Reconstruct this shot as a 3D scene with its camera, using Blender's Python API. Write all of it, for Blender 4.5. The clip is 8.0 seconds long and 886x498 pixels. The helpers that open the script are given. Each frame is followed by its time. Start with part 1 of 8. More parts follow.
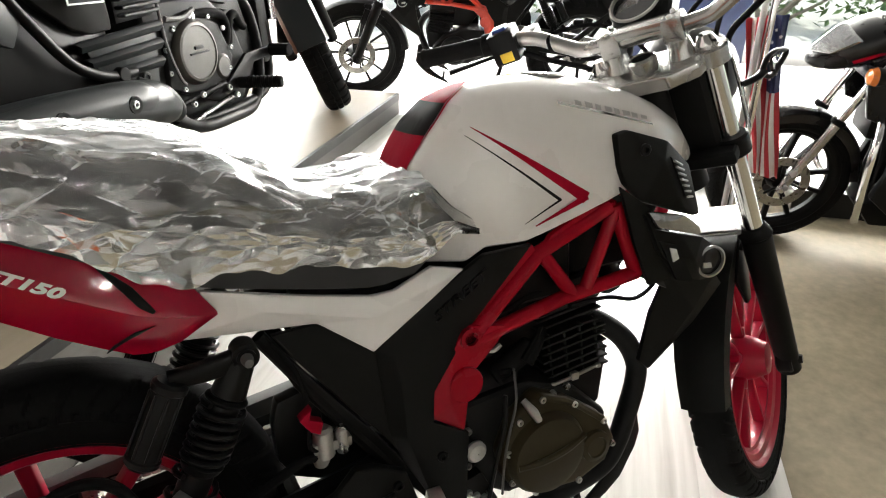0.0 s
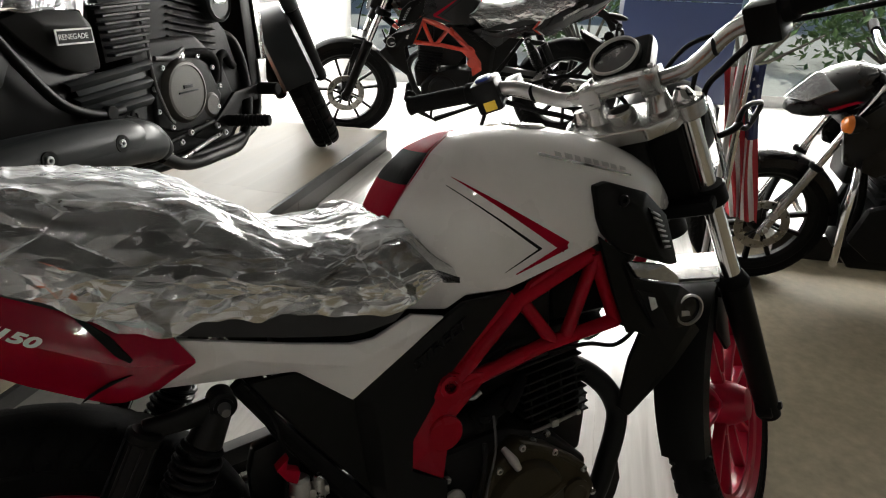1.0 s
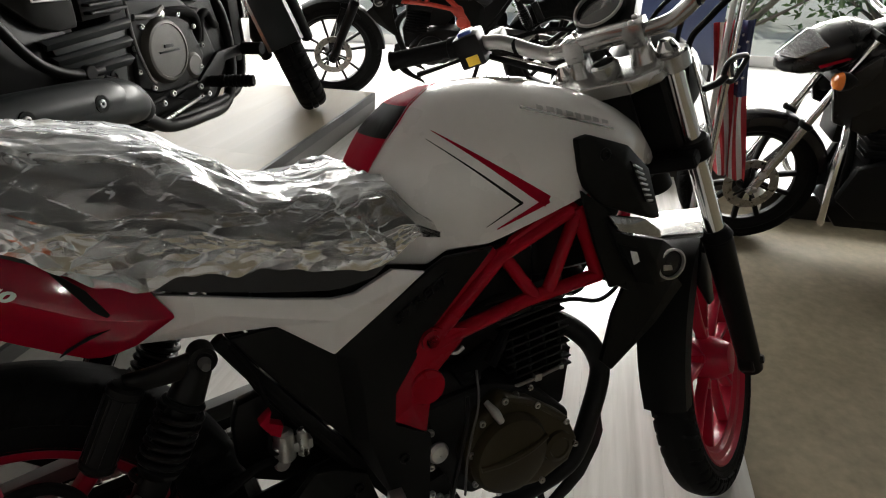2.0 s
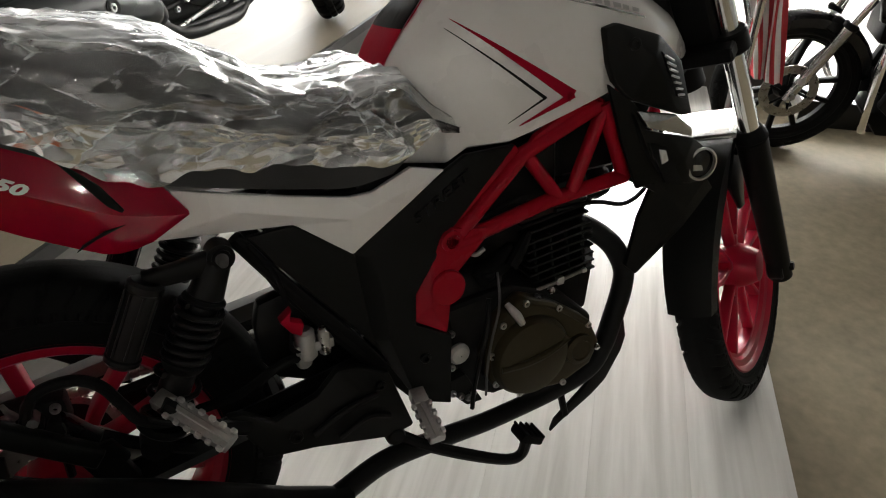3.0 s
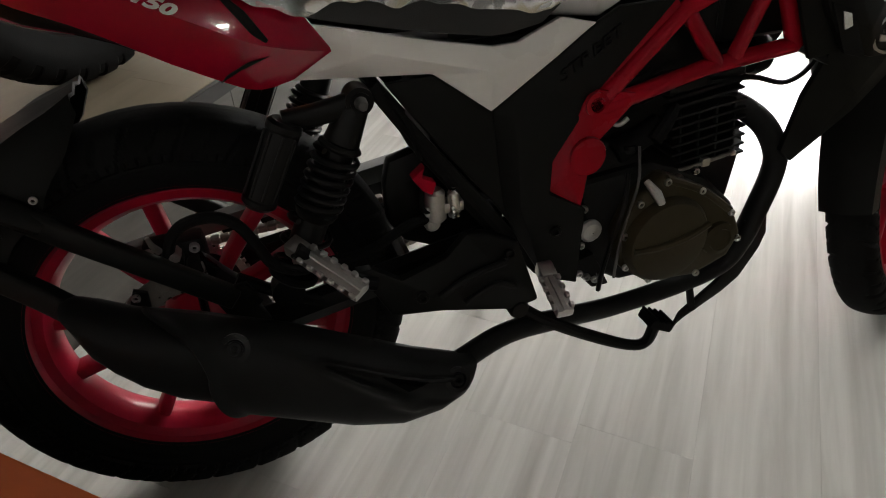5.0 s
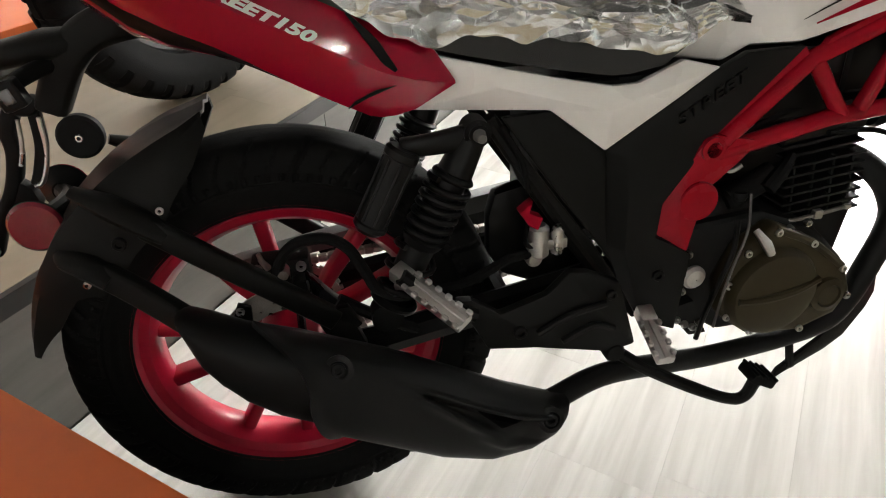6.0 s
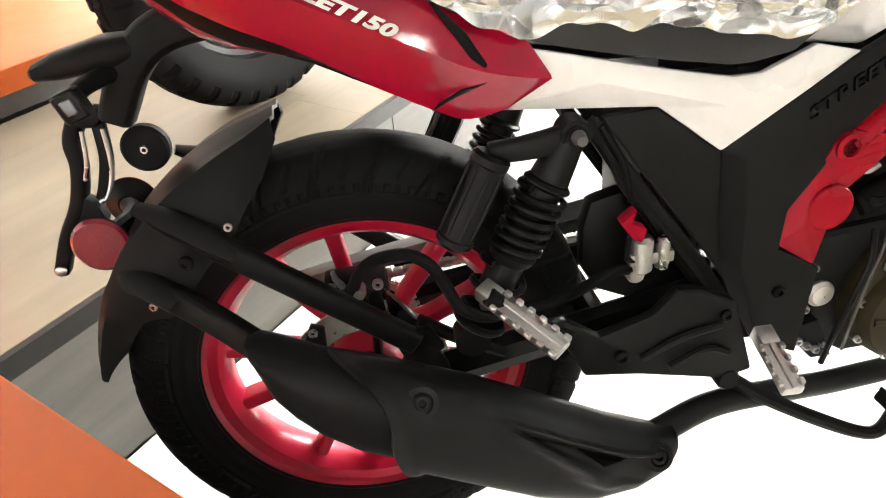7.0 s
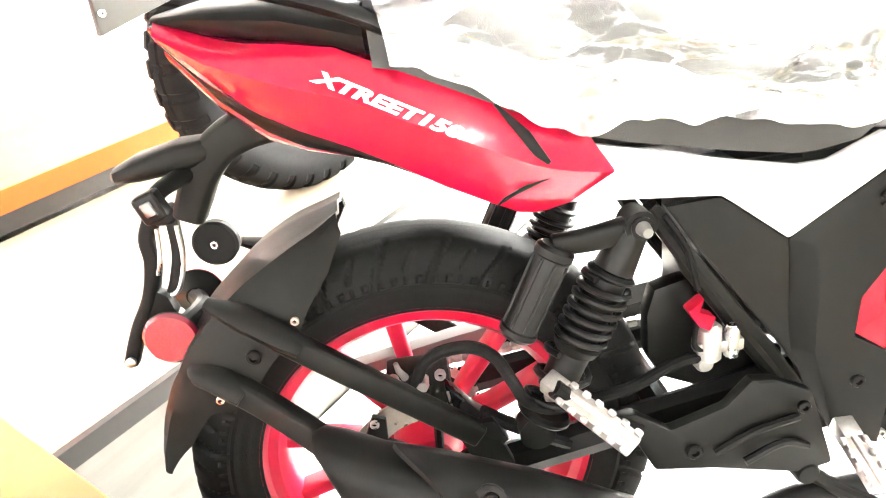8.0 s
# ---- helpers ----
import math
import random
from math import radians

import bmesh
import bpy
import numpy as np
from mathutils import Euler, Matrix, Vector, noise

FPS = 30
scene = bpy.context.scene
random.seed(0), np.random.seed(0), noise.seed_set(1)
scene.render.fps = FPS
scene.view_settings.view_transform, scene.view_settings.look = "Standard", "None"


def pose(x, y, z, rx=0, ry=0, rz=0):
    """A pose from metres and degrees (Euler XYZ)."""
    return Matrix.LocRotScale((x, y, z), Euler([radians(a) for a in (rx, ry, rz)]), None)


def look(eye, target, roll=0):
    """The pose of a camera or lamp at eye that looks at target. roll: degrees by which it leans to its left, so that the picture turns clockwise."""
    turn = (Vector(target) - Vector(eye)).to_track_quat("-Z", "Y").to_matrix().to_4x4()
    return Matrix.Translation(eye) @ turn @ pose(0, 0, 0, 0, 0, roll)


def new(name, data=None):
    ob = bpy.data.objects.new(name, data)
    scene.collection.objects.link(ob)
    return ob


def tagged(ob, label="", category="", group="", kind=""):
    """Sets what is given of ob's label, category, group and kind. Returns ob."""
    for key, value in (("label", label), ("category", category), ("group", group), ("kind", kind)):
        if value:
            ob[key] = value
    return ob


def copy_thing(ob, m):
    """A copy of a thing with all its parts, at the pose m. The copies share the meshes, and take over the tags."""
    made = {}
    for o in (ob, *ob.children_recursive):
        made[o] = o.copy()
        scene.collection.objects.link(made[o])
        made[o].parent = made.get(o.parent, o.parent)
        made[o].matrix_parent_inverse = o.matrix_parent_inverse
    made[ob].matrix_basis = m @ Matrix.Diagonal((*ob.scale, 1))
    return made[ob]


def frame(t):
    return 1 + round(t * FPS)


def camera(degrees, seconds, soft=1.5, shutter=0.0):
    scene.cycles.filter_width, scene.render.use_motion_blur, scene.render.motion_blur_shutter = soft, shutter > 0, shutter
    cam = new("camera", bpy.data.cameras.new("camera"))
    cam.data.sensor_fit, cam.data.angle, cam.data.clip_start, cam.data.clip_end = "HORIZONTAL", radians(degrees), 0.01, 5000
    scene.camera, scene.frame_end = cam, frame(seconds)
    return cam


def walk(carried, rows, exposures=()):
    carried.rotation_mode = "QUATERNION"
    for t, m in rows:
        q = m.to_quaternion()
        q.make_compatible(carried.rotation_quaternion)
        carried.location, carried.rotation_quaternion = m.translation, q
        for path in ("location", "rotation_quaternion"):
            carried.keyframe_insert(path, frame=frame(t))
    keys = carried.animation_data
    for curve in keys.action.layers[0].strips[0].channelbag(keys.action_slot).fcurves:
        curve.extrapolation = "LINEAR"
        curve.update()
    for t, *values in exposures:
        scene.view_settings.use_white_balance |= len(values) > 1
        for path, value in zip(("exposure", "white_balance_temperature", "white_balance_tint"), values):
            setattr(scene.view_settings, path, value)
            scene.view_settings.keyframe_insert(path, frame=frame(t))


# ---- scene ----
# ---------------------------------------------------------------- camera
cam = camera(67.0, 8.0, soft=1.1)
ROWS = [
    (0, 0.1670, -0.7802, 1.1595, 64.262, -0.609, -26.348),
    (0.5, 0.1732, -0.7791, 1.1738, 65.860, -1.352, -26.837),
    (1, 0.1757, -0.7829, 1.1841, 67.059, -1.643, -27.069),
    (2.5, 0.1994, -0.7974, 1.1498, 61.198, -1.142, -27.560),
    (3, 0.2018, -0.7936, 1.1269, 57.469, -0.173, -26.011),
    (3.5, 0.1941, -0.7830, 1.0984, 53.581, -0.442, -24.234),
    (4, 0.1767, -0.7769, 1.0713, 51.142, -0.295, -22.783),
    (5.5, 0.1075, -0.7691, 1.0306, 51.189, 1.212, -14.920),
    (6, 0.0729, -0.7488, 1.0391, 53.169, 0.866, -11.934),
    (6.5, 0.0628, -0.7029, 1.0276, 52.982, 2.857, -9.450),
    (7, 0.0515, -0.6624, 1.0028, 53.387, 4.245, -8.170),
    (7.5, 0.0372, -0.6470, 1.0184, 56.956, 6.237, -6.129),
    (8, 0.0295, -0.6452, 1.0307, 59.256, 6.703, -5.688),
]
EXPOSURE = [(0.0, 0.88), (0.5, 0.0), (1.0, -0.38), (2.5, -0.40), (3.0, 0.05), (3.5, 0.05), (4.0, -0.12), (5.5, -0.03), (6.0, 1.06), (6.5, 1.25),
            (7.0, 2.42), (7.5, 3.34), (8.0, 4.56)]
walk(cam, [(t, pose(x, y, z, rx, ry, rz)) for t, x, y, z, rx, ry, rz in ROWS], EXPOSURE)

# The building's own axes: u runs along the display platforms, v across them.
TURN = radians(49.5)
U = Vector((math.cos(TURN), math.sin(TURN), 0))
V = Vector((math.sin(TURN), -math.cos(TURN), 0))
HALL = Matrix(((U.x, V.x, 0, 0), (U.y, V.y, 0, 0), (0, 0, 1, 0), (0, 0, 0, 1)))

# ---------------------------------------------------------------- light
world = bpy.data.worlds.new("world")
scene.world = world
world.use_nodes = True
wn = world.node_tree
wn.nodes.clear()
sky = wn.nodes.new("ShaderNodeTexSky")
sky.sky_type = "NISHITA"
sky.sun_disc = False
sky.sun_elevation, sky.sun_rotation = radians(48), radians(20)
wbg = wn.nodes.new("ShaderNodeBackground")
wbg.inputs["Strength"].default_value = 0.12
wout = wn.nodes.new("ShaderNodeOutputWorld")
wn.links.new(sky.outputs[0], wbg.inputs[0])
wn.links.new(wbg.outputs[0], wout.inputs[0])


def area_lamp(name, place, target, sx, sy, watts, colour):
    data = bpy.data.lights.new(name, "AREA")
    data.shape, data.size, data.size_y, data.energy, data.color = "RECTANGLE", sx, sy, watts, colour
    ob = new(name, data)
    ob.matrix_world = look(place, target)
    return ob


def hall(u, v, z):
    return HALL @ Vector((u, v, z))


# daylight that falls in through the glass front and the side glazing
area_lamp("front_window_light", hall(6.9, 1.9, 2.15), hall(0, 1.9, 2.0), 7.8, 1.8, 1500, (1.0, 0.975, 0.915))
area_lamp("side_window_light", hall(5.0, -2.13, 1.8), hall(5.0, 0.0, 1.6), 3.3, 1.8, 230, (1.0, 0.985, 0.95))
sun_data = bpy.data.lights.new("sun", "SUN")
sun_data.energy, sun_data.angle, sun_data.color = 4.0, radians(0.53), (1.0, 0.95, 0.86)
sun = new("sun", sun_data)
sun.matrix_world = look(hall(6.6, 0.6, 7.43), (0, 0, 0))


# ---------------------------------------------------------------- materials
def material(name, colour, rough=0.5, metal=0.0, coat=0.0, vary=0.06, scale=6.0, bump=0.0, bump_scale=200.0, specular=0.5,
             emit=0.0, per_object=0.0, coat_rough=0.05, rough_vary=0.06):
    m = bpy.data.materials.new(name)
    m.use_nodes = True
    nt = m.node_tree
    b = nt.nodes["Principled BSDF"]
    b.inputs["Roughness"].default_value = rough
    b.inputs["Metallic"].default_value = metal
    b.inputs["Coat Weight"].default_value = coat
    b.inputs["Coat Roughness"].default_value = coat_rough
    b.inputs["Specular IOR Level"].default_value = specular
    tc = nt.nodes.new("ShaderNodeTexCoord")
    n1 = nt.nodes.new("ShaderNodeTexNoise")
    n1.inputs["Scale"].default_value, n1.inputs["Detail"].default_value = scale, 6
    n2 = nt.nodes.new("ShaderNodeTexNoise")
    n2.inputs["Scale"].default_value, n2.inputs["Detail"].default_value = scale * 14, 3
    nt.links.new(tc.outputs["Object"], n1.inputs["Vector"])
    nt.links.new(tc.outputs["Object"], n2.inputs["Vector"])
    add = nt.nodes.new("ShaderNodeMath")
    add.operation = "ADD"
    nt.links.new(n1.outputs[0], add.inputs[0])
    nt.links.new(n2.outputs[0], add.inputs[1])
    mr = nt.nodes.new("ShaderNodeMapRange")
    mr.inputs["From Min"].default_value, mr.inputs["From Max"].default_value = 0.6, 1.4
    mr.inputs["To Min"].default_value, mr.inputs["To Max"].default_value = 1 - vary, 1 + vary
    nt.links.new(add.outputs[0], mr.inputs["Value"])
    last = mr.outputs[0]
    if per_object:
        oi = nt.nodes.new("ShaderNodeObjectInfo")
        mo = nt.nodes.new("ShaderNodeMapRange")
        mo.inputs["To Min"].default_value, mo.inputs["To Max"].default_value = 1 - per_object, 1 + per_object
        nt.links.new(oi.outputs["Random"], mo.inputs["Value"])
        mu = nt.nodes.new("ShaderNodeMath")
        mu.operation = "MULTIPLY"
        nt.links.new(last, mu.inputs[0])
        nt.links.new(mo.outputs[0], mu.inputs[1])
        last = mu.outputs[0]
    vm = nt.nodes.new("ShaderNodeVectorMath")
    vm.operation = "SCALE"
    vm.inputs[0].default_value = colour
    nt.links.new(last, vm.inputs["Scale"])
    nt.links.new(vm.outputs[0], b.inputs["Base Color"])
    rr = nt.nodes.new("ShaderNodeMapRange")
    rr.inputs["From Min"].default_value, rr.inputs["From Max"].default_value = 0.3, 0.7
    rr.inputs["To Min"].default_value, rr.inputs["To Max"].default_value = max(0.01, rough - rough_vary), min(1, rough + rough_vary)
    nt.links.new(n1.outputs[0], rr.inputs["Value"])
    nt.links.new(rr.outputs[0], b.inputs["Roughness"])
    if bump:
        n3 = nt.nodes.new("ShaderNodeTexNoise")
        n3.inputs["Scale"].default_value, n3.inputs["Detail"].default_value = bump_scale, 4
        nt.links.new(tc.outputs["Object"], n3.inputs["Vector"])
        bp = nt.nodes.new("ShaderNodeBump")
        bp.inputs["Strength"].default_value, bp.inputs["Distance"].default_value = bump, 0.002
        nt.links.new(n3.outputs[0], bp.inputs["Height"])
        nt.links.new(bp.outputs[0], b.inputs["Normal"])
    if emit:
        b.inputs["Emission Color"].default_value = (*colour, 1)
        b.inputs["Emission Strength"].default_value = emit
    return m


def wood(name, dark, light, stretch=(0.7, 9.0, 9.0), rough=0.3, per_object=0.08, grain=0.25, specular=0.3):
    """Laminate with grain along local x."""
    m = bpy.data.materials.new(name)
    m.use_nodes = True
    nt = m.node_tree
    b = nt.nodes["Principled BSDF"]
    tc = nt.nodes.new("ShaderNodeTexCoord")
    oi = nt.nodes.new("ShaderNodeObjectInfo")
    mp = nt.nodes.new("ShaderNodeMapping")
    mp.inputs["Scale"].default_value = stretch
    nt.links.new(tc.outputs["Object"], mp.inputs["Vector"])
    ad = nt.nodes.new("ShaderNodeVectorMath")
    ad.operation = "ADD"
    sc = nt.nodes.new("ShaderNodeVectorMath")
    sc.operation = "SCALE"
    sc.inputs[0].default_value = (13.0, 7.0, 3.0)
    nt.links.new(oi.outputs["Random"], sc.inputs["Scale"])
    nt.links.new(mp.outputs[0], ad.inputs[0])
    nt.links.new(sc.outputs[0], ad.inputs[1])
    n1 = nt.nodes.new("ShaderNodeTexNoise")
    n1.inputs["Scale"].default_value, n1.inputs["Detail"].default_value, n1.inputs["Distortion"].default_value = 1.4, 8, 1.6
    n2 = nt.nodes.new("ShaderNodeTexNoise")
    n2.inputs["Scale"].default_value, n2.inputs["Detail"].default_value, n2.inputs["Distortion"].default_value = 7.0, 5, 0.5
    nt.links.new(ad.outputs[0], n1.inputs["Vector"])
    nt.links.new(ad.outputs[0], n2.inputs["Vector"])
    mx = nt.nodes.new("ShaderNodeMix")
    mx.data_type = "FLOAT"
    mx.inputs[0].default_value = 0.4
    nt.links.new(n1.outputs[0], mx.inputs[2])
    nt.links.new(n2.outputs[0], mx.inputs[3])
    cr = nt.nodes.new("ShaderNodeValToRGB")
    cr.color_ramp.elements[0].position, cr.color_ramp.elements[1].position = 0.5 - grain, 0.5 + grain
    cr.color_ramp.elements[0].color, cr.color_ramp.elements[1].color = (*dark, 1), (*light, 1)
    nt.links.new(mx.outputs[0], cr.inputs[0])
    mo = nt.nodes.new("ShaderNodeMapRange")
    mo.inputs["To Min"].default_value, mo.inputs["To Max"].default_value = 1 - per_object, 1 + per_object
    nt.links.new(oi.outputs["Random"], mo.inputs["Value"])
    vm = nt.nodes.new("ShaderNodeVectorMath")
    vm.operation = "SCALE"
    nt.links.new(cr.outputs[0], vm.inputs[0])
    nt.links.new(mo.outputs[0], vm.inputs["Scale"])
    nt.links.new(vm.outputs[0], b.inputs["Base Color"])
    rr = nt.nodes.new("ShaderNodeMapRange")
    rr.inputs["To Min"].default_value, rr.inputs["To Max"].default_value = rough - 0.06, rough + 0.12
    nt.links.new(n2.outputs[0], rr.inputs["Value"])
    nt.links.new(rr.outputs[0], b.inputs["Roughness"])
    bp = nt.nodes.new("ShaderNodeBump")
    bp.inputs["Strength"].default_value, bp.inputs["Distance"].default_value = 0.12, 0.001
    b.inputs["Specular IOR Level"].default_value = specular
    nt.links.new(n2.outputs[0], bp.inputs["Height"])
    nt.links.new(bp.outputs[0], b.inputs["Normal"])
    return m


WHITE = material("pearl_white_paint", (0.74, 0.72, 0.70), 0.30, coat=1.0, vary=0.02)
RED = material("gloss_red_paint", (0.29, 0.003, 0.022), 0.16, specular=0.3, coat=1.0, vary=0.04)
REDFRAME = material("frame_red_enamel", (0.28, 0.003, 0.013), 0.24, specular=0.10, coat=0.08, vary=0.05)
REDRIM = material("rim_red_enamel", (0.34, 0.005, 0.027), 0.36, specular=0.25, coat=0.15, vary=0.05)
ORANGEFRAME = material("orange_red_enamel", (0.55, 0.035, 0.012), 0.3, coat=0.6, vary=0.05)
PLASTIC = material("matt_black_plastic", (0.0078, 0.0078, 0.0073), 0.42, vary=0.12, bump=0.12, bump_scale=900, specular=0.08)
PLASTIC2 = material("satin_black_plastic", (0.005, 0.005, 0.005), 0.33, vary=0.12, bump=0.04, bump_scale=700, specular=0.13)
BLACKGLOSS = material("gloss_black_paint", (0.007, 0.007, 0.008), 0.28, specular=0.3, coat=0.2, vary=0.08)
BLACKMETAL = material("black_coated_metal", (0.0055, 0.0055, 0.0055), 0.40, vary=0.15, bump=0.08, bump_scale=500, specular=0.09)
HEATBLACK = material("heatproof_black", (0.0085, 0.0085, 0.0085), 0.42, vary=0.1, bump=0.15, bump_scale=1100, specular=0.1)
RUBBER = material("tyre_rubber", (0.0085, 0.0085, 0.0085), 0.62, vary=0.2, scale=9, bump=0.2, bump_scale=400, specular=0.025)
BRONZE = material("bronze_engine_paint", (0.034, 0.027, 0.014), 0.46, specular=0.12, metal=0.0, vary=0.1, bump=0.12, bump_scale=600)
CASTBLACK = material("cast_black_engine", (0.009, 0.009, 0.009), 0.5, vary=0.15, bump=0.25, bump_scale=350, specular=0.13)
ALLOY = material("bare_cast_alloy", (0.48, 0.47, 0.455), 0.36, metal=0.9, vary=0.12, scale=20, bump=0.15, bump_scale=500)
SILVER = material("silver_painted_alloy", (0.46, 0.455, 0.445), 0.25, metal=0.95, vary=0.05)
CHROME = material("hard_chrome", (0.80, 0.80, 0.79), 0.09, metal=1.0, vary=0.03)
STEEL = material("zinc_plated_steel", (0.55, 0.55, 0.54), 0.3, metal=1.0, vary=0.15, scale=40)
CHAINMAT = material("oiled_chain_steel", (0.30, 0.285, 0.26), 0.30, metal=0.9, vary=0.3, scale=60)
GREYPART = material("grey_painted_plastic", (0.085, 0.085, 0.083), 0.4, vary=0.08, bump=0.05, bump_scale=800)
GREYFLAP = material("grey_plastic_flap", (0.030, 0.029, 0.026), 0.5, vary=0.1, bump=0.08, bump_scale=600, specular=0.2)
GREYPLATE = material("grey_name_plate", (0.34, 0.33, 0.32), 0.3, coat=0.5, vary=0.05)
GUNMETAL = material("gunmetal_paint", (0.013, 0.0150, 0.0155), 0.36, metal=0.0, coat=0.0, vary=0.08, specular=0.22)
VINYL = material("black_seat_vinyl", (0.009, 0.009, 0.0095), 0.55, vary=0.15, bump=0.3, bump_scale=700)
REFLECT = material("red_reflector_plastic", (0.15, 0.003, 0.016), 0.15, coat=1.0, vary=0.1, bump=0.3, bump_scale=300)
AMBER = material("amber_lens", (0.75, 0.19, 0.02), 0.15, coat=1.0, vary=0.08)
CLEARLENS = material("clear_lamp_lens", (0.72, 0.74, 0.74), 0.12, metal=0.1, coat=1.0, vary=0.2, scale=60, bump=0.5, bump_scale=90)
LAMPBOWL = material("lamp_reflector_bowl", (0.34, 0.35, 0.36), 0.16, metal=0.8, coat=1.0, vary=0.3, scale=60, bump=0.6, bump_scale=70)
SMOKE = material("smoked_lens", (0.05, 0.05, 0.052), 0.08, coat=1.0, vary=0.1)
DECALWHITE = material("silver_white_decal", (0.72, 0.71, 0.69), 0.3, vary=0.04)
DECALBLACK = material("black_decal", (0.010, 0.010, 0.010), 0.60, coat=0.0, vary=0.05, specular=0.05)
DECALRED = material("red_decal", (0.30, 0.004, 0.020), 0.60, specular=0.05, coat=0.0, vary=0.05)
YELLOW = material("yellow_sticker", (0.75, 0.50, 0.03), 0.5, vary=0.05)
BLUEBTN = material("blue_cable_sleeve", (0.02, 0.05, 0.30), 0.4, vary=0.05)
FLAGRED = material("flag_red_cloth", (0.40, 0.02, 0.03), 0.8, vary=0.08, bump=0.3, bump_scale=900)
FLAGWHITE = material("flag_white_cloth", (0.72, 0.71, 0.69), 0.8, vary=0.05, bump=0.3, bump_scale=900)
FLAGBLUE = material("flag_navy_cloth", (0.02, 0.03, 0.10), 0.8, vary=0.08, bump=0.3, bump_scale=900)
NAVY = material("navy_panel", (0.010, 0.018, 0.055), 0.35, vary=0.06)
ORANGE = material("orange_laminate", (0.52, 0.108, 0.023), 0.42, specular=0.25, vary=0.05, scale=3, bump=0.05, bump_scale=300)
KICK = material("dark_kick_board", (0.055, 0.053, 0.05), 0.5, vary=0.15, scale=4, bump=0.1, bump_scale=200)
WALLPAINT = material("greige_wall_paint", (0.50, 0.46, 0.44), 0.75, vary=0.04, scale=2, bump=0.15, bump_scale=300)
DARKWALL = material("grey_wall_paint", (0.34, 0.335, 0.325), 0.8, vary=0.05, scale=2, bump=0.1, bump_scale=300)
WHITEPAINT = material("white_wall_paint", (0.78, 0.77, 0.75), 0.75, vary=0.03, scale=2, bump=0.1, bump_scale=300)
CEILPAINT = material("ceiling_paint", (0.11, 0.108, 0.105), 0.85, vary=0.04, scale=2, bump=0.1, bump_scale=200)
STONEFLOOR = material("brown_stone_floor", (0.225, 0.194, 0.136), 0.70, vary=0.24, scale=2.2, bump=0.2, bump_scale=60, rough_vary=0.12, specular=0.06)
PALEFLOOR = material("pale_entrance_tile", (0.62, 0.62, 0.60), 0.25, vary=0.05, scale=1.5, bump=0.05, bump_scale=100)
LIGHTWOOD = wood("pale_oak_laminate", (0.50, 0.490, 0.462), (0.79, 0.777, 0.742), stretch=(0.45, 7.0, 7.0), grain=0.20, rough=0.14, per_object=0.02, specular=0.75)
# Raised deck's oak: browner, with the shade on it put into the colour.
SHADEDWOOD = wood("shaded_oak_laminate", (0.150, 0.126, 0.090), (0.250, 0.214, 0.158), stretch=(0.5, 3.2, 3.2), grain=0.30, rough=0.42, per_object=0.03, specular=0.2)
GREYWOOD = wood("grey_oak_laminate", (0.040, 0.038, 0.034), (0.095, 0.090, 0.080), stretch=(0.7, 5, 5), rough=0.4, grain=0.25)
BLACKEDGE = material("black_edge_band", (0.012, 0.0115, 0.011), 0.45, vary=0.1, specular=0.25)
# Near-black that stands for the shade inside openings.
HOLESHADE = material("hole_shade", (0.0015, 0.0015, 0.0015), 0.8, vary=0.1, specular=0.0)
DARKBRONZE = material("dark_bronze_paint", (0.034, 0.031, 0.024), 0.45, metal=0.2, vary=0.1, bump=0.12, bump_scale=600)
ALUFRAME = material("window_frame_alloy", (0.36, 0.36, 0.36), 0.35, metal=0.8, vary=0.05)
LAMPGLOW = material("lamp_glow", (1.0, 0.96, 0.89), 0.5, emit=128.0)
PAVING = material("street_paving", (0.42, 0.41, 0.38), 0.8, vary=0.15, scale=1.5, bump=0.2, bump_scale=40)
LEAF = material("hedge_leaf", (0.10, 0.16, 0.05), 0.6, vary=0.3, scale=3, per_object=0.2)
BARK = material("grey_bark", (0.16, 0.13, 0.10), 0.8, vary=0.2, bump=0.5, bump_scale=60)
FARWALL = material("far_facade_paint", (0.52, 0.56, 0.55), 0.8, vary=0.08, scale=0.8)


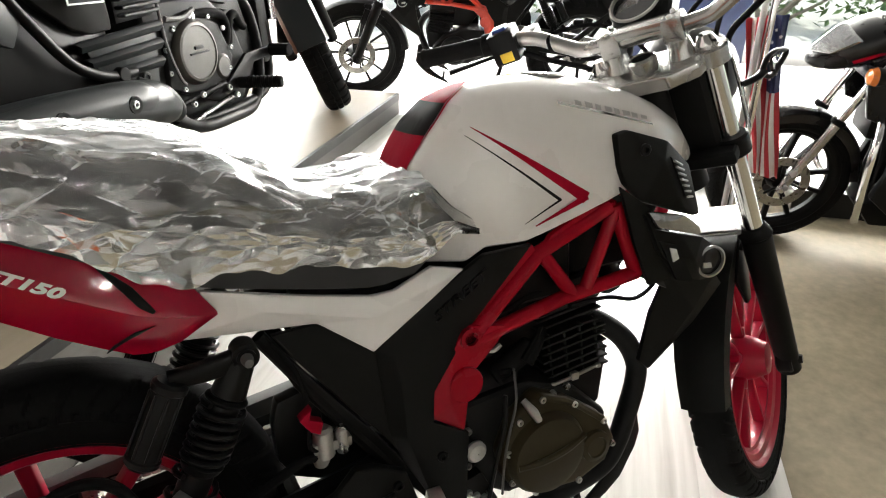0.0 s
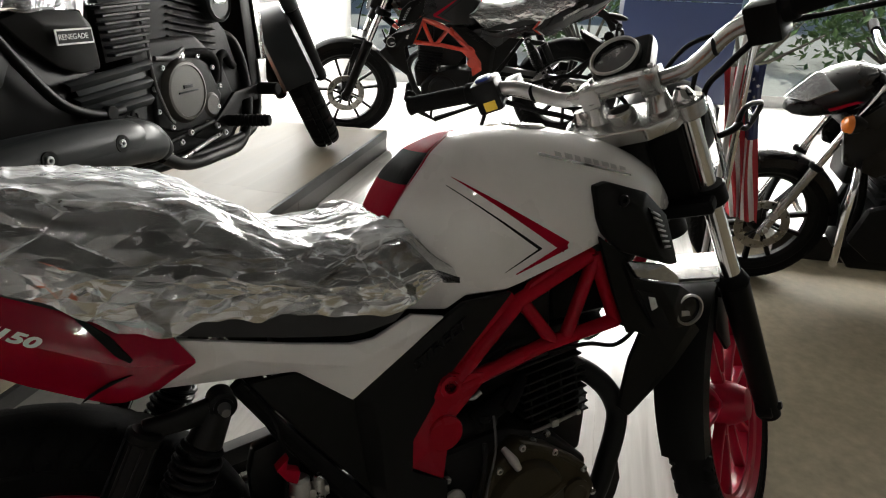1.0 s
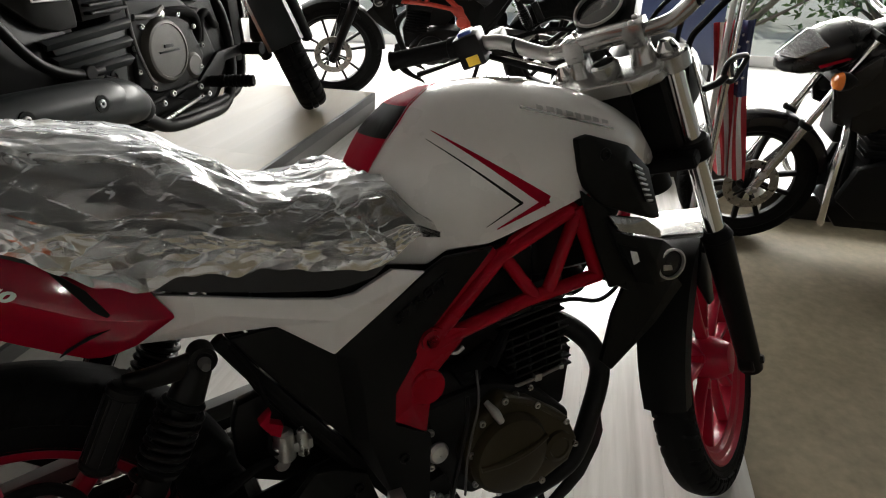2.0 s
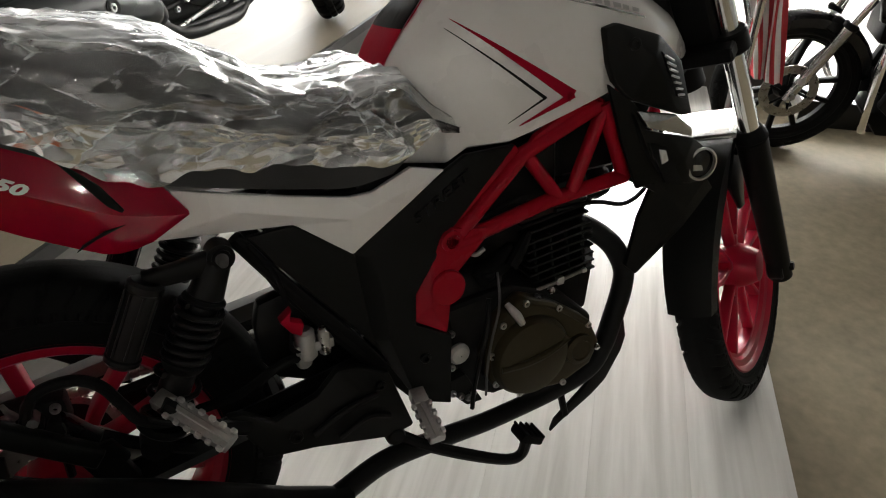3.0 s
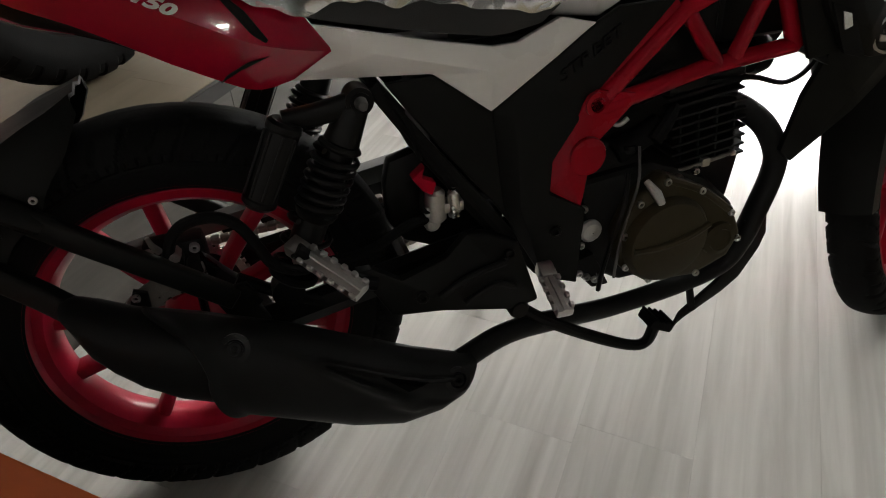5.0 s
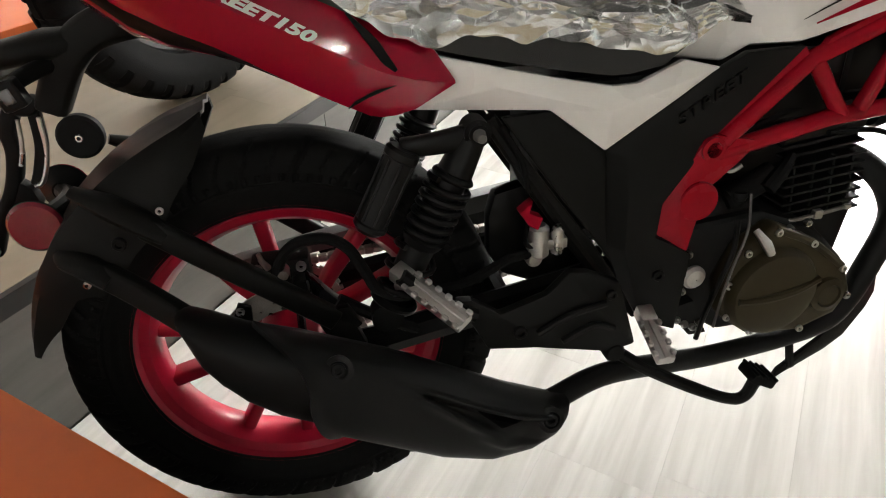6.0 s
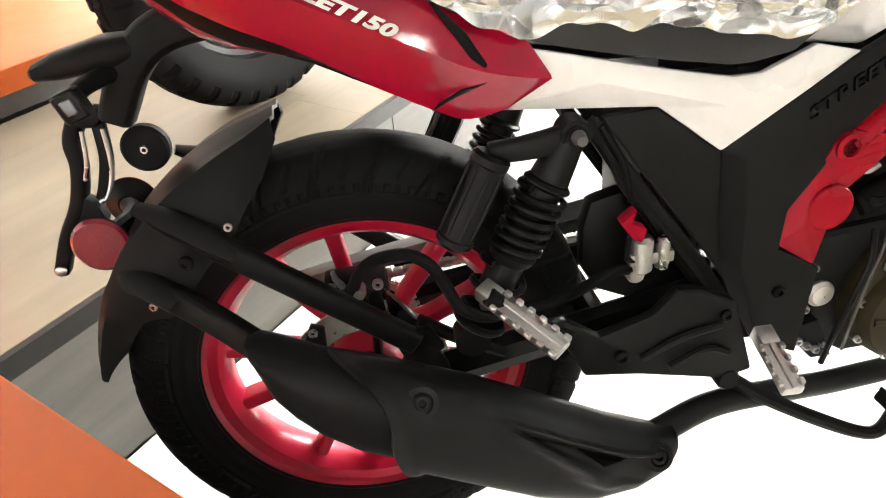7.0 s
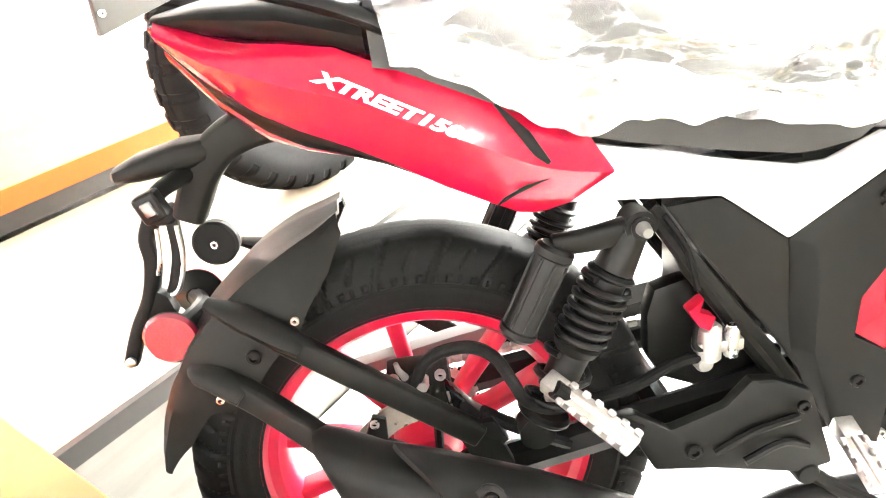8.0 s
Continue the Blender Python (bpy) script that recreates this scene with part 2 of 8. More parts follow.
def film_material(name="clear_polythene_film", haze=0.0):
    """Thin crumpled polythene: clear, milky in patches and creases, glare over the crown painted white, with a full
    gloss.
    """
    m = bpy.data.materials.new(name)
    m.use_nodes = True
    nt = m.node_tree
    nt.nodes.clear()
    out = nt.nodes.new("ShaderNodeOutputMaterial")
    tr = nt.nodes.new("ShaderNodeBsdfTransparent")
    tr.inputs[0].default_value = (0.94, 0.95, 0.95, 1)
    df = nt.nodes.new("ShaderNodeBsdfDiffuse")
    df.inputs[0].default_value = (0.86, 0.90, 0.93, 1)
    tl = nt.nodes.new("ShaderNodeBsdfTranslucent")
    tl.inputs[0].default_value = (0.86, 0.88, 0.90, 1)
    body = nt.nodes.new("ShaderNodeMixShader")
    body.inputs[0].default_value = 0.12
    nt.links.new(df.outputs[0], body.inputs[1])
    nt.links.new(tl.outputs[0], body.inputs[2])
    gl = nt.nodes.new("ShaderNodeBsdfGlossy")
    gl.inputs["Roughness"].default_value = 0.24
    tc = nt.nodes.new("ShaderNodeTexCoord")

    def link(a, c):
        nt.links.new(a, c)

    def maths(kind, a, c=None):
        q = nt.nodes.new("ShaderNodeMath")
        q.operation = kind
        for i, v in enumerate((a, c)):
            if isinstance(v, (int, float)):
                q.inputs[i].default_value = v
            elif v is not None:
                link(v, q.inputs[i])
        return q.outputs[0]

    def spread(v, a0, a1, b0, b1):
        q = nt.nodes.new("ShaderNodeMapRange")
        q.inputs["From Min"].default_value, q.inputs["From Max"].default_value = a0, a1
        q.inputs["To Min"].default_value, q.inputs["To Max"].default_value = b0, b1
        link(v, q.inputs["Value"])
        return q.outputs[0]
    folds = []
    for size, turn in ((4.5, 0.5), (9.0, -0.6)):
        mp = nt.nodes.new("ShaderNodeMapping")
        mp.inputs["Scale"].default_value = (1.0, 2.2, 2.0)
        mp.inputs["Rotation"].default_value = (0.2, turn, turn)
        link(tc.outputs["Object"], mp.inputs["Vector"])
        n = nt.nodes.new("ShaderNodeTexNoise")
        n.inputs["Scale"].default_value, n.inputs["Detail"].default_value, n.inputs["Distortion"].default_value = size, 1.3, 0.5
        link(mp.outputs[0], n.inputs["Vector"])
        folds.append(maths("ABSOLUTE", maths("SUBTRACT", n.outputs[0], 0.5)))
    warp = nt.nodes.new("ShaderNodeTexNoise")
    warp.inputs["Scale"].default_value, warp.inputs["Detail"].default_value = 9.0, 2.0
    link(tc.outputs["Object"], warp.inputs["Vector"])
    facets = []
    for size, turn in ((8.0, 0.45), (21.0, -0.35)):
        mp = nt.nodes.new("ShaderNodeMapping")
        mp.inputs["Scale"].default_value = (0.75, 2.0, 1.7)
        mp.inputs["Rotation"].default_value = (0.3, turn, turn)
        link(tc.outputs["Object"], mp.inputs["Vector"])
        mixed = nt.nodes.new("ShaderNodeMix")
        mixed.data_type = "VECTOR"
        mixed.inputs[0].default_value = 0.05
        link(mp.outputs[0], mixed.inputs[4])
        link(warp.outputs["Color"], mixed.inputs[5])
        cell = nt.nodes.new("ShaderNodeTexVoronoi")
        cell.feature = "DISTANCE_TO_EDGE"
        cell.inputs["Scale"].default_value = size
        link(mixed.outputs[1], cell.inputs["Vector"])
        facets.append(cell.outputs["Distance"])
    height = maths("ADD", maths("ADD", maths("MULTIPLY", folds[0], 0.05), maths("MULTIPLY", folds[1], 0.05)), maths("ADD", facets[0], maths("MULTIPLY", facets[1], 0.22)))
    bp = nt.nodes.new("ShaderNodeBump")
    bp.inputs["Strength"].default_value, bp.inputs["Distance"].default_value = 1.0, 0.026
    link(height, bp.inputs["Height"])
    for q in (gl, df):
        link(bp.outputs[0], q.inputs["Normal"])
    mp = nt.nodes.new("ShaderNodeMapping")
    mp.inputs["Scale"].default_value = (1.0, 1.9, 1.7)
    mp.inputs["Rotation"].default_value = (0.3, 0.5, 0.4)
    link(tc.outputs["Object"], mp.inputs["Vector"])
    n = nt.nodes.new("ShaderNodeTexNoise")
    n.inputs["Scale"].default_value, n.inputs["Detail"].default_value = 11.0, 3.0
    link(mp.outputs[0], n.inputs["Vector"])
    bent = nt.nodes.new("ShaderNodeMix")
    bent.data_type = "VECTOR"
    bent.inputs[0].default_value = 0.09
    link(mp.outputs[0], bent.inputs[4])
    link(n.outputs["Color"], bent.inputs[5])
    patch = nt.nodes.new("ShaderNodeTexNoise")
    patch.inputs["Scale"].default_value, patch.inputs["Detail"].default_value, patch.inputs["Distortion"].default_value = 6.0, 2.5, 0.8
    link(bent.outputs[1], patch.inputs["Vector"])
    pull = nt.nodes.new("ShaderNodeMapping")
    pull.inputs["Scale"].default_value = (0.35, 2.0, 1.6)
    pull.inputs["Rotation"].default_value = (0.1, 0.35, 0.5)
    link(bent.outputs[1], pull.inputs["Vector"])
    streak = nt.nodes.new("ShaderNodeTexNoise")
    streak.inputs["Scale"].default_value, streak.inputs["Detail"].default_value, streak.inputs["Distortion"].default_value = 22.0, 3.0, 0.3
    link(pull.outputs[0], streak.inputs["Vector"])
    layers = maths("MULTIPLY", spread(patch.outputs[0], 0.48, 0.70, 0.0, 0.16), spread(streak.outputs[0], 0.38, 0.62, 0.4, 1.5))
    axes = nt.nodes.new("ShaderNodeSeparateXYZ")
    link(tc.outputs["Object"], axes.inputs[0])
    # whitens the top by distance from the centre line: painted glare, over random patches
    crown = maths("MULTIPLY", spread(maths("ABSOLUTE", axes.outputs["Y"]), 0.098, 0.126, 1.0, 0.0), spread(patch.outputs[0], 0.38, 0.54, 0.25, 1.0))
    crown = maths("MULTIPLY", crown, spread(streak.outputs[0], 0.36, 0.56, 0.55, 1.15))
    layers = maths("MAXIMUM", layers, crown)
    milk_and_glare = maths("ADD", maths("ADD", maths("MULTIPLY", maths("ADD", spread(facets[0], 0.0, 0.018, 0.42, 0.0), spread(facets[1], 0.0, 0.030, 0.20, 0.0)), spread(streak.outputs[0], 0.42, 0.60, 0.1, 1.3)), spread(streak.outputs[0], 0.62, 0.70, 0.0, 0.35)), maths("ADD", layers, haze))
    skin = nt.nodes.new("ShaderNodeMixShader")
    link(milk_and_glare, skin.inputs[0])
    link(tr.outputs[0], skin.inputs[1])
    link(body.outputs[0], skin.inputs[2])
    fr = nt.nodes.new("ShaderNodeFresnel")
    fr.inputs["IOR"].default_value = 3.0
    link(bp.outputs[0], fr.inputs["Normal"])
    mix = nt.nodes.new("ShaderNodeMixShader")
    link(fr.outputs[0], mix.inputs[0])
    link(skin.outputs[0], mix.inputs[1])
    link(gl.outputs[0], mix.inputs[2])
    link(mix.outputs[0], out.inputs[0])
    return m


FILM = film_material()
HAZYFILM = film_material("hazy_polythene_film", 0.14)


def glass_material():
    m = bpy.data.materials.new("window_glass")
    m.use_nodes = True
    b = m.node_tree.nodes["Principled BSDF"]
    b.inputs["Base Color"].default_value = (0.90, 0.97, 0.95, 1)
    b.inputs["Roughness"].default_value = 0.0
    b.inputs["Transmission Weight"].default_value = 1.0
    b.inputs["IOR"].default_value = 1.05
    return m


GLASS = glass_material()


# ---------------------------------------------------------------- mesh helpers
def part(name, bm, mat, parent=None, label="", smooth=True, matrix=None, angle=35):
    """Links a bmesh as one mesh object under its thing or part."""
    bmesh.ops.recalc_face_normals(bm, faces=bm.faces)
    me = bpy.data.meshes.new(name)
    if smooth:
        for f in bm.faces:
            f.smooth = True
        for e in bm.edges:
            if len(e.link_faces) == 2 and e.calc_face_angle(0) > radians(angle):
                e.smooth = False
    bm.to_mesh(me)
    bm.free()
    mats = mat if isinstance(mat, (list, tuple)) else [mat]
    for q in mats:
        me.materials.append(q)
    ob = new(name, me)
    if parent is not None:
        ob.parent = parent
    if matrix is not None:
        ob.matrix_basis = matrix
    if label:
        ob["label"] = label
    return ob


def thing(name, label, category, matrix=None, group="", kind=""):
    ob = new(name)
    ob.empty_display_size = 0.1
    if matrix is not None:
        ob.matrix_basis = matrix
    return tagged(ob, label, category, group, kind)


def bevelled(bm, width=0.004, segs=2, angle=30):
    es = [e for e in bm.edges if len(e.link_faces) == 2 and e.calc_face_angle(0) > radians(angle)]
    if es and width:
        bmesh.ops.bevel(bm, geom=es, offset=width, segments=segs, affect="EDGES", profile=0.6, clamp_overlap=True)
    return bm


def box(x0, x1, y0, y1, z0, z1, bevel=0.004, bm=None, segs=2):
    own = bm is None
    b = bmesh.new()
    bmesh.ops.create_cube(b, size=1)
    for v in b.verts:
        v.co = Vector((x0 if v.co.x < 0 else x1, y0 if v.co.y < 0 else y1, z0 if v.co.z < 0 else z1))
    bevelled(b, bevel, segs)
    return b if own else merge(bm, b)


def merge(bm, other, matrix=None):
    """Adds other to bm and frees it."""
    me = bpy.data.meshes.new("tmp")
    if matrix is not None:
        bmesh.ops.transform(other, matrix=matrix, verts=other.verts)
    other.to_mesh(me)
    other.free()
    bm.from_mesh(me)
    bpy.data.meshes.remove(me)
    return bm


def smooth_path(pts, steps=6):
    """Catmull-Rom through the points."""
    pts = [Vector(p) for p in pts]
    if len(pts) < 3:
        return pts
    ext = [2 * pts[0] - pts[1], *pts, 2 * pts[-1] - pts[-2]]
    out = []
    for i in range(1, len(ext) - 2):
        p0, p1, p2, p3 = ext[i - 1:i + 3]
        for k in range(steps):
            t = k / steps
            out.append(0.5 * (2 * p1 + (p2 - p0) * t + (2 * p0 - 5 * p1 + 4 * p2 - p3) * t * t + (3 * p1 - p0 - 3 * p2 + p3) * t ** 3))
    out.append(pts[-1])
    return out


def tube(pts, r, n=12, curve=True, bm=None, caps=True, flat=1.0, steps=6):
    """A swept tube; r is one radius or one for each point given; flat squeezes it along its second normal."""
    own = bm is None
    bm = bm or bmesh.new()
    raw = [Vector(p) for p in pts]
    rs = list(r) if isinstance(r, (list, tuple)) else [r] * len(raw)
    if curve and len(raw) > 2:
        path = smooth_path(raw, steps)
        rad = []
        for i in range(len(raw) - 1):
            rad += [rs[i] + (rs[i + 1] - rs[i]) * k / steps for k in range(steps)]
        rad.append(rs[-1])
    else:
        path, rad = raw, rs
    tang = [(path[min(i + 1, len(path) - 1)] - path[max(i - 1, 0)]).normalized() for i in range(len(path))]
    side = tang[0].cross(Vector((0, 0, 1)))
    if side.length < 0.1:
        side = tang[0].cross(Vector((0, 1, 0)))
    side.normalize()
    rings = []
    for p, t, q in zip(path, tang, rad):
        side = (side - t * side.dot(t)).normalized()
        up = side.cross(t)
        rings.append([bm.verts.new(p + (side * math.cos(a) + up * math.sin(a) * flat) * q) for a in (2 * math.pi * k / n for k in range(n))])
    for a, b in zip(rings, rings[1:]):
        for k in range(n):
            bm.faces.new((a[k], a[(k + 1) % n], b[(k + 1) % n], b[k]))
    if caps:
        bm.faces.new(rings[0][::-1])
        bm.faces.new(rings[-1])
    return bm


def lathe(profile, n=32, axis="Y", matrix=None, bm=None, closed=False, caps=True):
    """Revolves (radius, height) pairs round the axis."""
    b = bmesh.new()
    rings = []
    for r, h in profile:
        ring = []
        for k in range(n):
            a = 2 * math.pi * k / n
            c, s = r * math.cos(a), r * math.sin(a)
            ring.append(b.verts.new({"X": (h, c, s), "Y": (c, h, s), "Z": (c, s, h)}[axis]))
        rings.append(ring)
    pairs = list(zip(rings, rings[1:])) + ([(rings[-1], rings[0])] if closed else [])
    for p, q in pairs:
        for k in range(n):
            b.faces.new((p[k], p[(k + 1) % n], q[(k + 1) % n], q[k]))
    if caps and not closed:
        for ring in (rings[0], rings[-1]):
            b.faces.new(ring)
    if matrix is not None:
        bmesh.ops.transform(b, matrix=matrix, verts=b.verts)
    return b if bm is None else merge(bm, b)


def prism(outline, y0, y1, bevel=0.003, bm=None, segs=2):
    """A flat plate whose outline lies in x and z, between y0 and y1 (numbers, or functions of x and z)."""
    b = bmesh.new()
    f0 = y0 if callable(y0) else (lambda x, z: y0)
    f1 = y1 if callable(y1) else (lambda x, z: y1)
    lo = [b.verts.new((x, f0(x, z), z)) for x, z in outline]
    hi = [b.verts.new((x, f1(x, z), z)) for x, z in outline]
    b.faces.new(lo)
    b.faces.new(hi[::-1])
    for i in range(len(lo)):
        j = (i + 1) % len(lo)
        b.faces.new((lo[i], hi[i], hi[j], lo[j]))
    bmesh.ops.recalc_face_normals(b, faces=b.faces)
    bevelled(b, bevel, segs, 25)
    return b if bm is None else merge(bm, b)


def panel(verts, faces, thick, bevel=0.003, bm=None, segs=2, back=(0, 1, 0)):
    """A folded plate: outer verts and faces, and a copy of them set back by thick."""
    b = bmesh.new()
    d = Vector(back) * thick
    fr = [b.verts.new(v) for v in verts]
    bk = [b.verts.new(Vector(v) + d) for v in verts]
    count = {}
    for f in faces:
        b.faces.new([fr[i] for i in f])
        b.faces.new([bk[i] for i in f][::-1])
        for i, j in zip(f, f[1:] + f[:1]):
            count.setdefault(frozenset((i, j)), []).append((i, j))
    for es in count.values():
        if len(es) == 1:
            i, j = es[0]
            b.faces.new((fr[j], fr[i], bk[i], bk[j]))
    bmesh.ops.recalc_face_normals(b, faces=b.faces)
    bevelled(b, bevel, segs, 12)
    return b if bm is None else merge(bm, b)


def loft(rings, bm=None, caps=True):
    """Joins closed rings of equally many points."""
    bm = bm or bmesh.new()
    rs = [[bm.verts.new(p) for p in ring] for ring in rings]
    n = len(rs[0])
    for a, c in zip(rs, rs[1:]):
        for k in range(n):
            bm.faces.new((a[k], a[(k + 1) % n], c[(k + 1) % n], c[k]))
    if caps:
        bm.faces.new(rs[0][::-1])
        bm.faces.new(rs[-1])
    return bm


def sheet(rows, thick, bm=None, back=None):
    """A grid of points as a skin with thickness, set back along back or the vertex normals."""
    b = bmesh.new()
    g = [[b.verts.new(p) for p in row] for row in rows]
    for r, s in zip(g, g[1:]):
        for i in range(len(r) - 1):
            b.faces.new((r[i], r[i + 1], s[i + 1], s[i]))
    b.normal_update()
    off = {v: (Vector(back) if back else -v.normal) * thick for v in b.verts}
    h = [[b.verts.new(v.co + off[v]) for v in row] for row in g]
    for r, s in zip(h, h[1:]):
        for i in range(len(r) - 1):
            b.faces.new((s[i], s[i + 1], r[i + 1], r[i]))
    rim = list(zip(g[0], h[0])) + list(zip([r[-1] for r in g[1:]], [r[-1] for r in h[1:]])) + \
        list(zip(g[-1][-2::-1], h[-1][-2::-1])) + list(zip([r[0] for r in g[-2:0:-1]], [r[0] for r in h[-2:0:-1]]))
    for (a, c), (d, e) in zip(rim, rim[1:] + rim[:1]):
        b.faces.new((d, a, c, e))
    return b if bm is None else merge(bm, b)


def interp(x, table):
    """Smooth value at x from (x, value) pairs."""
    if x <= table[0][0]:
        return table[0][1]
    for (x0, v0), (x1, v1) in zip(table, table[1:]):
        if x <= x1:
            t = (x - x0) / (x1 - x0)
            return v0 + (v1 - v0) * t
    return table[-1][1]


def bolt(parent, place, r=0.008, h=0.006, mat=None, axis=(0, -1, 0), name="bolt", socket=True):
    """A hexagon or socket screw whose head looks along axis."""
    m = Matrix.Translation(place) @ Vector((0, 0, 1)).rotation_difference(Vector(axis)).to_matrix().to_4x4()
    b = lathe([(r * 0.96, 0), (r, h * 0.3), (r, h * 0.75), (r * 0.85, h)], 12, "Z", caps=False)
    if socket:
        lathe([(r * 0.85, h), (r * 0.5, h), (r * 0.45, h * 0.3)], 12, "Z", bm=b, caps=False)
    else:
        lathe([(r * 0.85, h), (0.0005, h)], 12, "Z", bm=b, caps=False)
    bmesh.ops.transform(b, matrix=m, verts=b.verts)
    return part(name, b, mat or STEEL, parent)


def text_mesh(body, size, extrude=0.0006, shear=0.0, spacing=1.0, bold=0.0):
    cu = bpy.data.curves.new("lettering", "FONT")
    cu.body, cu.size, cu.extrude, cu.shear, cu.space_character = body, size, extrude, shear, spacing
    cu.offset = bold
    cu.align_x, cu.align_y = "CENTER", "CENTER"
    cu.resolution_u = 3
    ob = bpy.data.objects.new("lettering", cu)
    scene.collection.objects.link(ob)
    me = bpy.data.meshes.new_from_object(ob.evaluated_get(bpy.context.evaluated_depsgraph_get()))
    b = bmesh.new()
    b.from_mesh(me)
    bpy.data.objects.remove(ob)
    bpy.data.meshes.remove(me)
    bpy.data.curves.remove(cu)
    return b


def basis(origin, ex, ey):
    """A pose with the given local x and (nearly) y directions."""
    ex = Vector(ex).normalized()
    ez = ex.cross(Vector(ey)).normalized()
    ey = ez.cross(ex)
    return Matrix(((ex.x, ey.x, ez.x, origin[0]), (ex.y, ey.y, ez.y, origin[1]), (ex.z, ey.z, ez.z, origin[2]), (0, 0, 0, 1)))


# ---------------------------------------------------------------- structure
FLOOR_Z, LOW, HIGH, STEP = -0.05, 0.0, 0.33, 0.22
ROOM_U0, ROOM_U1, ROOM_V0, ROOM_V1, ROOM_H = -4.0, 7.0, -2.19, 13.0, 3.1


def setting(name, bm, mat, label, smooth=False):
    return tagged(part(name, bm, mat, None, label, smooth, HALL), label, name.split("_")[0], "", "structure")


setting("floor", box(ROOM_U0, 3.3, 1.0, ROOM_V1, FLOOR_Z - 0.2, FLOOR_Z, 0), STONEFLOOR, "brown grey polished stone showroom floor")
setting("floor_under_platforms", box(ROOM_U0, 3.3, ROOM_V0, 1.0, FLOOR_Z - 0.2, FLOOR_Z, 0), STONEFLOOR, "brown grey polished stone floor beneath the platforms")
setting("floor_entrance", box(3.3, ROOM_U1, ROOM_V0, ROOM_V1, FLOOR_Z - 0.2, FLOOR_Z, 0), PALEFLOOR, "pale polished tile floor along the glass front")
setting("ceiling", box(ROOM_U0 - 0.2, ROOM_U1 + 0.2, ROOM_V0 - 0.2, ROOM_V1 + 0.2, ROOM_H, ROOM_H + 0.15, 0), CEILPAINT, "plain pale grey painted showroom ceiling")
setting("wall_south", box(ROOM_U0 - 0.2, ROOM_U0, ROOM_V0 - 0.2, ROOM_V1 + 0.2, FLOOR_Z - 0.2, ROOM_H, 0), DARKWALL, "plain grey painted showroom wall")
setting("wall_east", box(ROOM_U0, ROOM_U1, ROOM_V1, ROOM_V1 + 0.2, FLOOR_Z - 0.2, ROOM_H, 0), DARKWALL, "plain grey painted showroom wall")
setting("wall_west", box(ROOM_U0, 0.83, ROOM_V0, ROOM_V0 + 0.1, FLOOR_Z - 0.2, ROOM_H, 0.003), WALLPAINT, "greige painted wall behind the orange bench")
SIDE_U0, SIDE_U1, SIDE_Z0, SIDE_Z1 = 3.3, 6.7, 0.85, 2.75
far = bmesh.new()
for u0, u1, z0, z1 in ((0.83, SIDE_U0, FLOOR_Z - 0.2, ROOM_H), (SIDE_U1, ROOM_U1, FLOOR_Z - 0.2, ROOM_H), (SIDE_U0, SIDE_U1, FLOOR_Z - 0.2, SIDE_Z0), (SIDE_U0, SIDE_U1, SIDE_Z1, ROOM_H)):
    box(u0, u1, ROOM_V0 - 0.12, ROOM_V0, z0, z1, 0, far)
setting("wall_west_far", far, WHITEPAINT, "white painted wall with a window set back behind the bench end")
side_window = thing("window_2", "clear glass side window in grey alloy mullions", "window", HALL, kind="structure")
for k in range(4):
    u = SIDE_U0 + 0.03 + (SIDE_U1 - SIDE_U0 - 0.06) * k / 3
    part("mullion", box(u - 0.03, u + 0.03, ROOM_V0 - 0.09, ROOM_V0 - 0.02, SIDE_Z0, SIDE_Z1, 0.004), ALUFRAME, side_window, smooth=False)
    if k < 3:
        w = (SIDE_U1 - SIDE_U0 - 0.06) / 3
        pane = part("pane", box(u + 0.03, u + w - 0.03, ROOM_V0 - 0.062, ROOM_V0 - 0.054, SIDE_Z0 + 0.04, SIDE_Z1 - 0.04, 0), GLASS, side_window, smooth=False)
        pane.visible_shadow = False
for z in (SIDE_Z0 + 0.02, SIDE_Z1 - 0.02):
    part("rail", box(SIDE_U0 + 0.06, SIDE_U1 - 0.06, ROOM_V0 - 0.087, ROOM_V0 - 0.023, z - 0.02, z + 0.02, 0.004), ALUFRAME, side_window, smooth=False)

# glass front with alloy mullions
front = thing("window_1", "wide clear glass shop front in grey alloy mullions", "window", HALL, kind="structure")
edges_v = [ROOM_V0 - 0.12 + k * (ROOM_V1 + 0.12 - ROOM_V0) / 5 for k in range(6)]
for k, v0 in enumerate(edges_v):
    part("mullion", box(ROOM_U1 - 0.04, ROOM_U1 + 0.06, v0 - 0.03, v0 + 0.03, FLOOR_Z, ROOM_H, 0.004), ALUFRAME, front, smooth=False)
for z0, z1 in ((FLOOR_Z, 0.06), (2.35, 2.42), (ROOM_H - 0.1, ROOM_H)):
    part("rail", box(ROOM_U1 - 0.035, ROOM_U1 + 0.055, ROOM_V0, ROOM_V1, z0, z1, 0.004), ALUFRAME, front, smooth=False)
for v0, v1 in zip(edges_v, edges_v[1:]):
    for z0, z1 in ((0.06, 2.35), (2.42, ROOM_H - 0.1)):
        pane = part("pane", box(ROOM_U1 + 0.004, ROOM_U1 + 0.012, v0 + 0.03, v1 - 0.03, z0, z1, 0), GLASS, front, smooth=False)
        pane.visible_shadow = False

# outside the glass
setting("ground_side", box(-60, ROOM_U1 + 0.06, -200, ROOM_V0 - 0.12, FLOOR_Z - 0.5, FLOOR_Z - 0.02, 0), PAVING, "pale paving outside the side window")
setting("ground", box(ROOM_U1 + 0.06, 300, -200, 200, FLOOR_Z - 0.5, FLOOR_Z - 0.02, 0), PAVING, "sunlit pale paving outside the glass front")


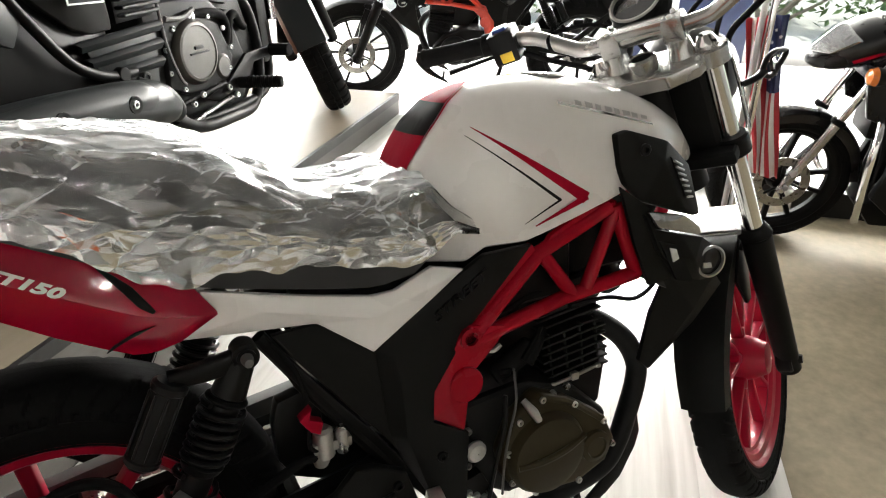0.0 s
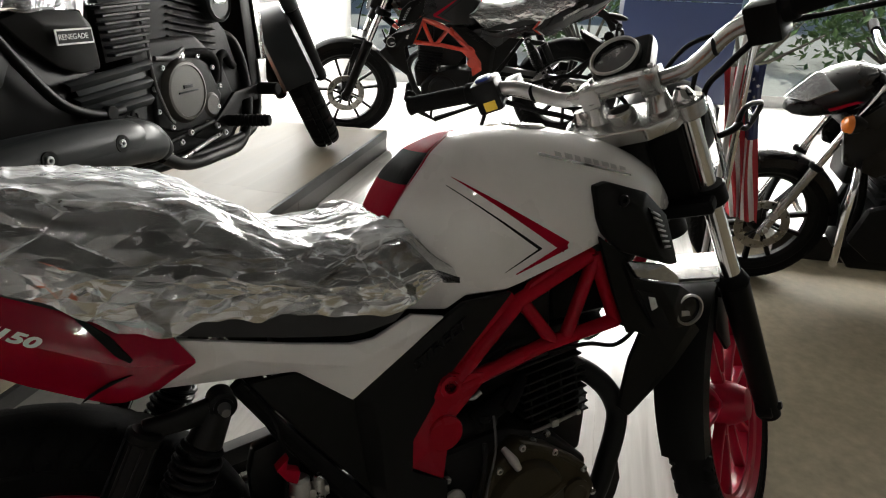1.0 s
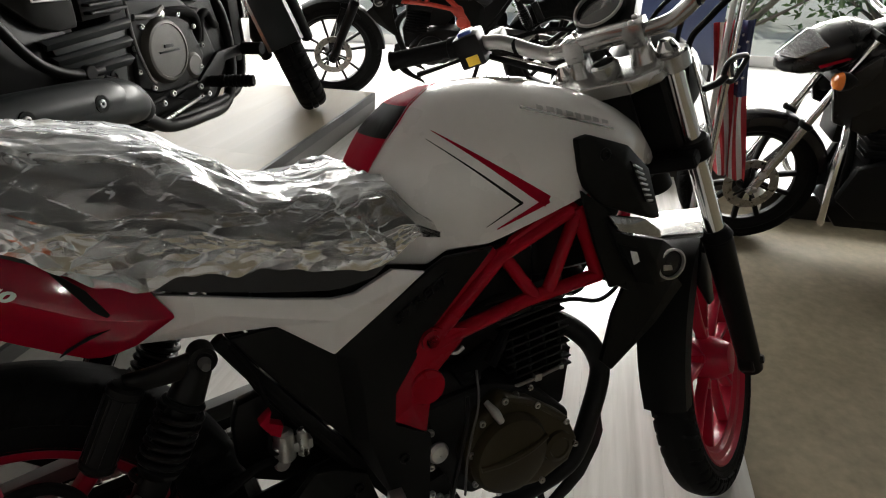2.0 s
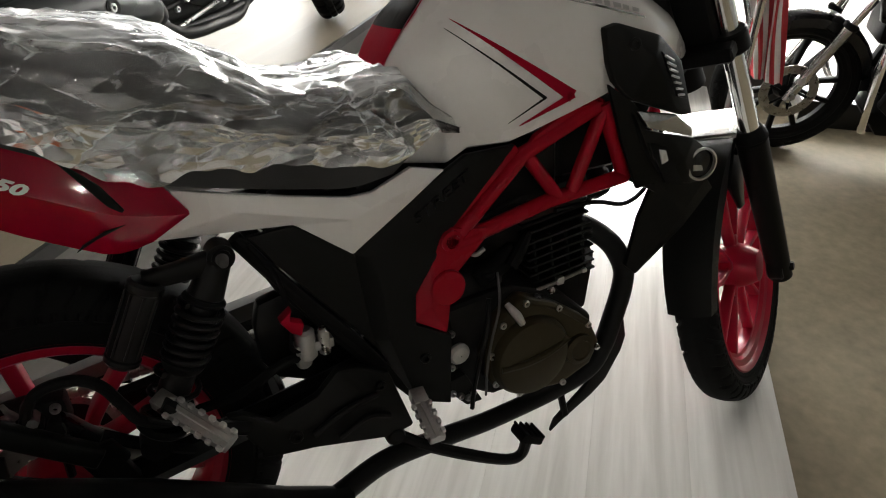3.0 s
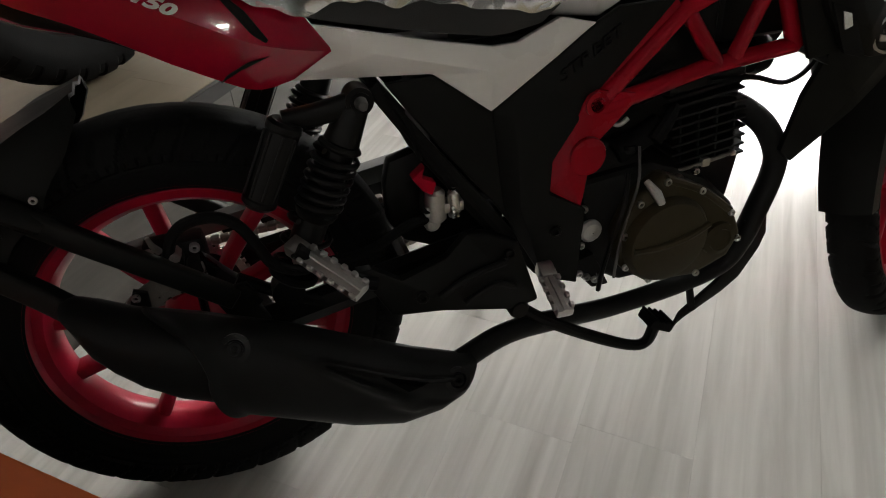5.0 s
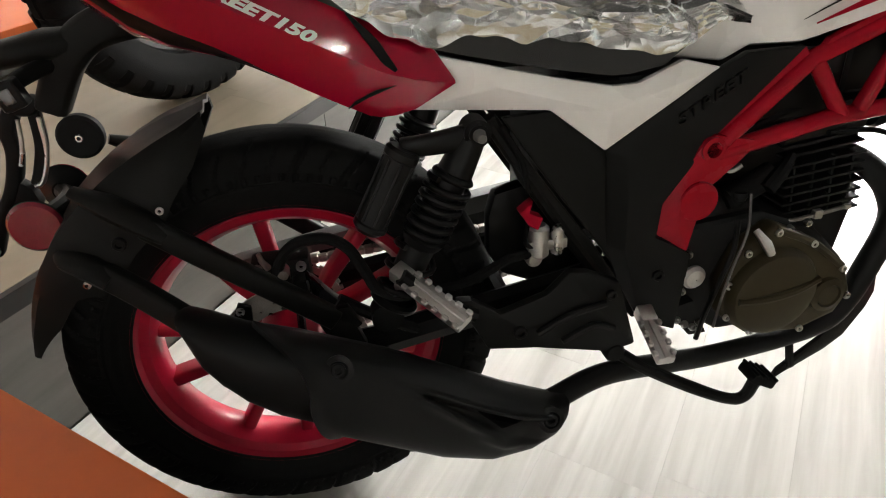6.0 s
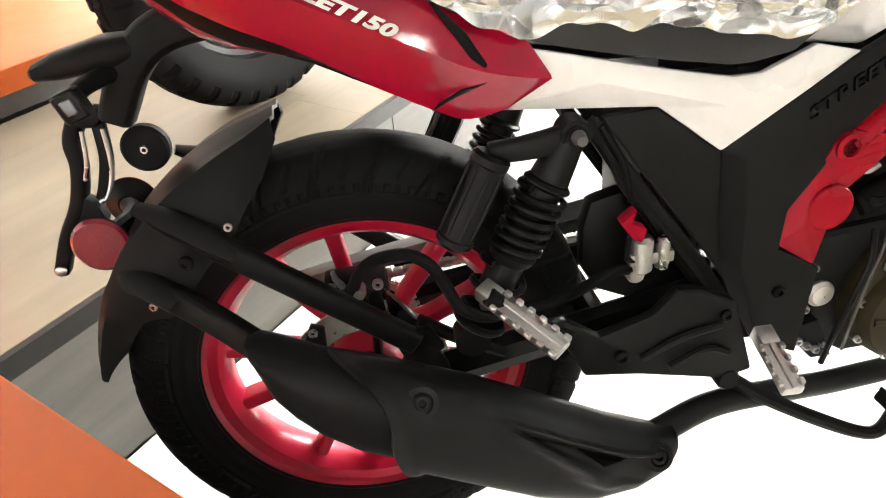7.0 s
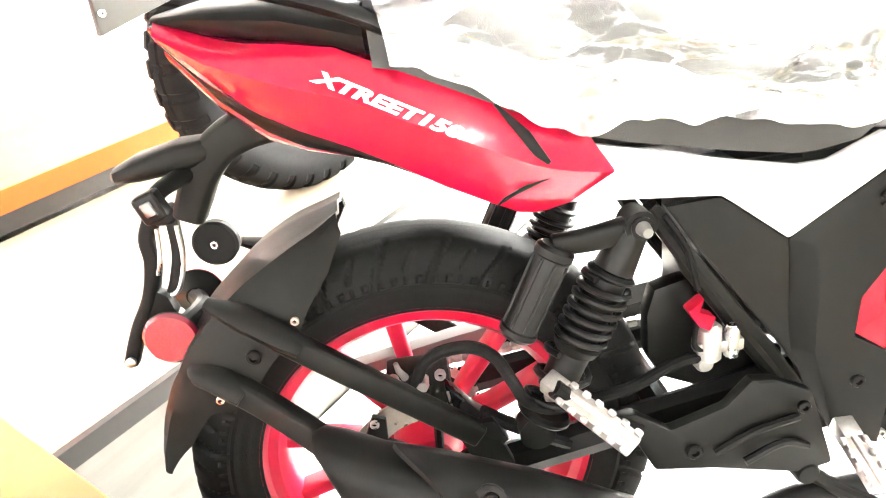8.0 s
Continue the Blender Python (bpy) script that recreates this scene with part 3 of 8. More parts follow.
def leafy(name, label, u, v, size, count, seed, trunk=0.0):
    """Foliage as many small tilted leaves round a few limbs."""
    rnd = random.Random(seed)
    t = thing(name, label, "tree" if trunk else "hedge", HALL @ Matrix.Translation((u, v, FLOOR_Z - 0.02)))
    b = bmesh.new()
    tips = [Vector((rnd.uniform(-1, 1) * size[0], rnd.uniform(-1, 1) * size[1], trunk + rnd.uniform(0.15, 1) * size[2])) for _ in range(14)]
    for tip in tips:
        tube([(0, 0, trunk * 0.3), Vector((tip.x * 0.3, tip.y * 0.3, trunk * 0.7 + tip.z * 0.2)), tip], [0.05, 0.03, 0.008], 6, bm=b, steps=3)
    part("trunk", b, BARK, t)
    b = bmesh.new()
    for _ in range(count):
        c = tips[rnd.randrange(len(tips))] + Vector((rnd.gauss(0, 0.22) * size[0], rnd.gauss(0, 0.22) * size[1], rnd.gauss(0, 0.16) * size[2]))
        c.z = max(0.05, c.z)
        e = Euler((rnd.uniform(-1, 1), rnd.uniform(-1, 1), rnd.uniform(0, 6.3))).to_matrix()
        s = rnd.uniform(0.05, 0.11)
        q = [c + e @ Vector(w) * s for w in ((-1, 0, 0), (0, -0.45, 0.1), (1, 0, 0), (0, 0.45, 0.1))]
        b.faces.new([b.verts.new(w) for w in q])
    tagged(part("crown", b, LEAF, t, smooth=False), kind="stuff")
    return t


for k, (u, v) in enumerate(((10.5, -2.0), (11.2, 0.3), (10.3, 2.6), (11.5, 5.0))):
    leafy("hedge", "sunlit leafy green shrub outside the glass front", u, v, (0.9, 1.1, 1.5), 900, 20 + k)
leafy("tree", "small leafy tree standing on the paving outside", 14, 1.0, (1.8, 1.8, 2.2), 1500, 31, 1.8)
leafy("tree", "small leafy tree standing on the paving outside", 15, -4.0, (2.0, 2.0, 2.4), 1500, 32, 1.8)
far = thing("far_building", "pale rendered building across the street", "building", HALL @ Matrix.Translation((26, 2, FLOOR_Z)))
part("wall", box(0, 6, -16, 16, 0, 9, 0.02), FARWALL, far, smooth=False)
part("roof", box(-0.4, 6.4, -16.4, 16.4, 9.0, 9.3, 0.03), GREYPART, far, smooth=False)
for k in range(9):
    for z in (1.2, 4.4):
        w = part("window", box(-0.05, 0.02, -14.6 + k * 3.4, -12.8 + k * 3.4, z, z + 1.7, 0.02), ALUFRAME, far, smooth=False)
        part("pane", box(-0.07, -0.052, -14.45 + k * 3.4, -12.95 + k * 3.4, z + 0.12, z + 1.58, 0), SMOKE, w, smooth=False)


def deck(name, label, u0, u1, v0, v1, top, base, mat, plank_w, plank_l, seed, sides=None):
    """A display platform: a carcass with laminate planks along u."""
    t = thing(name, label, "platform", HALL, kind="structure")
    part("carcass", box(u0, u1, v0, v1, base, top - 0.008, 0.002), KICK, t, smooth=False)
    rnd = random.Random(seed)
    n = max(1, round((v1 - v0) / plank_w))
    w = (v1 - v0) / n
    meshes = {}
    for i in range(n):
        u = u0 - rnd.uniform(0.1, 0.9) * plank_l
        while u < u1:
            a, c = max(u, u0), min(u + plank_l, u1)
            if c - a > 0.02:
                key = round(c - a, 4)
                if key not in meshes:
                    q = part("plank", box(0, c - a - 0.0002, 0, w - 0.0002, -0.008, 0, 0.0002, segs=1), mat, t, smooth=False)
                    meshes[key] = q.data
                else:
                    q = new("plank", meshes[key])
                    q.parent = t
                q.matrix_basis = Matrix.Translation((a, v0 + i * w, top))
            u += plank_l
    return t


# ---------------------------------------------------------------- wheels and common machine parts
def tyre_mesh(R, bead, width, blocks=34, depth=0.004, knob=False):
    """A tyre round the y axis with cut tread grooves."""
    n = blocks * (12 if knob else 22)
    half = [(0.39, bead - 0.008), (0.42, bead + 0.004), (0.495, bead + (R - bead) * 0.35), (0.49, bead + (R - bead) * 0.6), (0.43, bead + (R - bead) * 0.80),
            (0.33, bead + (R - bead) * 0.92), (0.22, R - (R - bead) * 0.035), (0.12, R - 0.001), (0.0, R)]
    fine = [(p.x, p.y) for p in smooth_path([Vector((a, r, 0)) for a, r in half], 3 if knob else 6)]
    cross = [(-a * width, r) for a, r in fine] + [(a * width, r) for a, r in fine[-2::-1]]
    b = bmesh.new()
    rings = []
    inward = []
    for j in range(len(cross)):
        (y0, r0), (y1, r1) = cross[max(0, j - 1)], cross[min(len(cross) - 1, j + 1)]
        length = math.hypot(y1 - y0, r1 - r0)
        inward.append(((r1 - r0) / length, -(y1 - y0) / length))
    for k in range(n):
        a = 2 * math.pi * k / n
        ring = []
        for (y, r), (ny, nr) in zip(cross, inward):
            q = abs(y) / (width / 2)
            high = (r - bead) / (R - bead)
            skew = (k / n * blocks + (0.5 if y > 0 else 0)) % 1.0
            cut = 0
            if knob:
                if (high > 0.62 and 0.18 < q and skew < 0.33) or 0.18 < q < 0.30:
                    cut = depth * 1.8
                elif q <= 0.18 and (k / n * blocks) % 1 < 0.25:
                    cut = depth
            elif high > 0.36:
                lean = (skew + 0.75 * (high - 0.36) ** 1.5) % 1.0
                groove = max(0.0, min(1.0, (0.075 - min(lean, 1 - lean)) / 0.04)) * max(0.0, min(1.0, (0.97 - high) / 0.04))
                short = max(0.0, min(1.0, (0.060 - abs(lean - 0.5)) / 0.04)) * max(0.0, min(1.0, (high - 0.56) / 0.05)) * max(0.0, min(1.0, (0.90 - high) / 0.05))
                if groove > 0 or short > 0:
                    cut = depth * max(groove, 0.8 * short)
                elif 0.42 < high < 0.50 and (0.16 < lean < 0.22 or 0.42 < lean < 0.47 or 0.61 < lean < 0.67 or 0.88 < lean < 0.94):
                    cut = depth * 0.7
            elif high > 0.31:
                cut = depth * 0.8
            elif high > 0.15:
                cut = depth * 0.4
            if knob:
                ny, nr = 0.0, -1.0
            ring.append(b.verts.new(((r + nr * cut) * math.cos(a), y + ny * cut, (r + nr * cut) * math.sin(a))))
        rings.append(ring)
    m = len(cross)
    for i in range(n):
        p, q = rings[i], rings[(i + 1) % n]
        for j in range(m):
            b.faces.new((p[j], p[(j + 1) % m], q[(j + 1) % m], q[j]))
    return b


def spoke_mesh(r0, r1, w, spread=14.0, thick=0.034):
    """One cast Y spoke along +x: a short stem that parts into two box-section arms."""
    b = strap([(r0, 0, 0), (r0 + 0.03, 0, 0)], w * 1.25, thick, False)
    for s in (-1, 1):
        a = radians(spread) * s
        end = Vector((r1 * math.cos(a), 0, r1 * math.sin(a)))
        merge(b, strap([(r0 + 0.012, 0, s * 0.004), (r0 + 0.040, 0, s * 0.018), (r0 + 0.075, 0, s * 0.030), end], (w * 0.58, w * 0.78), thick * 0.9))
    return b


def wheel(parent, name, matrix, R, width, rim_mat, bead=0.236, knob=False, label="", spokes=5, first=-72.0, disc=True, disc_side=-1, rim_half=0.036, spoke_w=0.027):
    w = new(name)
    w.empty_display_size = 0.05
    w.parent = parent
    w.matrix_basis = matrix
    if label:
        w["label"] = label
    part("tyre", tyre_mesh(R, bead, width, 34 if knob else 26, 0.004 if knob else 0.0042, knob), RUBBER, w, "black rubber tyre with cut tread", angle=24)
    h = rim_half
    prof = [(bead, -h - 0.002), (bead - 0.004, -h - 0.004), (bead - 0.010, -h), (bead - 0.014, -h + 0.006), (bead - 0.027, -h + 0.010), (bead - 0.032, -h + 0.018),
            (bead - 0.040, -0.012), (bead - 0.040, 0.012), (bead - 0.032, h - 0.018), (bead - 0.027, h - 0.010), (bead - 0.014, h - 0.006), (bead - 0.010, h),
            (bead - 0.004, h + 0.004), (bead, h + 0.002), (bead - 0.012, 0.02), (bead - 0.020, 0.0), (bead - 0.012, -0.02)]
    part("rim", lathe(prof, 120, "Y", closed=True), rim_mat, w)
    sm = None
    for k in range(spokes):
        m = Matrix.Rotation(-radians(first + 360 / spokes * k), 4, "Y")
        if sm is None:
            q = part("spoke", spoke_mesh(0.04, bead - 0.034, spoke_w, thick=rim_half * 0.9), rim_mat, w)
            sm = q.data
        else:
            q = new("spoke", sm)
            q.parent = w
        q.matrix_basis = m
    part("hub", lathe([(0.022, -0.058), (0.034, -0.056), (0.046, -0.03), (0.050, -0.012), (0.050, 0.012), (0.046, 0.03), (0.034, 0.056), (0.022, 0.058)], 32, "Y"), rim_mat, w)
    if disc:
        y = disc_side * 0.062
        d = lathe([(0.075, y - 0.002), (0.112, y - 0.002), (0.112, y + 0.002), (0.075, y + 0.002)], 60, "Y", closed=True)
        for k in range(6):
            a = 2 * math.pi * k / 6
            part("carrier_arm", tube([(0.03 * math.cos(a), y, 0.03 * math.sin(a)), (0.08 * math.cos(a + 0.3), y, 0.08 * math.sin(a + 0.3))], 0.006, 6, False), BLACKMETAL, w)
        part("brake_disc", d, CHAINMAT, w, "dark steel brake disc")
    return w


def coil(parent, p0, p1, radius, wire, turns, mat, name="spring"):
    a, c = Vector(p0), Vector(p1)
    d = (c - a).normalized()
    s = d.orthogonal().normalized()
    q = d.cross(s)
    n = int(turns * 14)
    pts = [a + (c - a) * (k / n) + (s * math.cos(k / 14 * 2 * math.pi) + q * math.sin(k / 14 * 2 * math.pi)) * radius for k in range(n + 1)]
    return part(name, tube(pts, wire, 8, False), mat, parent)


def rod(parent, name, p0, p1, r, mat, n=16, label=""):
    d = Vector(p1) - Vector(p0)
    r1 = r if not isinstance(r, (list, tuple)) else r[1]
    r0 = r if not isinstance(r, (list, tuple)) else r[0]
    e = min(r0, r1) * 0.12
    L = d.length
    b = lathe([(r0 - e, 0), (r0, e), (r1, L - e), (r1 - e, L)], n, "Z")
    bmesh.ops.transform(b, matrix=Matrix.Translation(p0) @ Vector((0, 0, 1)).rotation_difference(d).to_matrix().to_4x4(), verts=b.verts)
    return part(name, b, mat, parent, label)


def shock(parent, top, bottom, side, mat_spring, reservoir=True):
    """A rear damper with coil spring and, on brackets, a gas bottle."""
    t, b = Vector(top), Vector(bottom)
    d = (b - t).normalized()
    L = (b - t).length
    s = new("rear_damper")
    s.parent = parent
    s["label"] = "black rear damper with coil spring"
    part("upper_eye", lathe([(0.008, -0.018), (0.0175, -0.016), (0.0175, 0.016), (0.008, 0.018)], 24, "Y", Matrix.Translation(t)), BLACKMETAL, s)
    part("washer", lathe([(0.006, side * 0.018), (0.0125, side * 0.018), (0.0125, side * 0.021), (0.006, side * 0.021)], 20, "Y", Matrix.Translation(t), closed=True), BLACKMETAL, s)
    rod(s, "cap_nut", t + Vector((0, side * 0.020, 0)), t + Vector((0, side * 0.036, 0)), (0.0085, 0.006), GREYPART, 12, "domed grey nut")
    rod(s, "body", t + d * 0.008, t + d * 0.060, (0.0185, 0.0235), PLASTIC2, 24)
    rod(s, "collar", t + d * 0.060, t + d * 0.069, 0.0285, BLACKMETAL, 24)
    rod(s, "bump_tube", t + d * 0.06, t + d * (L * 0.80), 0.0215, PLASTIC2, 20)
    rod(s, "damper_rod", t + d * (L * 0.76), b - d * 0.01, 0.008, STEEL, 14)
    coil(s, t + d * 0.071, t + d * 0.152, 0.0285, 0.0042, 6.4, mat_spring)
    rod(s, "spring_seat", t + d * 0.152, t + d * 0.168, (0.0295, 0.0255), BLACKMETAL, 24)
    coil(s, t + d * 0.170, t + d * (L - 0.026), 0.030, 0.0044, 2.6, mat_spring)
    rod(s, "seat_cup", b - d * 0.030, b - d * 0.018, 0.034, BLACKMETAL, 24)
    part("lower_eye", lathe([(0.010, -0.017), (0.022, -0.015), (0.022, 0.015), (0.010, 0.017)], 24, "Y", Matrix.Translation(b)), BLACKMETAL, s)
    return s


def front_frame(axle, caster, steer):
    """Pose of the steered front end, with its origin at the wheel's axle."""
    u = Vector((-math.sin(radians(caster)), 0, math.cos(radians(caster))))
    return Matrix.Translation(axle) @ Matrix.Rotation(radians(steer), 4, u), u


def fork_leg(parent, u, side, lower, length, tube_mat, lower_mat, offset=0.0):
    leg = new("fork_leg")
    leg.parent = parent
    leg["label"] = "chrome fork tube in a black lower leg"
    base = Vector((offset, side, 0))
    rod(leg, "slider", base - u * 0.035, base + u * lower, (0.025, 0.029), lower_mat, 24, "black fork lower")
    rod(leg, "dust_seal", base + u * lower, base + u * (lower + 0.022), (0.030, 0.024), RUBBER, 24)
    rod(leg, "stanchion", base + u * lower, base + u * length, 0.0185, tube_mat, 24, "chrome fork tube")
    rod(leg, "axle_lug", base + Vector((0, -0.012 if side < 0 else 0.012, 0)), base + Vector((0, 0.018 if side < 0 else -0.018, 0)), 0.030, lower_mat, 20)
    sgn = -1 if side < 0 else 1
    rod(leg, "axle_nut", base + Vector((0, sgn * 0.012, 0)), base + Vector((0, sgn * 0.036, 0)), (0.014, 0.010), BLACKMETAL, 6)
    return leg


def strap(pts, wide, thick, curve=True):
    """A box-section bar along the points, wide in its own bending plane, with chamfered edges."""
    path = smooth_path([Vector(p) for p in pts], 5) if curve else [Vector(p) for p in pts]
    ws = [wide[0] + (wide[1] - wide[0]) * i / (len(path) - 1) for i in range(len(path))] if isinstance(wide, tuple) else [wide] * len(path)
    rings = []
    for i, (p, w) in enumerate(zip(path, ws)):
        t = (path[min(i + 1, len(path) - 1)] - path[max(i - 1, 0)]).normalized()
        side = Vector((0, 1, 0))
        side = (side - t * side.dot(t)).normalized()
        up = side.cross(t)
        a, c = w / 2, thick / 2
        e = min(a, c) * 0.35
        rings.append([p + up * x + side * y for x, y in ((a - e, c), (-a + e, c), (-a, c - e), (-a, -c + e), (-a + e, -c), (a - e, -c), (a, -c + e), (a, c - e))])
    b = loft(rings)
    bmesh.ops.recalc_face_normals(b, faces=b.faces)
    return bevelled(b, 0.0015, 1, 30)

# ---------------------------------------------------------------- street motorcycle
TANK_TOP = [(0.485, 0.770), (0.510, 0.806), (0.525, 0.840), (0.546, 0.874), (0.570, 0.905), (0.606, 0.933), (0.652, 0.950), (0.700, 0.957), (0.760, 0.959), (0.840, 0.951), (0.910, 0.934), (0.970, 0.913),
            (1.025, 0.882), (1.075, 0.836), (1.100, 0.800)]
TANK_BOT = [(0.500, 0.712), (0.536, 0.705), (0.600, 0.699), (0.630, 0.717), (0.700, 0.718), (0.760, 0.735), (0.860, 0.764), (0.885, 0.772), (0.930, 0.800), (1.000, 0.800), (1.100, 0.780)]
TANK_HALF = [(0.470, 0.045), (0.500, 0.060), (0.540, 0.080), (0.600, 0.103), (0.680, 0.122), (0.780, 0.130), (0.860, 0.133), (0.940, 0.126), (1.010, 0.104), (1.060, 0.076), (1.100, 0.045)]


TANK_MID = [(0.5, 0.25), (0.7, 0.30), (0.9, 0.25), (1.1, 0.4)]
TANK_EY, TANK_EZ = [(0.56, 0.60), (0.74, 0.86)], [(0.56, 0.70), (0.74, 0.92)]


def tank_point(x, a, out=0.0):
    """The tank's skin at x and at the angle a from its left side over the top."""
    top, bot, w = interp(x, TANK_TOP), interp(x, TANK_BOT), interp(x, TANK_HALF)
    mid = bot + (top - bot) * interp(x, TANK_MID)
    c, s = math.cos(a), max(0.0, math.sin(a))
    p = Vector((x, w * math.copysign(abs(c) ** interp(x, TANK_EY), c), mid + (top - mid) * s ** interp(x, TANK_EZ)))
    return p + Vector((-0.7, c * 0.7, s * 0.7)) * out


def tank_ring(x, n=61):
    bot, w = interp(x, TANK_BOT), interp(x, TANK_HALF)
    pts = [tank_point(x, math.pi * k / (n - 1)) for k in range(n)]
    low = [Vector((x, -w * 0.985, bot + 0.004)), Vector((x, -w * 0.93, bot)), Vector((x, w * 0.93, bot)), Vector((x, w * 0.985, bot + 0.004))]
    return pts + low


def tank_side(x, z, out=0.0, s=-1):
    """A point on the tank's flank at that x and height."""
    top, bot, w = interp(x, TANK_TOP), interp(x, TANK_BOT), interp(x, TANK_HALF)
    mid = bot + (top - bot) * interp(x, TANK_MID)
    if z <= mid:
        return Vector((x, s * (w + out), z))
    q = min(1.0, max(0.0, (z - mid) / (top - mid)))
    a = math.asin(q ** (1 / interp(x, TANK_EZ)))
    n = Vector((0, s * math.cos(a), math.sin(a)))
    return Vector((x, s * w * math.cos(a) ** interp(x, TANK_EY), z)) + n * out


def flank_stripe(p0, p1, w0, w1, s, steps=14, out=0.0007):
    """A decal strip on the tank's flank from p0 to p1 (x, z), of changing width."""
    b = bmesh.new()
    d = Vector((p1[0] - p0[0], p1[1] - p0[1]))
    nrm = Vector((-d.y, d.x)).normalized()
    prev = None
    for k in range(steps + 1):
        t = k / steps
        w = w0 + (w1 - w0) * t
        c = Vector(p0) + d * t
        row = [b.verts.new(tank_side(c.x + nrm.x * w * q, c.y + nrm.y * w * q, out, s)) for q in (-0.5, 0.0, 0.5)]
        if prev:
            b.faces.new((prev[0], prev[1], row[1], row[0]))
            b.faces.new((prev[1], prev[2], row[2], row[1]))
        prev = row
    return b


SEAT_TOP = [(-0.20, 0.925), (-0.12, 0.935), (0.03, 0.938), (0.10, 0.934), (0.19, 0.922), (0.26, 0.903), (0.31, 0.872), (0.36, 0.838), (0.41, 0.829), (0.46, 0.831), (0.50, 0.836), (0.545, 0.825), (0.575, 0.78)]
SEAT_BOT = [(-0.20, 0.895), (-0.12, 0.882), (0.03, 0.845), (0.13, 0.795), (0.19, 0.760), (0.25, 0.742), (0.36, 0.715), (0.45, 0.698), (0.51, 0.708), (0.575, 0.765)]
SEAT_HALF = [(-0.20, 0.070), (-0.12, 0.098), (0.0, 0.118), (0.12, 0.128), (0.25, 0.122), (0.36, 0.118), (0.46, 0.118), (0.52, 0.121), (0.575, 0.119)]


def seat_ring(x, n=22, grow=0.0, drop=0.0):
    top, bot, w = interp(x, SEAT_TOP) + grow, interp(x, SEAT_BOT) - drop, interp(x, SEAT_HALF) + grow
    pts = []
    for k in range(n):
        a = math.pi * k / (n - 1)
        c, s = math.cos(a), math.sin(a)
        pts.append(Vector((x, w * math.copysign(abs(c) ** 0.6, c), bot + (top - bot) * s ** 0.55)))
    return pts


def trellis(parent, mat, s, y):
    """One side's welded truss with its cast pivot bracket."""
    f = new("trellis_frame")
    f.parent = parent
    f["label"] = "red enamelled tubular trellis frame"
    t = 0.0115
    Y = s * y
    rail = lambda n, *p, r=t: part(n, tube([Vector((a, s * b, c)) for a, b, c in p], r, 12, False), mat, f)
    rail("tube", (0.592, y + 0.004, 0.590), (0.716, y, 0.697), (0.850, y, 0.748), r=0.0125)
    rail("tube", (0.594, y + 0.004, 0.582), (0.760, y, 0.612), (0.915, y - 0.005, 0.622), r=0.0125)
    rail("tube", (0.722, y, 0.693), (0.778, y, 0.616), r=0.0115)
    rail("tube", (0.862, y, 0.742), (0.806, y, 0.619), r=0.0115)
    rail("tube", (0.860, y, 0.752), (0.915, y - 0.005, 0.620), r=0.0125)
    rail("head_tube_stay", (0.855, y - 0.005, 0.752), (1.00, y - 0.06, 0.80))
    rail("head_tube_stay", (0.912, y - 0.01, 0.622), (1.03, y - 0.07, 0.70))
    part("gusset", panel([(0.600, Y * 1.03, 0.604), (0.712, Y * 1.03, 0.700), (0.700, Y * 1.03, 0.716), (0.676, Y * 1.03, 0.690), (0.585, Y * 1.03, 0.610)],
                         [[0, 1, 2, 3, 4]], 0.012, 0.002, back=(0, -s, 0)), mat, f)
    part("gusset", panel([(0.850, Y * 1.03, 0.738), (0.868, Y * 1.03, 0.757), (0.800, Y * 1.04, 0.752), (0.735, Y * 1.04, 0.722), (0.722, Y * 1.04, 0.704)],
                         [[0, 1, 2, 3, 4]], 0.012, 0.002, back=(0, -s, 0)), mat, f)
    # cast bracket: folded plate with a boss and a round cover
    yb = s * (y + 0.014)
    V3 = [(0.585, yb, 0.612), (0.655, yb, 0.596), (0.604, yb, 0.550), (0.588, yb, 0.536), (0.578, yb, 0.505), (0.567, yb * 0.98, 0.436), (0.514, yb * 0.98, 0.474),
          (0.520, yb * 0.94, 0.535), (0.548, yb * 0.98, 0.566), (0.566, yb, 0.598), (0.540, yb * 1.05, 0.498)]
    part("pivot_bracket", panel(V3, [[0, 1, 2, 3, 9], [3, 8, 9], [3, 4, 10, 8], [4, 5, 10], [10, 5, 6], [10, 6, 7], [10, 7, 8]], 0.024, 0.003, back=(0, -s, 0)), mat, f,
         "red cast pivot bracket")
    k = Vector((0.571, s * (y + 0.012), 0.518))
    part("pivot_cover", lathe([(0.029, 0), (0.029, 0.005), (0.0275, 0.007), (0.001, 0.0075)], 32, "Y", Matrix.Translation(k) @ Matrix.Scale(s, 4, (0, 1, 0)), caps=False), mat, f,
         "round red plastic pivot cover")
    h = Vector((0.583, s * (y + 0.004), 0.592))
    part("boss", lathe([(0.017, 0.0), (0.017, 0.013), (0.011, 0.014), (0.010, 0.002)], 24, "Y", Matrix.Translation(h) @ Matrix.Scale(s, 4, (0, 1, 0)), caps=False), mat, f)
    # flat disc painted black as the shade down the hole
    part("boss_shade", lathe([(0.0105, 0.010), (0.0005, 0.010)], 20, "Y", Matrix.Translation(h) @ Matrix.Scale(s, 4, (0, 1, 0)), caps=False), HOLESHADE, f, "flat black disc for the shade in the boss hole")
    return f


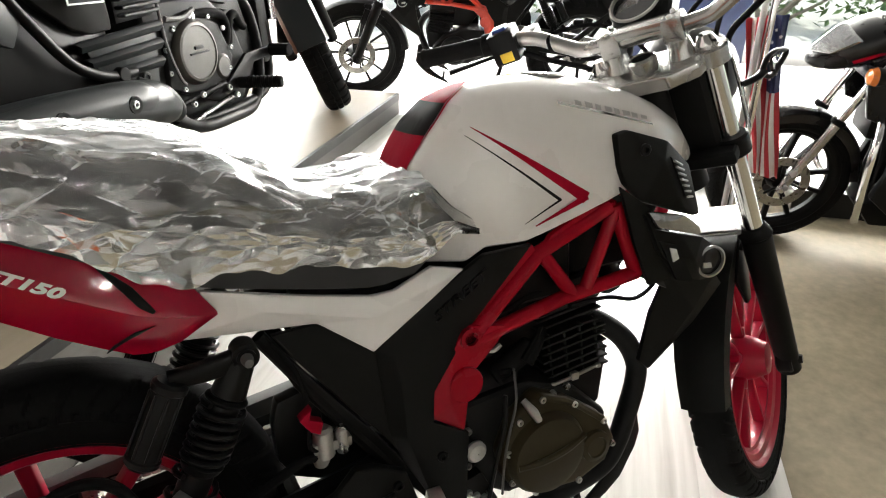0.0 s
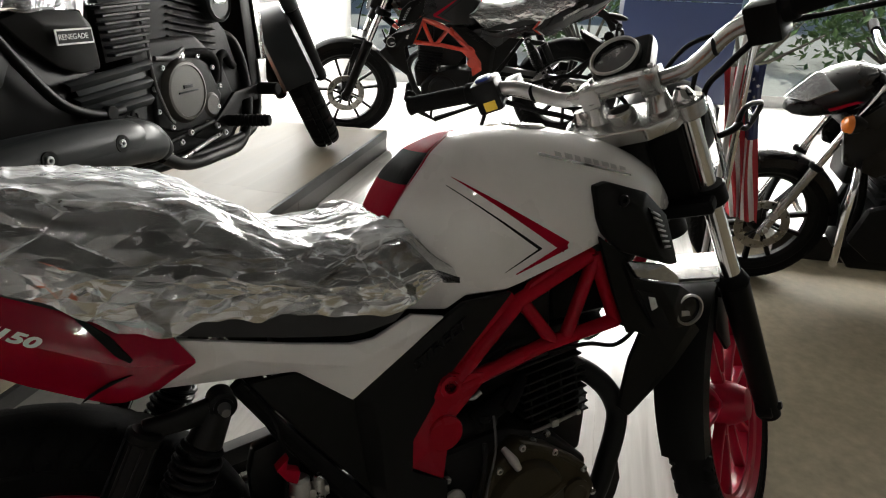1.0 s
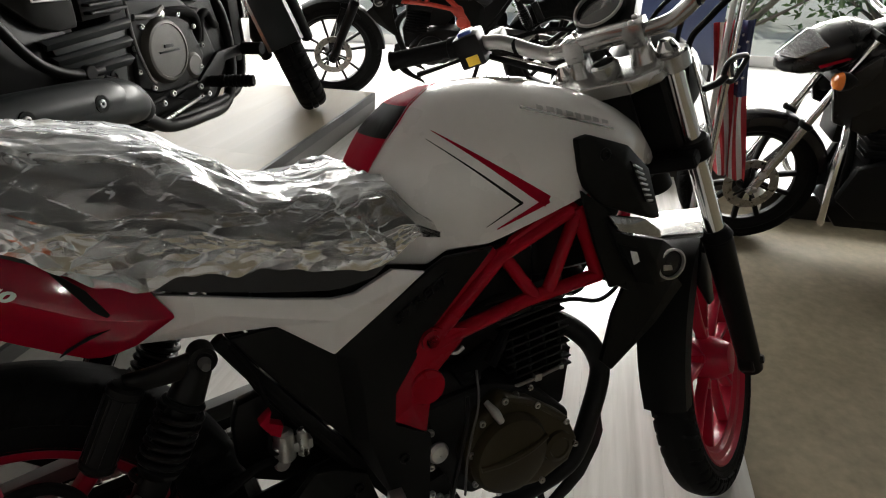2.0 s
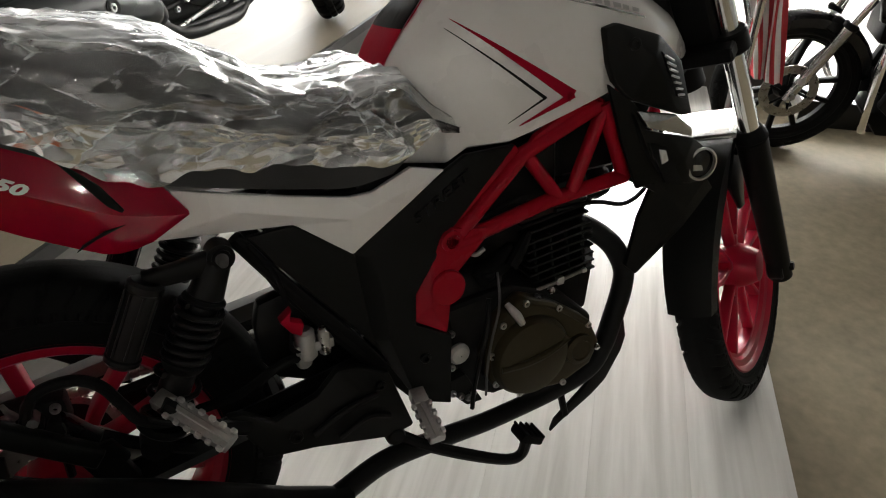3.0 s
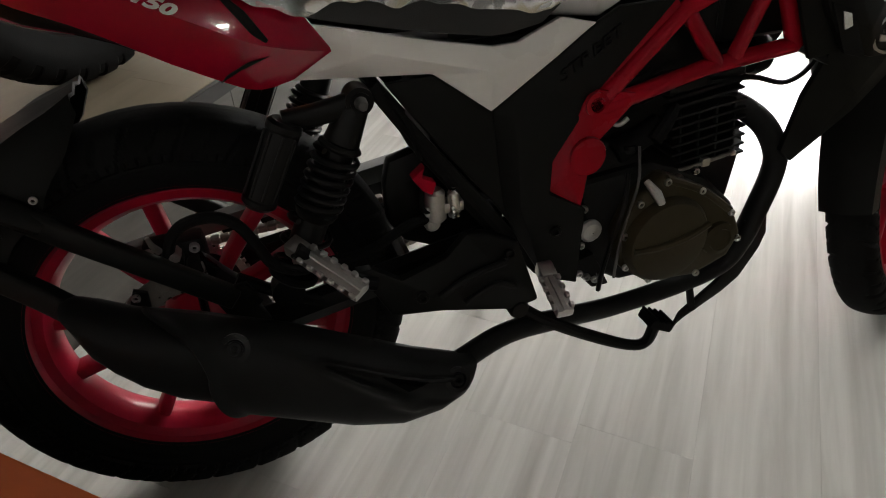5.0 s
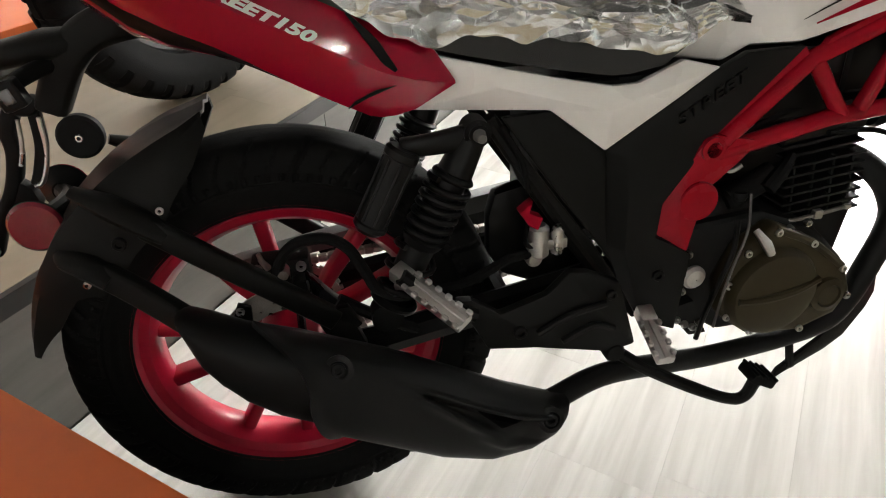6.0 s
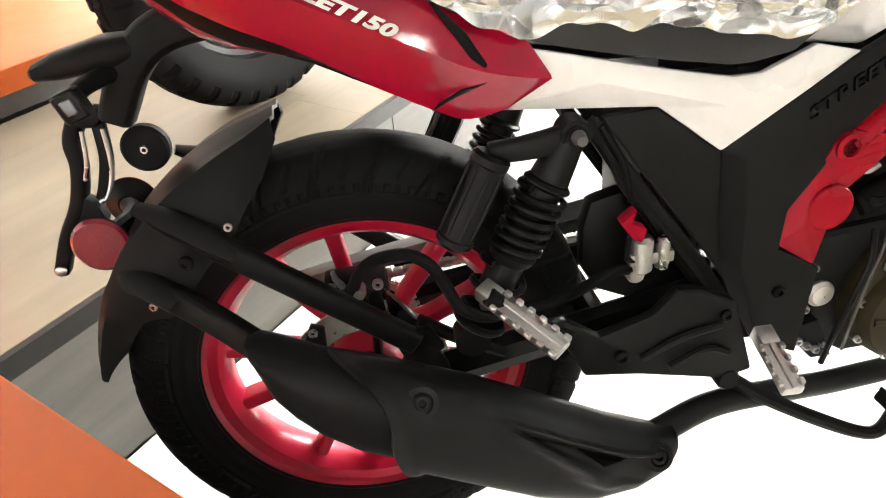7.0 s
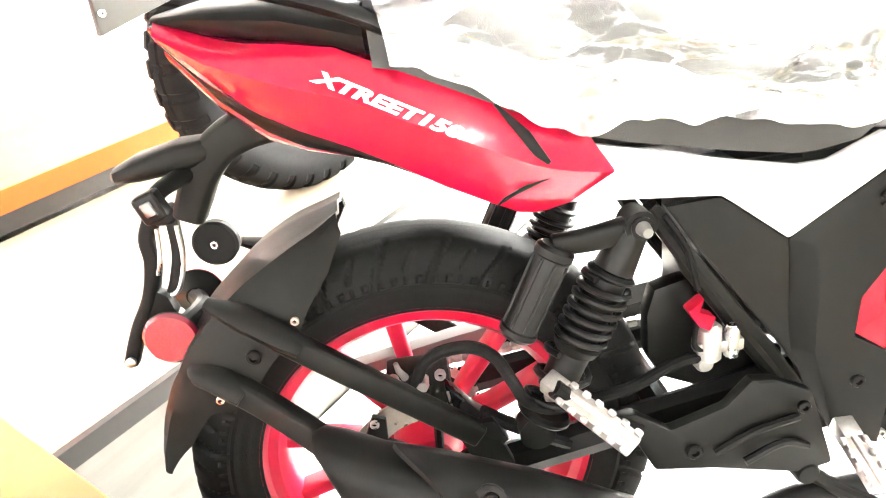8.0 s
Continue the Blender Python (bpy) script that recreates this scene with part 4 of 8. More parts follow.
def engine(parent, detailed=True):
    e = new("engine")
    e.parent = parent
    e["label"] = "air-cooled single-cylinder engine in black and bronze"
    part("crankcase", prism([(0.575, 0.46), (0.60, 0.30), (0.66, 0.262), (0.80, 0.262), (0.865, 0.30), (0.87, 0.36), (0.80, 0.43), (0.70, 0.47)], -0.105, 0.105, 0.014, segs=3), CASTBLACK, e)
    part("gearbox", prism([(0.52, 0.46), (0.53, 0.33), (0.60, 0.30), (0.66, 0.34), (0.66, 0.46)], -0.10, 0.10, 0.012, segs=3), CASTBLACK, e)
    # right-hand clutch cover in bronze
    c = part("side_cover", prism([(0.706, 0.462), (0.770, 0.430), (0.838, 0.378), (0.862, 0.325), (0.842, 0.285), (0.780, 0.262), (0.690, 0.272), (0.640, 0.310), (0.628, 0.370), (0.655, 0.430)],
                                  -0.140, -0.100, 0.012, segs=3), BRONZE, e, "bronze painted clutch cover")
    m = Matrix.Translation((0.712, -0.138, 0.352))
    part("clutch_dome", lathe([(0.074, 0.004), (0.0735, -0.008), (0.067, -0.019), (0.055, -0.024), (0.02, -0.026), (0.001, -0.026)], 40, "Y", m, caps=False), BRONZE, e)
    part("dome_rib", tube([(0.648, -0.158, 0.352), (0.69, -0.166, 0.355), (0.735, -0.166, 0.362), (0.778, -0.158, 0.372)], 0.006, 8), BRONZE, e)
    m = Matrix.Translation((0.812, -0.138, 0.330))
    part("oil_cap", lathe([(0.030, 0.004), (0.029, -0.010), (0.020, -0.013), (0.018, -0.010), (0.001, -0.010)], 28, "Y", m, caps=False), BRONZE, e)
    part("cover_rim", tube([(0.706, -0.136, 0.455), (0.770, -0.136, 0.424), (0.832, -0.136, 0.374)], 0.007, 8), BRONZE, e)
    for x, z in ((0.706, 0.452), (0.770, 0.424), (0.832, 0.372), (0.852, 0.320), (0.780, 0.270), (0.690, 0.280), (0.645, 0.315), (0.640, 0.372), (0.662, 0.424)):
        bolt(e, (x, -0.140, z), 0.006, 0.005)
    # left-hand alternator cover
    part("alternator_cover", lathe([(0.085, 0.10), (0.084, 0.122), (0.070, 0.135), (0.03, 0.14), (0.001, 0.14)], 36, "Y", Matrix.Translation((0.74, 0, 0.345)), caps=False), CASTBLACK, e)
    # dark ancillaries that fill the space above the cases
    part("intake_box", prism([(0.60, 0.70), (0.585, 0.56), (0.66, 0.47), (0.80, 0.47), (0.835, 0.56), (0.86, 0.70)], -0.052, 0.052, 0.012), CASTBLACK, e)
    part("carburettor", lathe([(0.020, -0.05), (0.027, -0.045), (0.027, 0.03), (0.034, 0.035), (0.034, 0.05)], 20, "X", Matrix.Translation((0.655, -0.055, 0.570)) @ pose(0, 0, 0, 0, -18, 0)), CASTBLACK, e)
    part("starter_motor", lathe([(0.015, -0.05), (0.019, -0.045), (0.019, 0.03), (0.014, 0.036)], 22, "X", Matrix.Translation((0.690, -0.088, 0.510)) @ pose(0, 0, 0, 0, -26, 0)), RUBBER, e, "black rubber boot")
    part("choke_lever", tube([(0.625, -0.085, 0.548), (0.640, -0.098, 0.540), (0.655, -0.10, 0.548)], 0.004, 8), ALLOY, e)
    part("connector", box(0.792, 0.806, -0.106, -0.096, 0.444, 0.458, 0.002), ALLOY, e)
    part("connector", box(0.846, 0.855, -0.104, -0.096, 0.452, 0.460, 0.002), ALLOY, e)
    part("vacuum_hose", tube([(0.60, -0.07, 0.62), (0.66, -0.09, 0.60), (0.73, -0.09, 0.62), (0.80, -0.08, 0.60)], 0.006, 8), RUBBER, e)
    part("drain_hose", tube([(0.672, -0.110, 0.505), (0.664, -0.128, 0.455), (0.640, -0.142, 0.405), (0.628, -0.146, 0.360), (0.626, -0.140, 0.300)], 0.0022, 8), GREYPART, e, "thin grey hose")
    part("front_mount", prism([(0.79, 0.64), (0.80, 0.42), (0.845, 0.33), (0.895, 0.345), (0.912, 0.45), (0.890, 0.50), (0.885, 0.66)], -0.05, 0.05, 0.008), CASTBLACK, e)
    # cylinder with fins, leaning forward
    lean = Matrix.Translation((0.828, 0, 0.405)) @ Matrix.Rotation(radians(-6), 4, "Y")
    part("barrel", lathe([(0.052, 0.0), (0.052, 0.15)], 24, "Z", lean), CASTBLACK, e)
    fin = None
    for k in range(9):
        z = 0.03 + k * 0.0155
        w = 0.078 if k < 7 else 0.07
        if k in (0, 7):
            fin = part("fin", box(-0.068, 0.068, -w, w, -0.0022, 0.0022, 0.0012, segs=1), CASTBLACK, e)
            fin.matrix_basis = lean @ Matrix.Translation((0, 0, z))
        else:
            q = new("fin", fin.data)
            q.parent = e
            q.matrix_basis = lean @ Matrix.Translation((0, 0, z))
    for s in (-1, 1):
        for k in range(4):
            x = -0.05 + k * 0.033
            part("fin_web", box(x - 0.0022, x + 0.0022, s * 0.070 - 0.004, s * 0.070 + 0.004, 0.028, 0.128, 0.001, segs=1), CASTBLACK, e, matrix=lean)
    part("cylinder_head", box(-0.072, 0.072, -0.07, 0.07, 0.155, 0.215, 0.014, segs=3), CASTBLACK, e, matrix=lean)
    part("rocker_cover", box(-0.055, 0.055, -0.055, 0.055, 0.215, 0.245, 0.012, segs=3), CASTBLACK, e, matrix=lean)
    part("spark_plug_cap", tube([(0.745, -0.085, 0.545), (0.72, -0.105, 0.535), (0.695, -0.112, 0.510)], [0.008, 0.011, 0.012], 10), RUBBER, e, "black plug cap")
    part("inlet_stub", tube([(0.735, -0.02, 0.56), (0.68, -0.02, 0.565), (0.62, -0.02, 0.56)], 0.024, 16), RUBBER, e)
    part("carburettor", box(0.60, 0.665, -0.06, 0.03, 0.525, 0.60, 0.01), CASTBLACK, e)
    part("starter_motor", lathe([(0.028, 0.0), (0.030, 0.006), (0.030, 0.085), (0.024, 0.095)], 24, "X", Matrix.Translation((0.60, -0.06, 0.475))), CASTBLACK, e)
    # clutch arm and cable
    part("clutch_arm", tube([(0.676, -0.13, 0.455), (0.684, -0.148, 0.440), (0.692, -0.152, 0.424)], [0.005, 0.008, 0.006], 10), ALLOY, e, "bare alloy clutch arm")
    part("breather_hose", tube([(0.640, -0.135, 0.478), (0.630, -0.150, 0.44), (0.612, -0.155, 0.39), (0.600, -0.150, 0.33), (0.598, -0.142, 0.285)], 0.004, 8), PLASTIC2, e)
    part("hose_clip", lathe([(0.010, -0.006), (0.012, 0), (0.010, 0.006)], 16, "Z", Matrix.Translation((0.66, -0.10, 0.50))), BLACKMETAL, e)
    part("cap_nut", lathe([(0.0185, 0.0), (0.0185, -0.005), (0.014, -0.010), (0.001, -0.0125)], 28, "Y", Matrix.Translation((0.585, -0.128, 0.391)), caps=False), ALLOY, e, "round bare alloy plug")
    for x, z in ((0.578, 0.425), (0.575, 0.362), (0.574, 0.31), (0.588, 0.300), (0.602, 0.292), (0.612, 0.300), (0.740, 0.444), (0.768, 0.450)):
        bolt(e, (x, -0.118, z), 0.006, 0.008)
    part("head_bracket", tube([(0.72, -0.09, 0.440), (0.77, -0.10, 0.446), (0.845, -0.10, 0.456)], 0.0035, 8), CHAINMAT, e)
    part("mount_lug", prism([(0.555, 0.33), (0.60, 0.275), (0.63, 0.275), (0.60, 0.34)], -0.12, -0.09, 0.003), CASTBLACK, e)
    return e


def exhaust(parent):
    x = new("exhaust")
    x.parent = parent
    x["label"] = "matt black exhaust with a heat shield"
    part("header_pipe", tube([(0.845, -0.030, 0.530), (0.888, -0.055, 0.514), (0.925, -0.078, 0.480), (0.950, -0.085, 0.430), (0.947, -0.088, 0.386), (0.926, -0.090, 0.325), (0.905, -0.093, 0.280), (0.870, -0.096, 0.240),
                              (0.790, -0.100, 0.222), (0.650, -0.112, 0.220), (0.540, -0.140, 0.246), (0.430, -0.170, 0.270), (0.345, -0.195, 0.262)], [0.0195] * 7 + [0.018, 0.017, 0.017, 0.017, 0.017, 0.017], 16), HEATBLACK, x)
    # muffler: a body of changing section along its slanting axis (x, y, z, half height up, half height down, half width)
    axis = [(0.360, -0.205, 0.258, 0.014, 0.016, 0.016), (0.345, -0.206, 0.256, 0.020, 0.026, 0.026), (0.315, -0.208, 0.259, 0.028, 0.040, 0.036), (0.265, -0.210, 0.270, 0.040, 0.054, 0.042), (0.200, -0.211, 0.297, 0.049, 0.058, 0.045),
            (0.100, -0.211, 0.350, 0.052, 0.057, 0.046), (0.000, -0.209, 0.399, 0.049, 0.054, 0.045), (-0.050, -0.205, 0.423, 0.048, 0.052, 0.043), (-0.080, -0.201, 0.444, 0.047, 0.049, 0.042), (-0.096, -0.198, 0.455, 0.044, 0.043, 0.039), (-0.102, -0.197, 0.459, 0.038, 0.036, 0.034)]
    d = Vector((-0.458, 0, 0.212)).normalized()
    up = Vector((-d.z, 0, d.x)) * -1
    tab = [[(r[0], r[i]) for r in axis[::-1]] for i in range(1, 6)]

    def skin(a, q, out=0.0):
        """The muffler's surface at x = a and at q half turns from its inner side over the top."""
        y, z, hu, hd, w = (interp(a, t) for t in tab)
        sn = math.sin(math.pi * q)
        a = a - 0.034 * max(0.0, min(1.0, -a / 0.10)) * sn
        cs = math.cos(math.pi * q)
        return Vector((a, y, z)) + up * (((hu if sn > 0 else hd) + out) * math.copysign(abs(sn) ** 0.72, sn)) + Vector((0, (w + out) * math.copysign(abs(cs) ** 0.72, cs), 0))
    part("muffler", loft([[skin(a, 2 * k / 32) for k in range(32)] for a in [r[0] for r in axis]]), HEATBLACK, x, "matt black muffler can")
    # heat shield: a shell over the outer face with a slanting rear cut, two raised ridges and a slot
    rows = []
    for i in range(71):
        row = []
        for k in range(85):
            q = 0.50 + 0.92 * k / 84
            a0 = -0.032 + 0.130 * (q - 0.60)
            a = a0 + (0.350 - a0) * i / 70
            on = max(0.0, min(1.0, (a - 0.10) * 22)) * max(0.0, min(1.0, (0.335 - a) * 22))
            q1, q2 = 0.775 + 0.05 * (a - 0.10) / 0.2, 0.80 + 0.20 * max(0.0, a - 0.107) / 0.14
            ridge = math.exp(-((q - q1) / 0.030) ** 2) * on
            low = math.exp(-((q - q2) / 0.036) ** 2) * on * max(0.0, min(1.0, (0.29 - a) * 25))
            dip = -0.006 * on * max(0.0, min(1.0, (q - q1 - 0.015) / 0.025)) * max(0.0, min(1.0, (q2 - 0.008 - q) / 0.025))
            row.append(skin(a, q, 0.0085 + 0.006 * math.exp(-(i / 2.0) ** 2) + 0.007 * ridge + 0.007 * low + dip))
        rows.append(row)
    part("heat_shield", sheet(rows, 0.006), HEATBLACK, x, "black heat shield with two ridges", angle=40)
    # no opening is cut: a black face carries the slot's shade
    b = bmesh.new()
    b.faces.new([b.verts.new(skin(a, q, 0.0098)) for a, q in ((0.203, 0.820), (0.240, 0.830), (0.274, 0.838), (0.262, 0.885), (0.247, 0.940), (0.224, 0.880))])
    part("slot_shade", b, HOLESHADE, x, "flat black patch for the shade in the shield's slot", smooth=False)
    for a, q in ((0.038, 0.755), (0.318, 0.85)):
        c = skin(a, q, 0.006)
        nrm = Vector((0, -1, 0.45))
        m = Matrix.Translation(c) @ Vector((0, -1, 0)).rotation_difference(nrm).to_matrix().to_4x4()
        part("washer", lathe([(0.017, 0.006), (0.018, -0.003), (0.012, -0.004), (0.010, 0.002), (0.001, 0.002)], 24, "Y", m, caps=False), PLASTIC2, x)
        bolt(x, c, 0.009, 0.006, BLACKMETAL, nrm)
    return x


def footrest(parent, p, d, length, name="footrest", wide=0.034):
    """A bare alloy peg with cleats along d."""
    f = new(name)
    f.parent = parent
    f["label"] = "bare alloy footpeg with cleats"
    m = basis(p, d, (1, 0, 0) if d[1] < 0 else (-1, 0, 0))
    part("peg", box(0, length, -wide / 2, wide / 2, -0.010, 0.006, 0.004), ALLOY, f, matrix=m)
    k = 0
    while k * 0.017 < length - 0.012:
        for w in (-1, 1):
            part("cleat", box(0.006 + k * 0.017, 0.015 + k * 0.017, w * wide * 0.5 - 0.006, w * wide * 0.5 + 0.001, 0.004, 0.011, 0.0015, segs=1), ALLOY, f, matrix=m)
        k += 1
    part("cleat", box(0.0, length, -0.004, 0.004, 0.005, 0.009, 0.001, segs=1), ALLOY, f, matrix=m)
    part("hinge", box(-0.022, 0.006, -0.012, 0.012, -0.012, 0.010, 0.003), ALLOY, f, matrix=m)
    return f


LET0, LET1 = (0.529, 0.635), (0.614, 0.686)


def street_bike(name, label, matrix, body, accent, rim, truss, steer, near=True):
    bk = thing(name, label, "motorcycle", matrix)
    # ---- wheels
    wheel(bk, "rear_wheel", Matrix.Translation((-0.007, 0, 0.322)) @ Matrix.Rotation(radians(1), 4, "Z"), 0.322, 0.120, rim, bead=0.2325, rim_half=0.044, label="red cast alloy rear wheel" if rim is REDRIM else "black cast alloy rear wheel", first=38)
    FM, u = front_frame((1.333, -0.004, 0.295), 24.0, steer)
    fe = new("front_end")
    fe.parent = bk
    fe.matrix_basis = FM
    fe["label"] = "steered front fork, handlebar and lamp"
    wheel(bk, "front_wheel", FM, 0.300, 0.082, rim, rim_half=0.031, spoke_w=0.018, label="red cast alloy front wheel" if rim is REDRIM else "black cast alloy front wheel", first=-54, disc_side=1)
    # ---- fork, yokes, bar: parts of the front end
    for s in (-0.094, 0.094):
        base = Vector((0, s, 0))
        sg = -1 if s < 0 else 1
        rod(fe, "fork_slider", base - u * 0.03, base + u * 0.335, (0.024, 0.029), BLACKMETAL, 24, "black fork lower")
        rod(fe, "dust_seal", base + u * 0.335, base + u * 0.358, (0.031, 0.024), RUBBER, 24)
        rod(fe, "stanchion", base + u * 0.335, base + u * 0.735, 0.0185, CHROME, 28, "chrome fork tube")
        rod(fe, "axle_lug", base + Vector((0, -sg * 0.02, 0)), base + Vector((0, sg * 0.012, 0)), 0.030, BLACKMETAL, 20)
        rod(fe, "axle_nut", base + Vector((0, sg * 0.010, 0)), base + Vector((0, sg * 0.030, 0)), (0.014, 0.009), BLACKMETAL, 6)
        rod(fe, "fork_cap", base + u * 0.735, base + u * 0.752, (0.019, 0.012), CHROME, 20)
        rod(fe, "clamp", base + u * 0.520, base + u * 0.560, 0.031, BLACKMETAL, 20)
        part("reflector", box(-0.002, 0.030, -0.006, 0.006, -0.045, 0.045, 0.003), BLACKMETAL, fe,
             matrix=Matrix.Translation(base + u * 0.26 + Vector((0.034, 0, 0))) @ Matrix.Rotation(radians(-24.0), 4, "Y"))
    lie = Matrix.Rotation(radians(-24.0), 4, "Y")
    at = lambda d, f=0.0: Matrix.Translation(u * d + Vector((f * math.cos(radians(24.0)), 0, f * math.sin(radians(24.0))))) @ lie
    part("lower_yoke", box(-0.060, 0.022, -0.110, 0.110, -0.014, 0.014, 0.010, segs=3), BLACKMETAL, fe, matrix=at(0.54))
    part("steering_stem", lathe([(0.026, -0.02), (0.026, 0.17)], 24, "Z"), BLACKMETAL, fe, matrix=at(0.54, -0.045))
    yk = bmesh.new()
    for s in (-1, 1):
        lathe([(0.030, -0.016), (0.034, -0.013), (0.034, 0.013), (0.030, 0.016)], 28, "Z", Matrix.Translation((0, s * 0.094, 0)), yk)
    pl = bmesh.new()
    lo = [pl.verts.new((a, c, -0.014)) for a, c in ((-0.085, -0.045), (-0.055, -0.090), (0.022, -0.105), (0.018, -0.05), (0.018, 0.05), (0.022, 0.105), (-0.055, 0.090), (-0.085, 0.045))]
    hi = [pl.verts.new(v.co + Vector((0, 0, 0.028))) for v in lo]
    pl.faces.new(lo)
    pl.faces.new(hi[::-1])
    for i in range(8):
        pl.faces.new((lo[i], hi[i], hi[(i + 1) % 8], lo[(i + 1) % 8]))
    bmesh.ops.recalc_face_normals(pl, faces=pl.faces)
    bevelled(pl, 0.006, 3)
    merge(yk, pl)
    part("top_yoke", yk, SILVER, fe, "silver painted top yoke", matrix=at(0.715))
    part("ignition_switch", lathe([(0.024, 0.0), (0.026, 0.004), (0.026, 0.024), (0.021, 0.028), (0.018, 0.026), (0.001, 0.026)], 28, "Z", caps=False), SILVER, fe, matrix=at(0.729, -0.050))
    part("switch_face", lathe([(0.017, 0.0262), (0.001, 0.0268)], 24, "Z", caps=False), BLACKMETAL, fe, matrix=at(0.729, -0.050))
    for s in (-1, 1):
        rs = lathe([(0.025, 0.0), (0.021, 0.016), (0.019, 0.032), (0.022, 0.042)], 20, "Z")
        box(-0.021, 0.021, -0.019, 0.019, 0.030, 0.074, 0.007, rs)
        part("riser", rs, SILVER, fe, "silver bar riser", matrix=at(0.728, -0.012) @ Matrix.Translation((0, s * 0.055, 0)))
        for q in (-0.014, 0.014):
            bolt(fe, at(0.728, -0.012) @ Vector((q, s * 0.055, 0.073)), 0.005, 0.005, STEEL, at(0).to_3x3() @ Vector((0, 0, 1)))
    part("bar_clamp", box(-0.020, 0.020, -0.072, 0.072, 0.058, 0.074, 0.006), SILVER, fe, matrix=at(0.728, -0.012))
    hb = at(0.708, -0.012)
    half = [(0.0, 0.0, 0.072), (0.0, 0.10, 0.074), (0.004, 0.14, 0.088), (0.004, 0.19, 0.118), (-0.002, 0.235, 0.130), (-0.02, 0.300, 0.142), (-0.038, 0.405, 0.154)]
    bar = [(a, -c, d) for a, c, d in half[:0:-1]] + half
    part("handlebar", tube(bar, 0.0135, 16), SILVER, fe, "silver tapered handlebar", matrix=hb)
    for s in (-1, 1):
        S = Matrix.Scale(s, 4, (0, 1, 0))
        P = lambda a, c, d: Vector((a, s * c, d))
        g0, g1 = P(-0.012, 0.272, 0.137), P(-0.040, 0.412, 0.155)
        gr = tube([g0, g0.lerp(g1, 0.12), g0.lerp(g1, 0.14), g0.lerp(g1, 0.95), g1], [0.021, 0.021, 0.0175, 0.0175, 0.020], 18, False)
        part("grip", gr, RUBBER, fe, "black rubber grip", matrix=hb)
        part("switch_box", box(-0.030, 0.026, -0.026, 0.026, -0.034, 0.028, 0.008), PLASTIC2, fe,
             matrix=hb @ Matrix.Translation(P(-0.006, 0.248, 0.130)) @ Matrix.Rotation(s * radians(12), 4, "Z"))
        part("lever_perch", box(-0.010, 0.040, -0.016, 0.016, -0.014, 0.014, 0.005), BLACKMETAL, fe,
             matrix=hb @ Matrix.Translation(P(0.016, 0.210, 0.120)) @ Matrix.Rotation(s * radians(12), 4, "Z"))
        part("lever", tube([P(0.045, 0.220, 0.110), P(0.045, 0.270, 0.100), P(0.030, 0.340, 0.098), P(0.010, 0.405, 0.100)], [0.008, 0.007, 0.0055, 0.008], 10, flat=0.7), BLACKMETAL, fe,
             "black clutch lever" if s > 0 else "black brake lever", matrix=hb)
        part("cable", tube([P(0.035, 0.190, 0.112), P(0.075, 0.10, 0.09), P(0.075, 0.03, 0.02), P(0.03, 0.0, -0.12)], 0.0042, 8), RUBBER, fe, matrix=hb)
    part("clutch_cable", tube([(0.030, 0.215, 0.105), (0.045, 0.165, 0.070), (0.050, 0.125, 0.040), (0.060, 0.06, 0.018), (0.07, 0.0, 0.0)], 0.0045, 8), RUBBER, fe, matrix=hb)
    part("switch_wire", tube([(0.0, 0.225, 0.100), (0.018, 0.170, 0.058), (0.022, 0.120, 0.030), (0.03, 0.06, -0.02), (0.03, 0.03, -0.10)], 0.0055, 8), RUBBER, fe, matrix=hb)
    part("switch_wire", tube([(-0.004, -0.225, 0.100), (0.018, -0.170, 0.060), (0.035, -0.125, 0.020), (0.05, -0.10, -0.06), (0.05, -0.09, -0.16)], 0.0055, 8), RUBBER, fe, matrix=hb)
    part("throttle_cable", tube([(0.02, -0.25, 0.118), (0.075, -0.20, 0.115), (0.085, -0.12, 0.06), (0.06, -0.08, -0.03), (0.03, -0.05, -0.14)], 0.0045, 8), RUBBER, fe, matrix=hb)
    part("wire_tag", box(-0.018, 0.018, -0.007, 0.007, -0.0012, 0.0012, 0.0005), DECALWHITE, fe, "small white paper tag", smooth=False, matrix=hb @ Matrix.Translation((0.045, 0.135, 0.056)) @ pose(0, 0, 0, -30, 10, 60))
    for s in (-1, 1):
        part("cable_tie", lathe([(0.0150, -0.003), (0.0158, 0.0), (0.0150, 0.003)], 20, "Y", Matrix.Translation((0.003, s * 0.165, 0.103))), RUBBER, fe, matrix=hb)
    part("sticker", box(-0.0315, -0.0305, -0.014, 0.010, -0.028, -0.010, 0), YELLOW, fe, "small yellow warning sticker", smooth=False,
         matrix=hb @ Matrix.Translation((-0.006, 0.248, 0.130)) @ Matrix.Rotation(radians(12), 4, "Z") @ Matrix.Translation((0.0, 0.0, 0.0)))
    part("horn_button", box(-0.020, 0.008, -0.014, 0.014, 0.024, 0.034, 0.004), BLUEBTN, fe, "blue switch cover",
         matrix=hb @ Matrix.Translation((-0.006, 0.248, 0.130)) @ Matrix.Rotation(radians(12), 4, "Z"))
    # ---- instruments and headlamp
    ga = at(0.775, 0.070)
    part("gauge_body", box(-0.045, 0.055, -0.045, 0.066, 0.0, 0.040, 0.014, segs=3), PLASTIC2, fe, "black instrument housing", matrix=ga @ Matrix.Rotation(radians(-24), 4, "Y"))
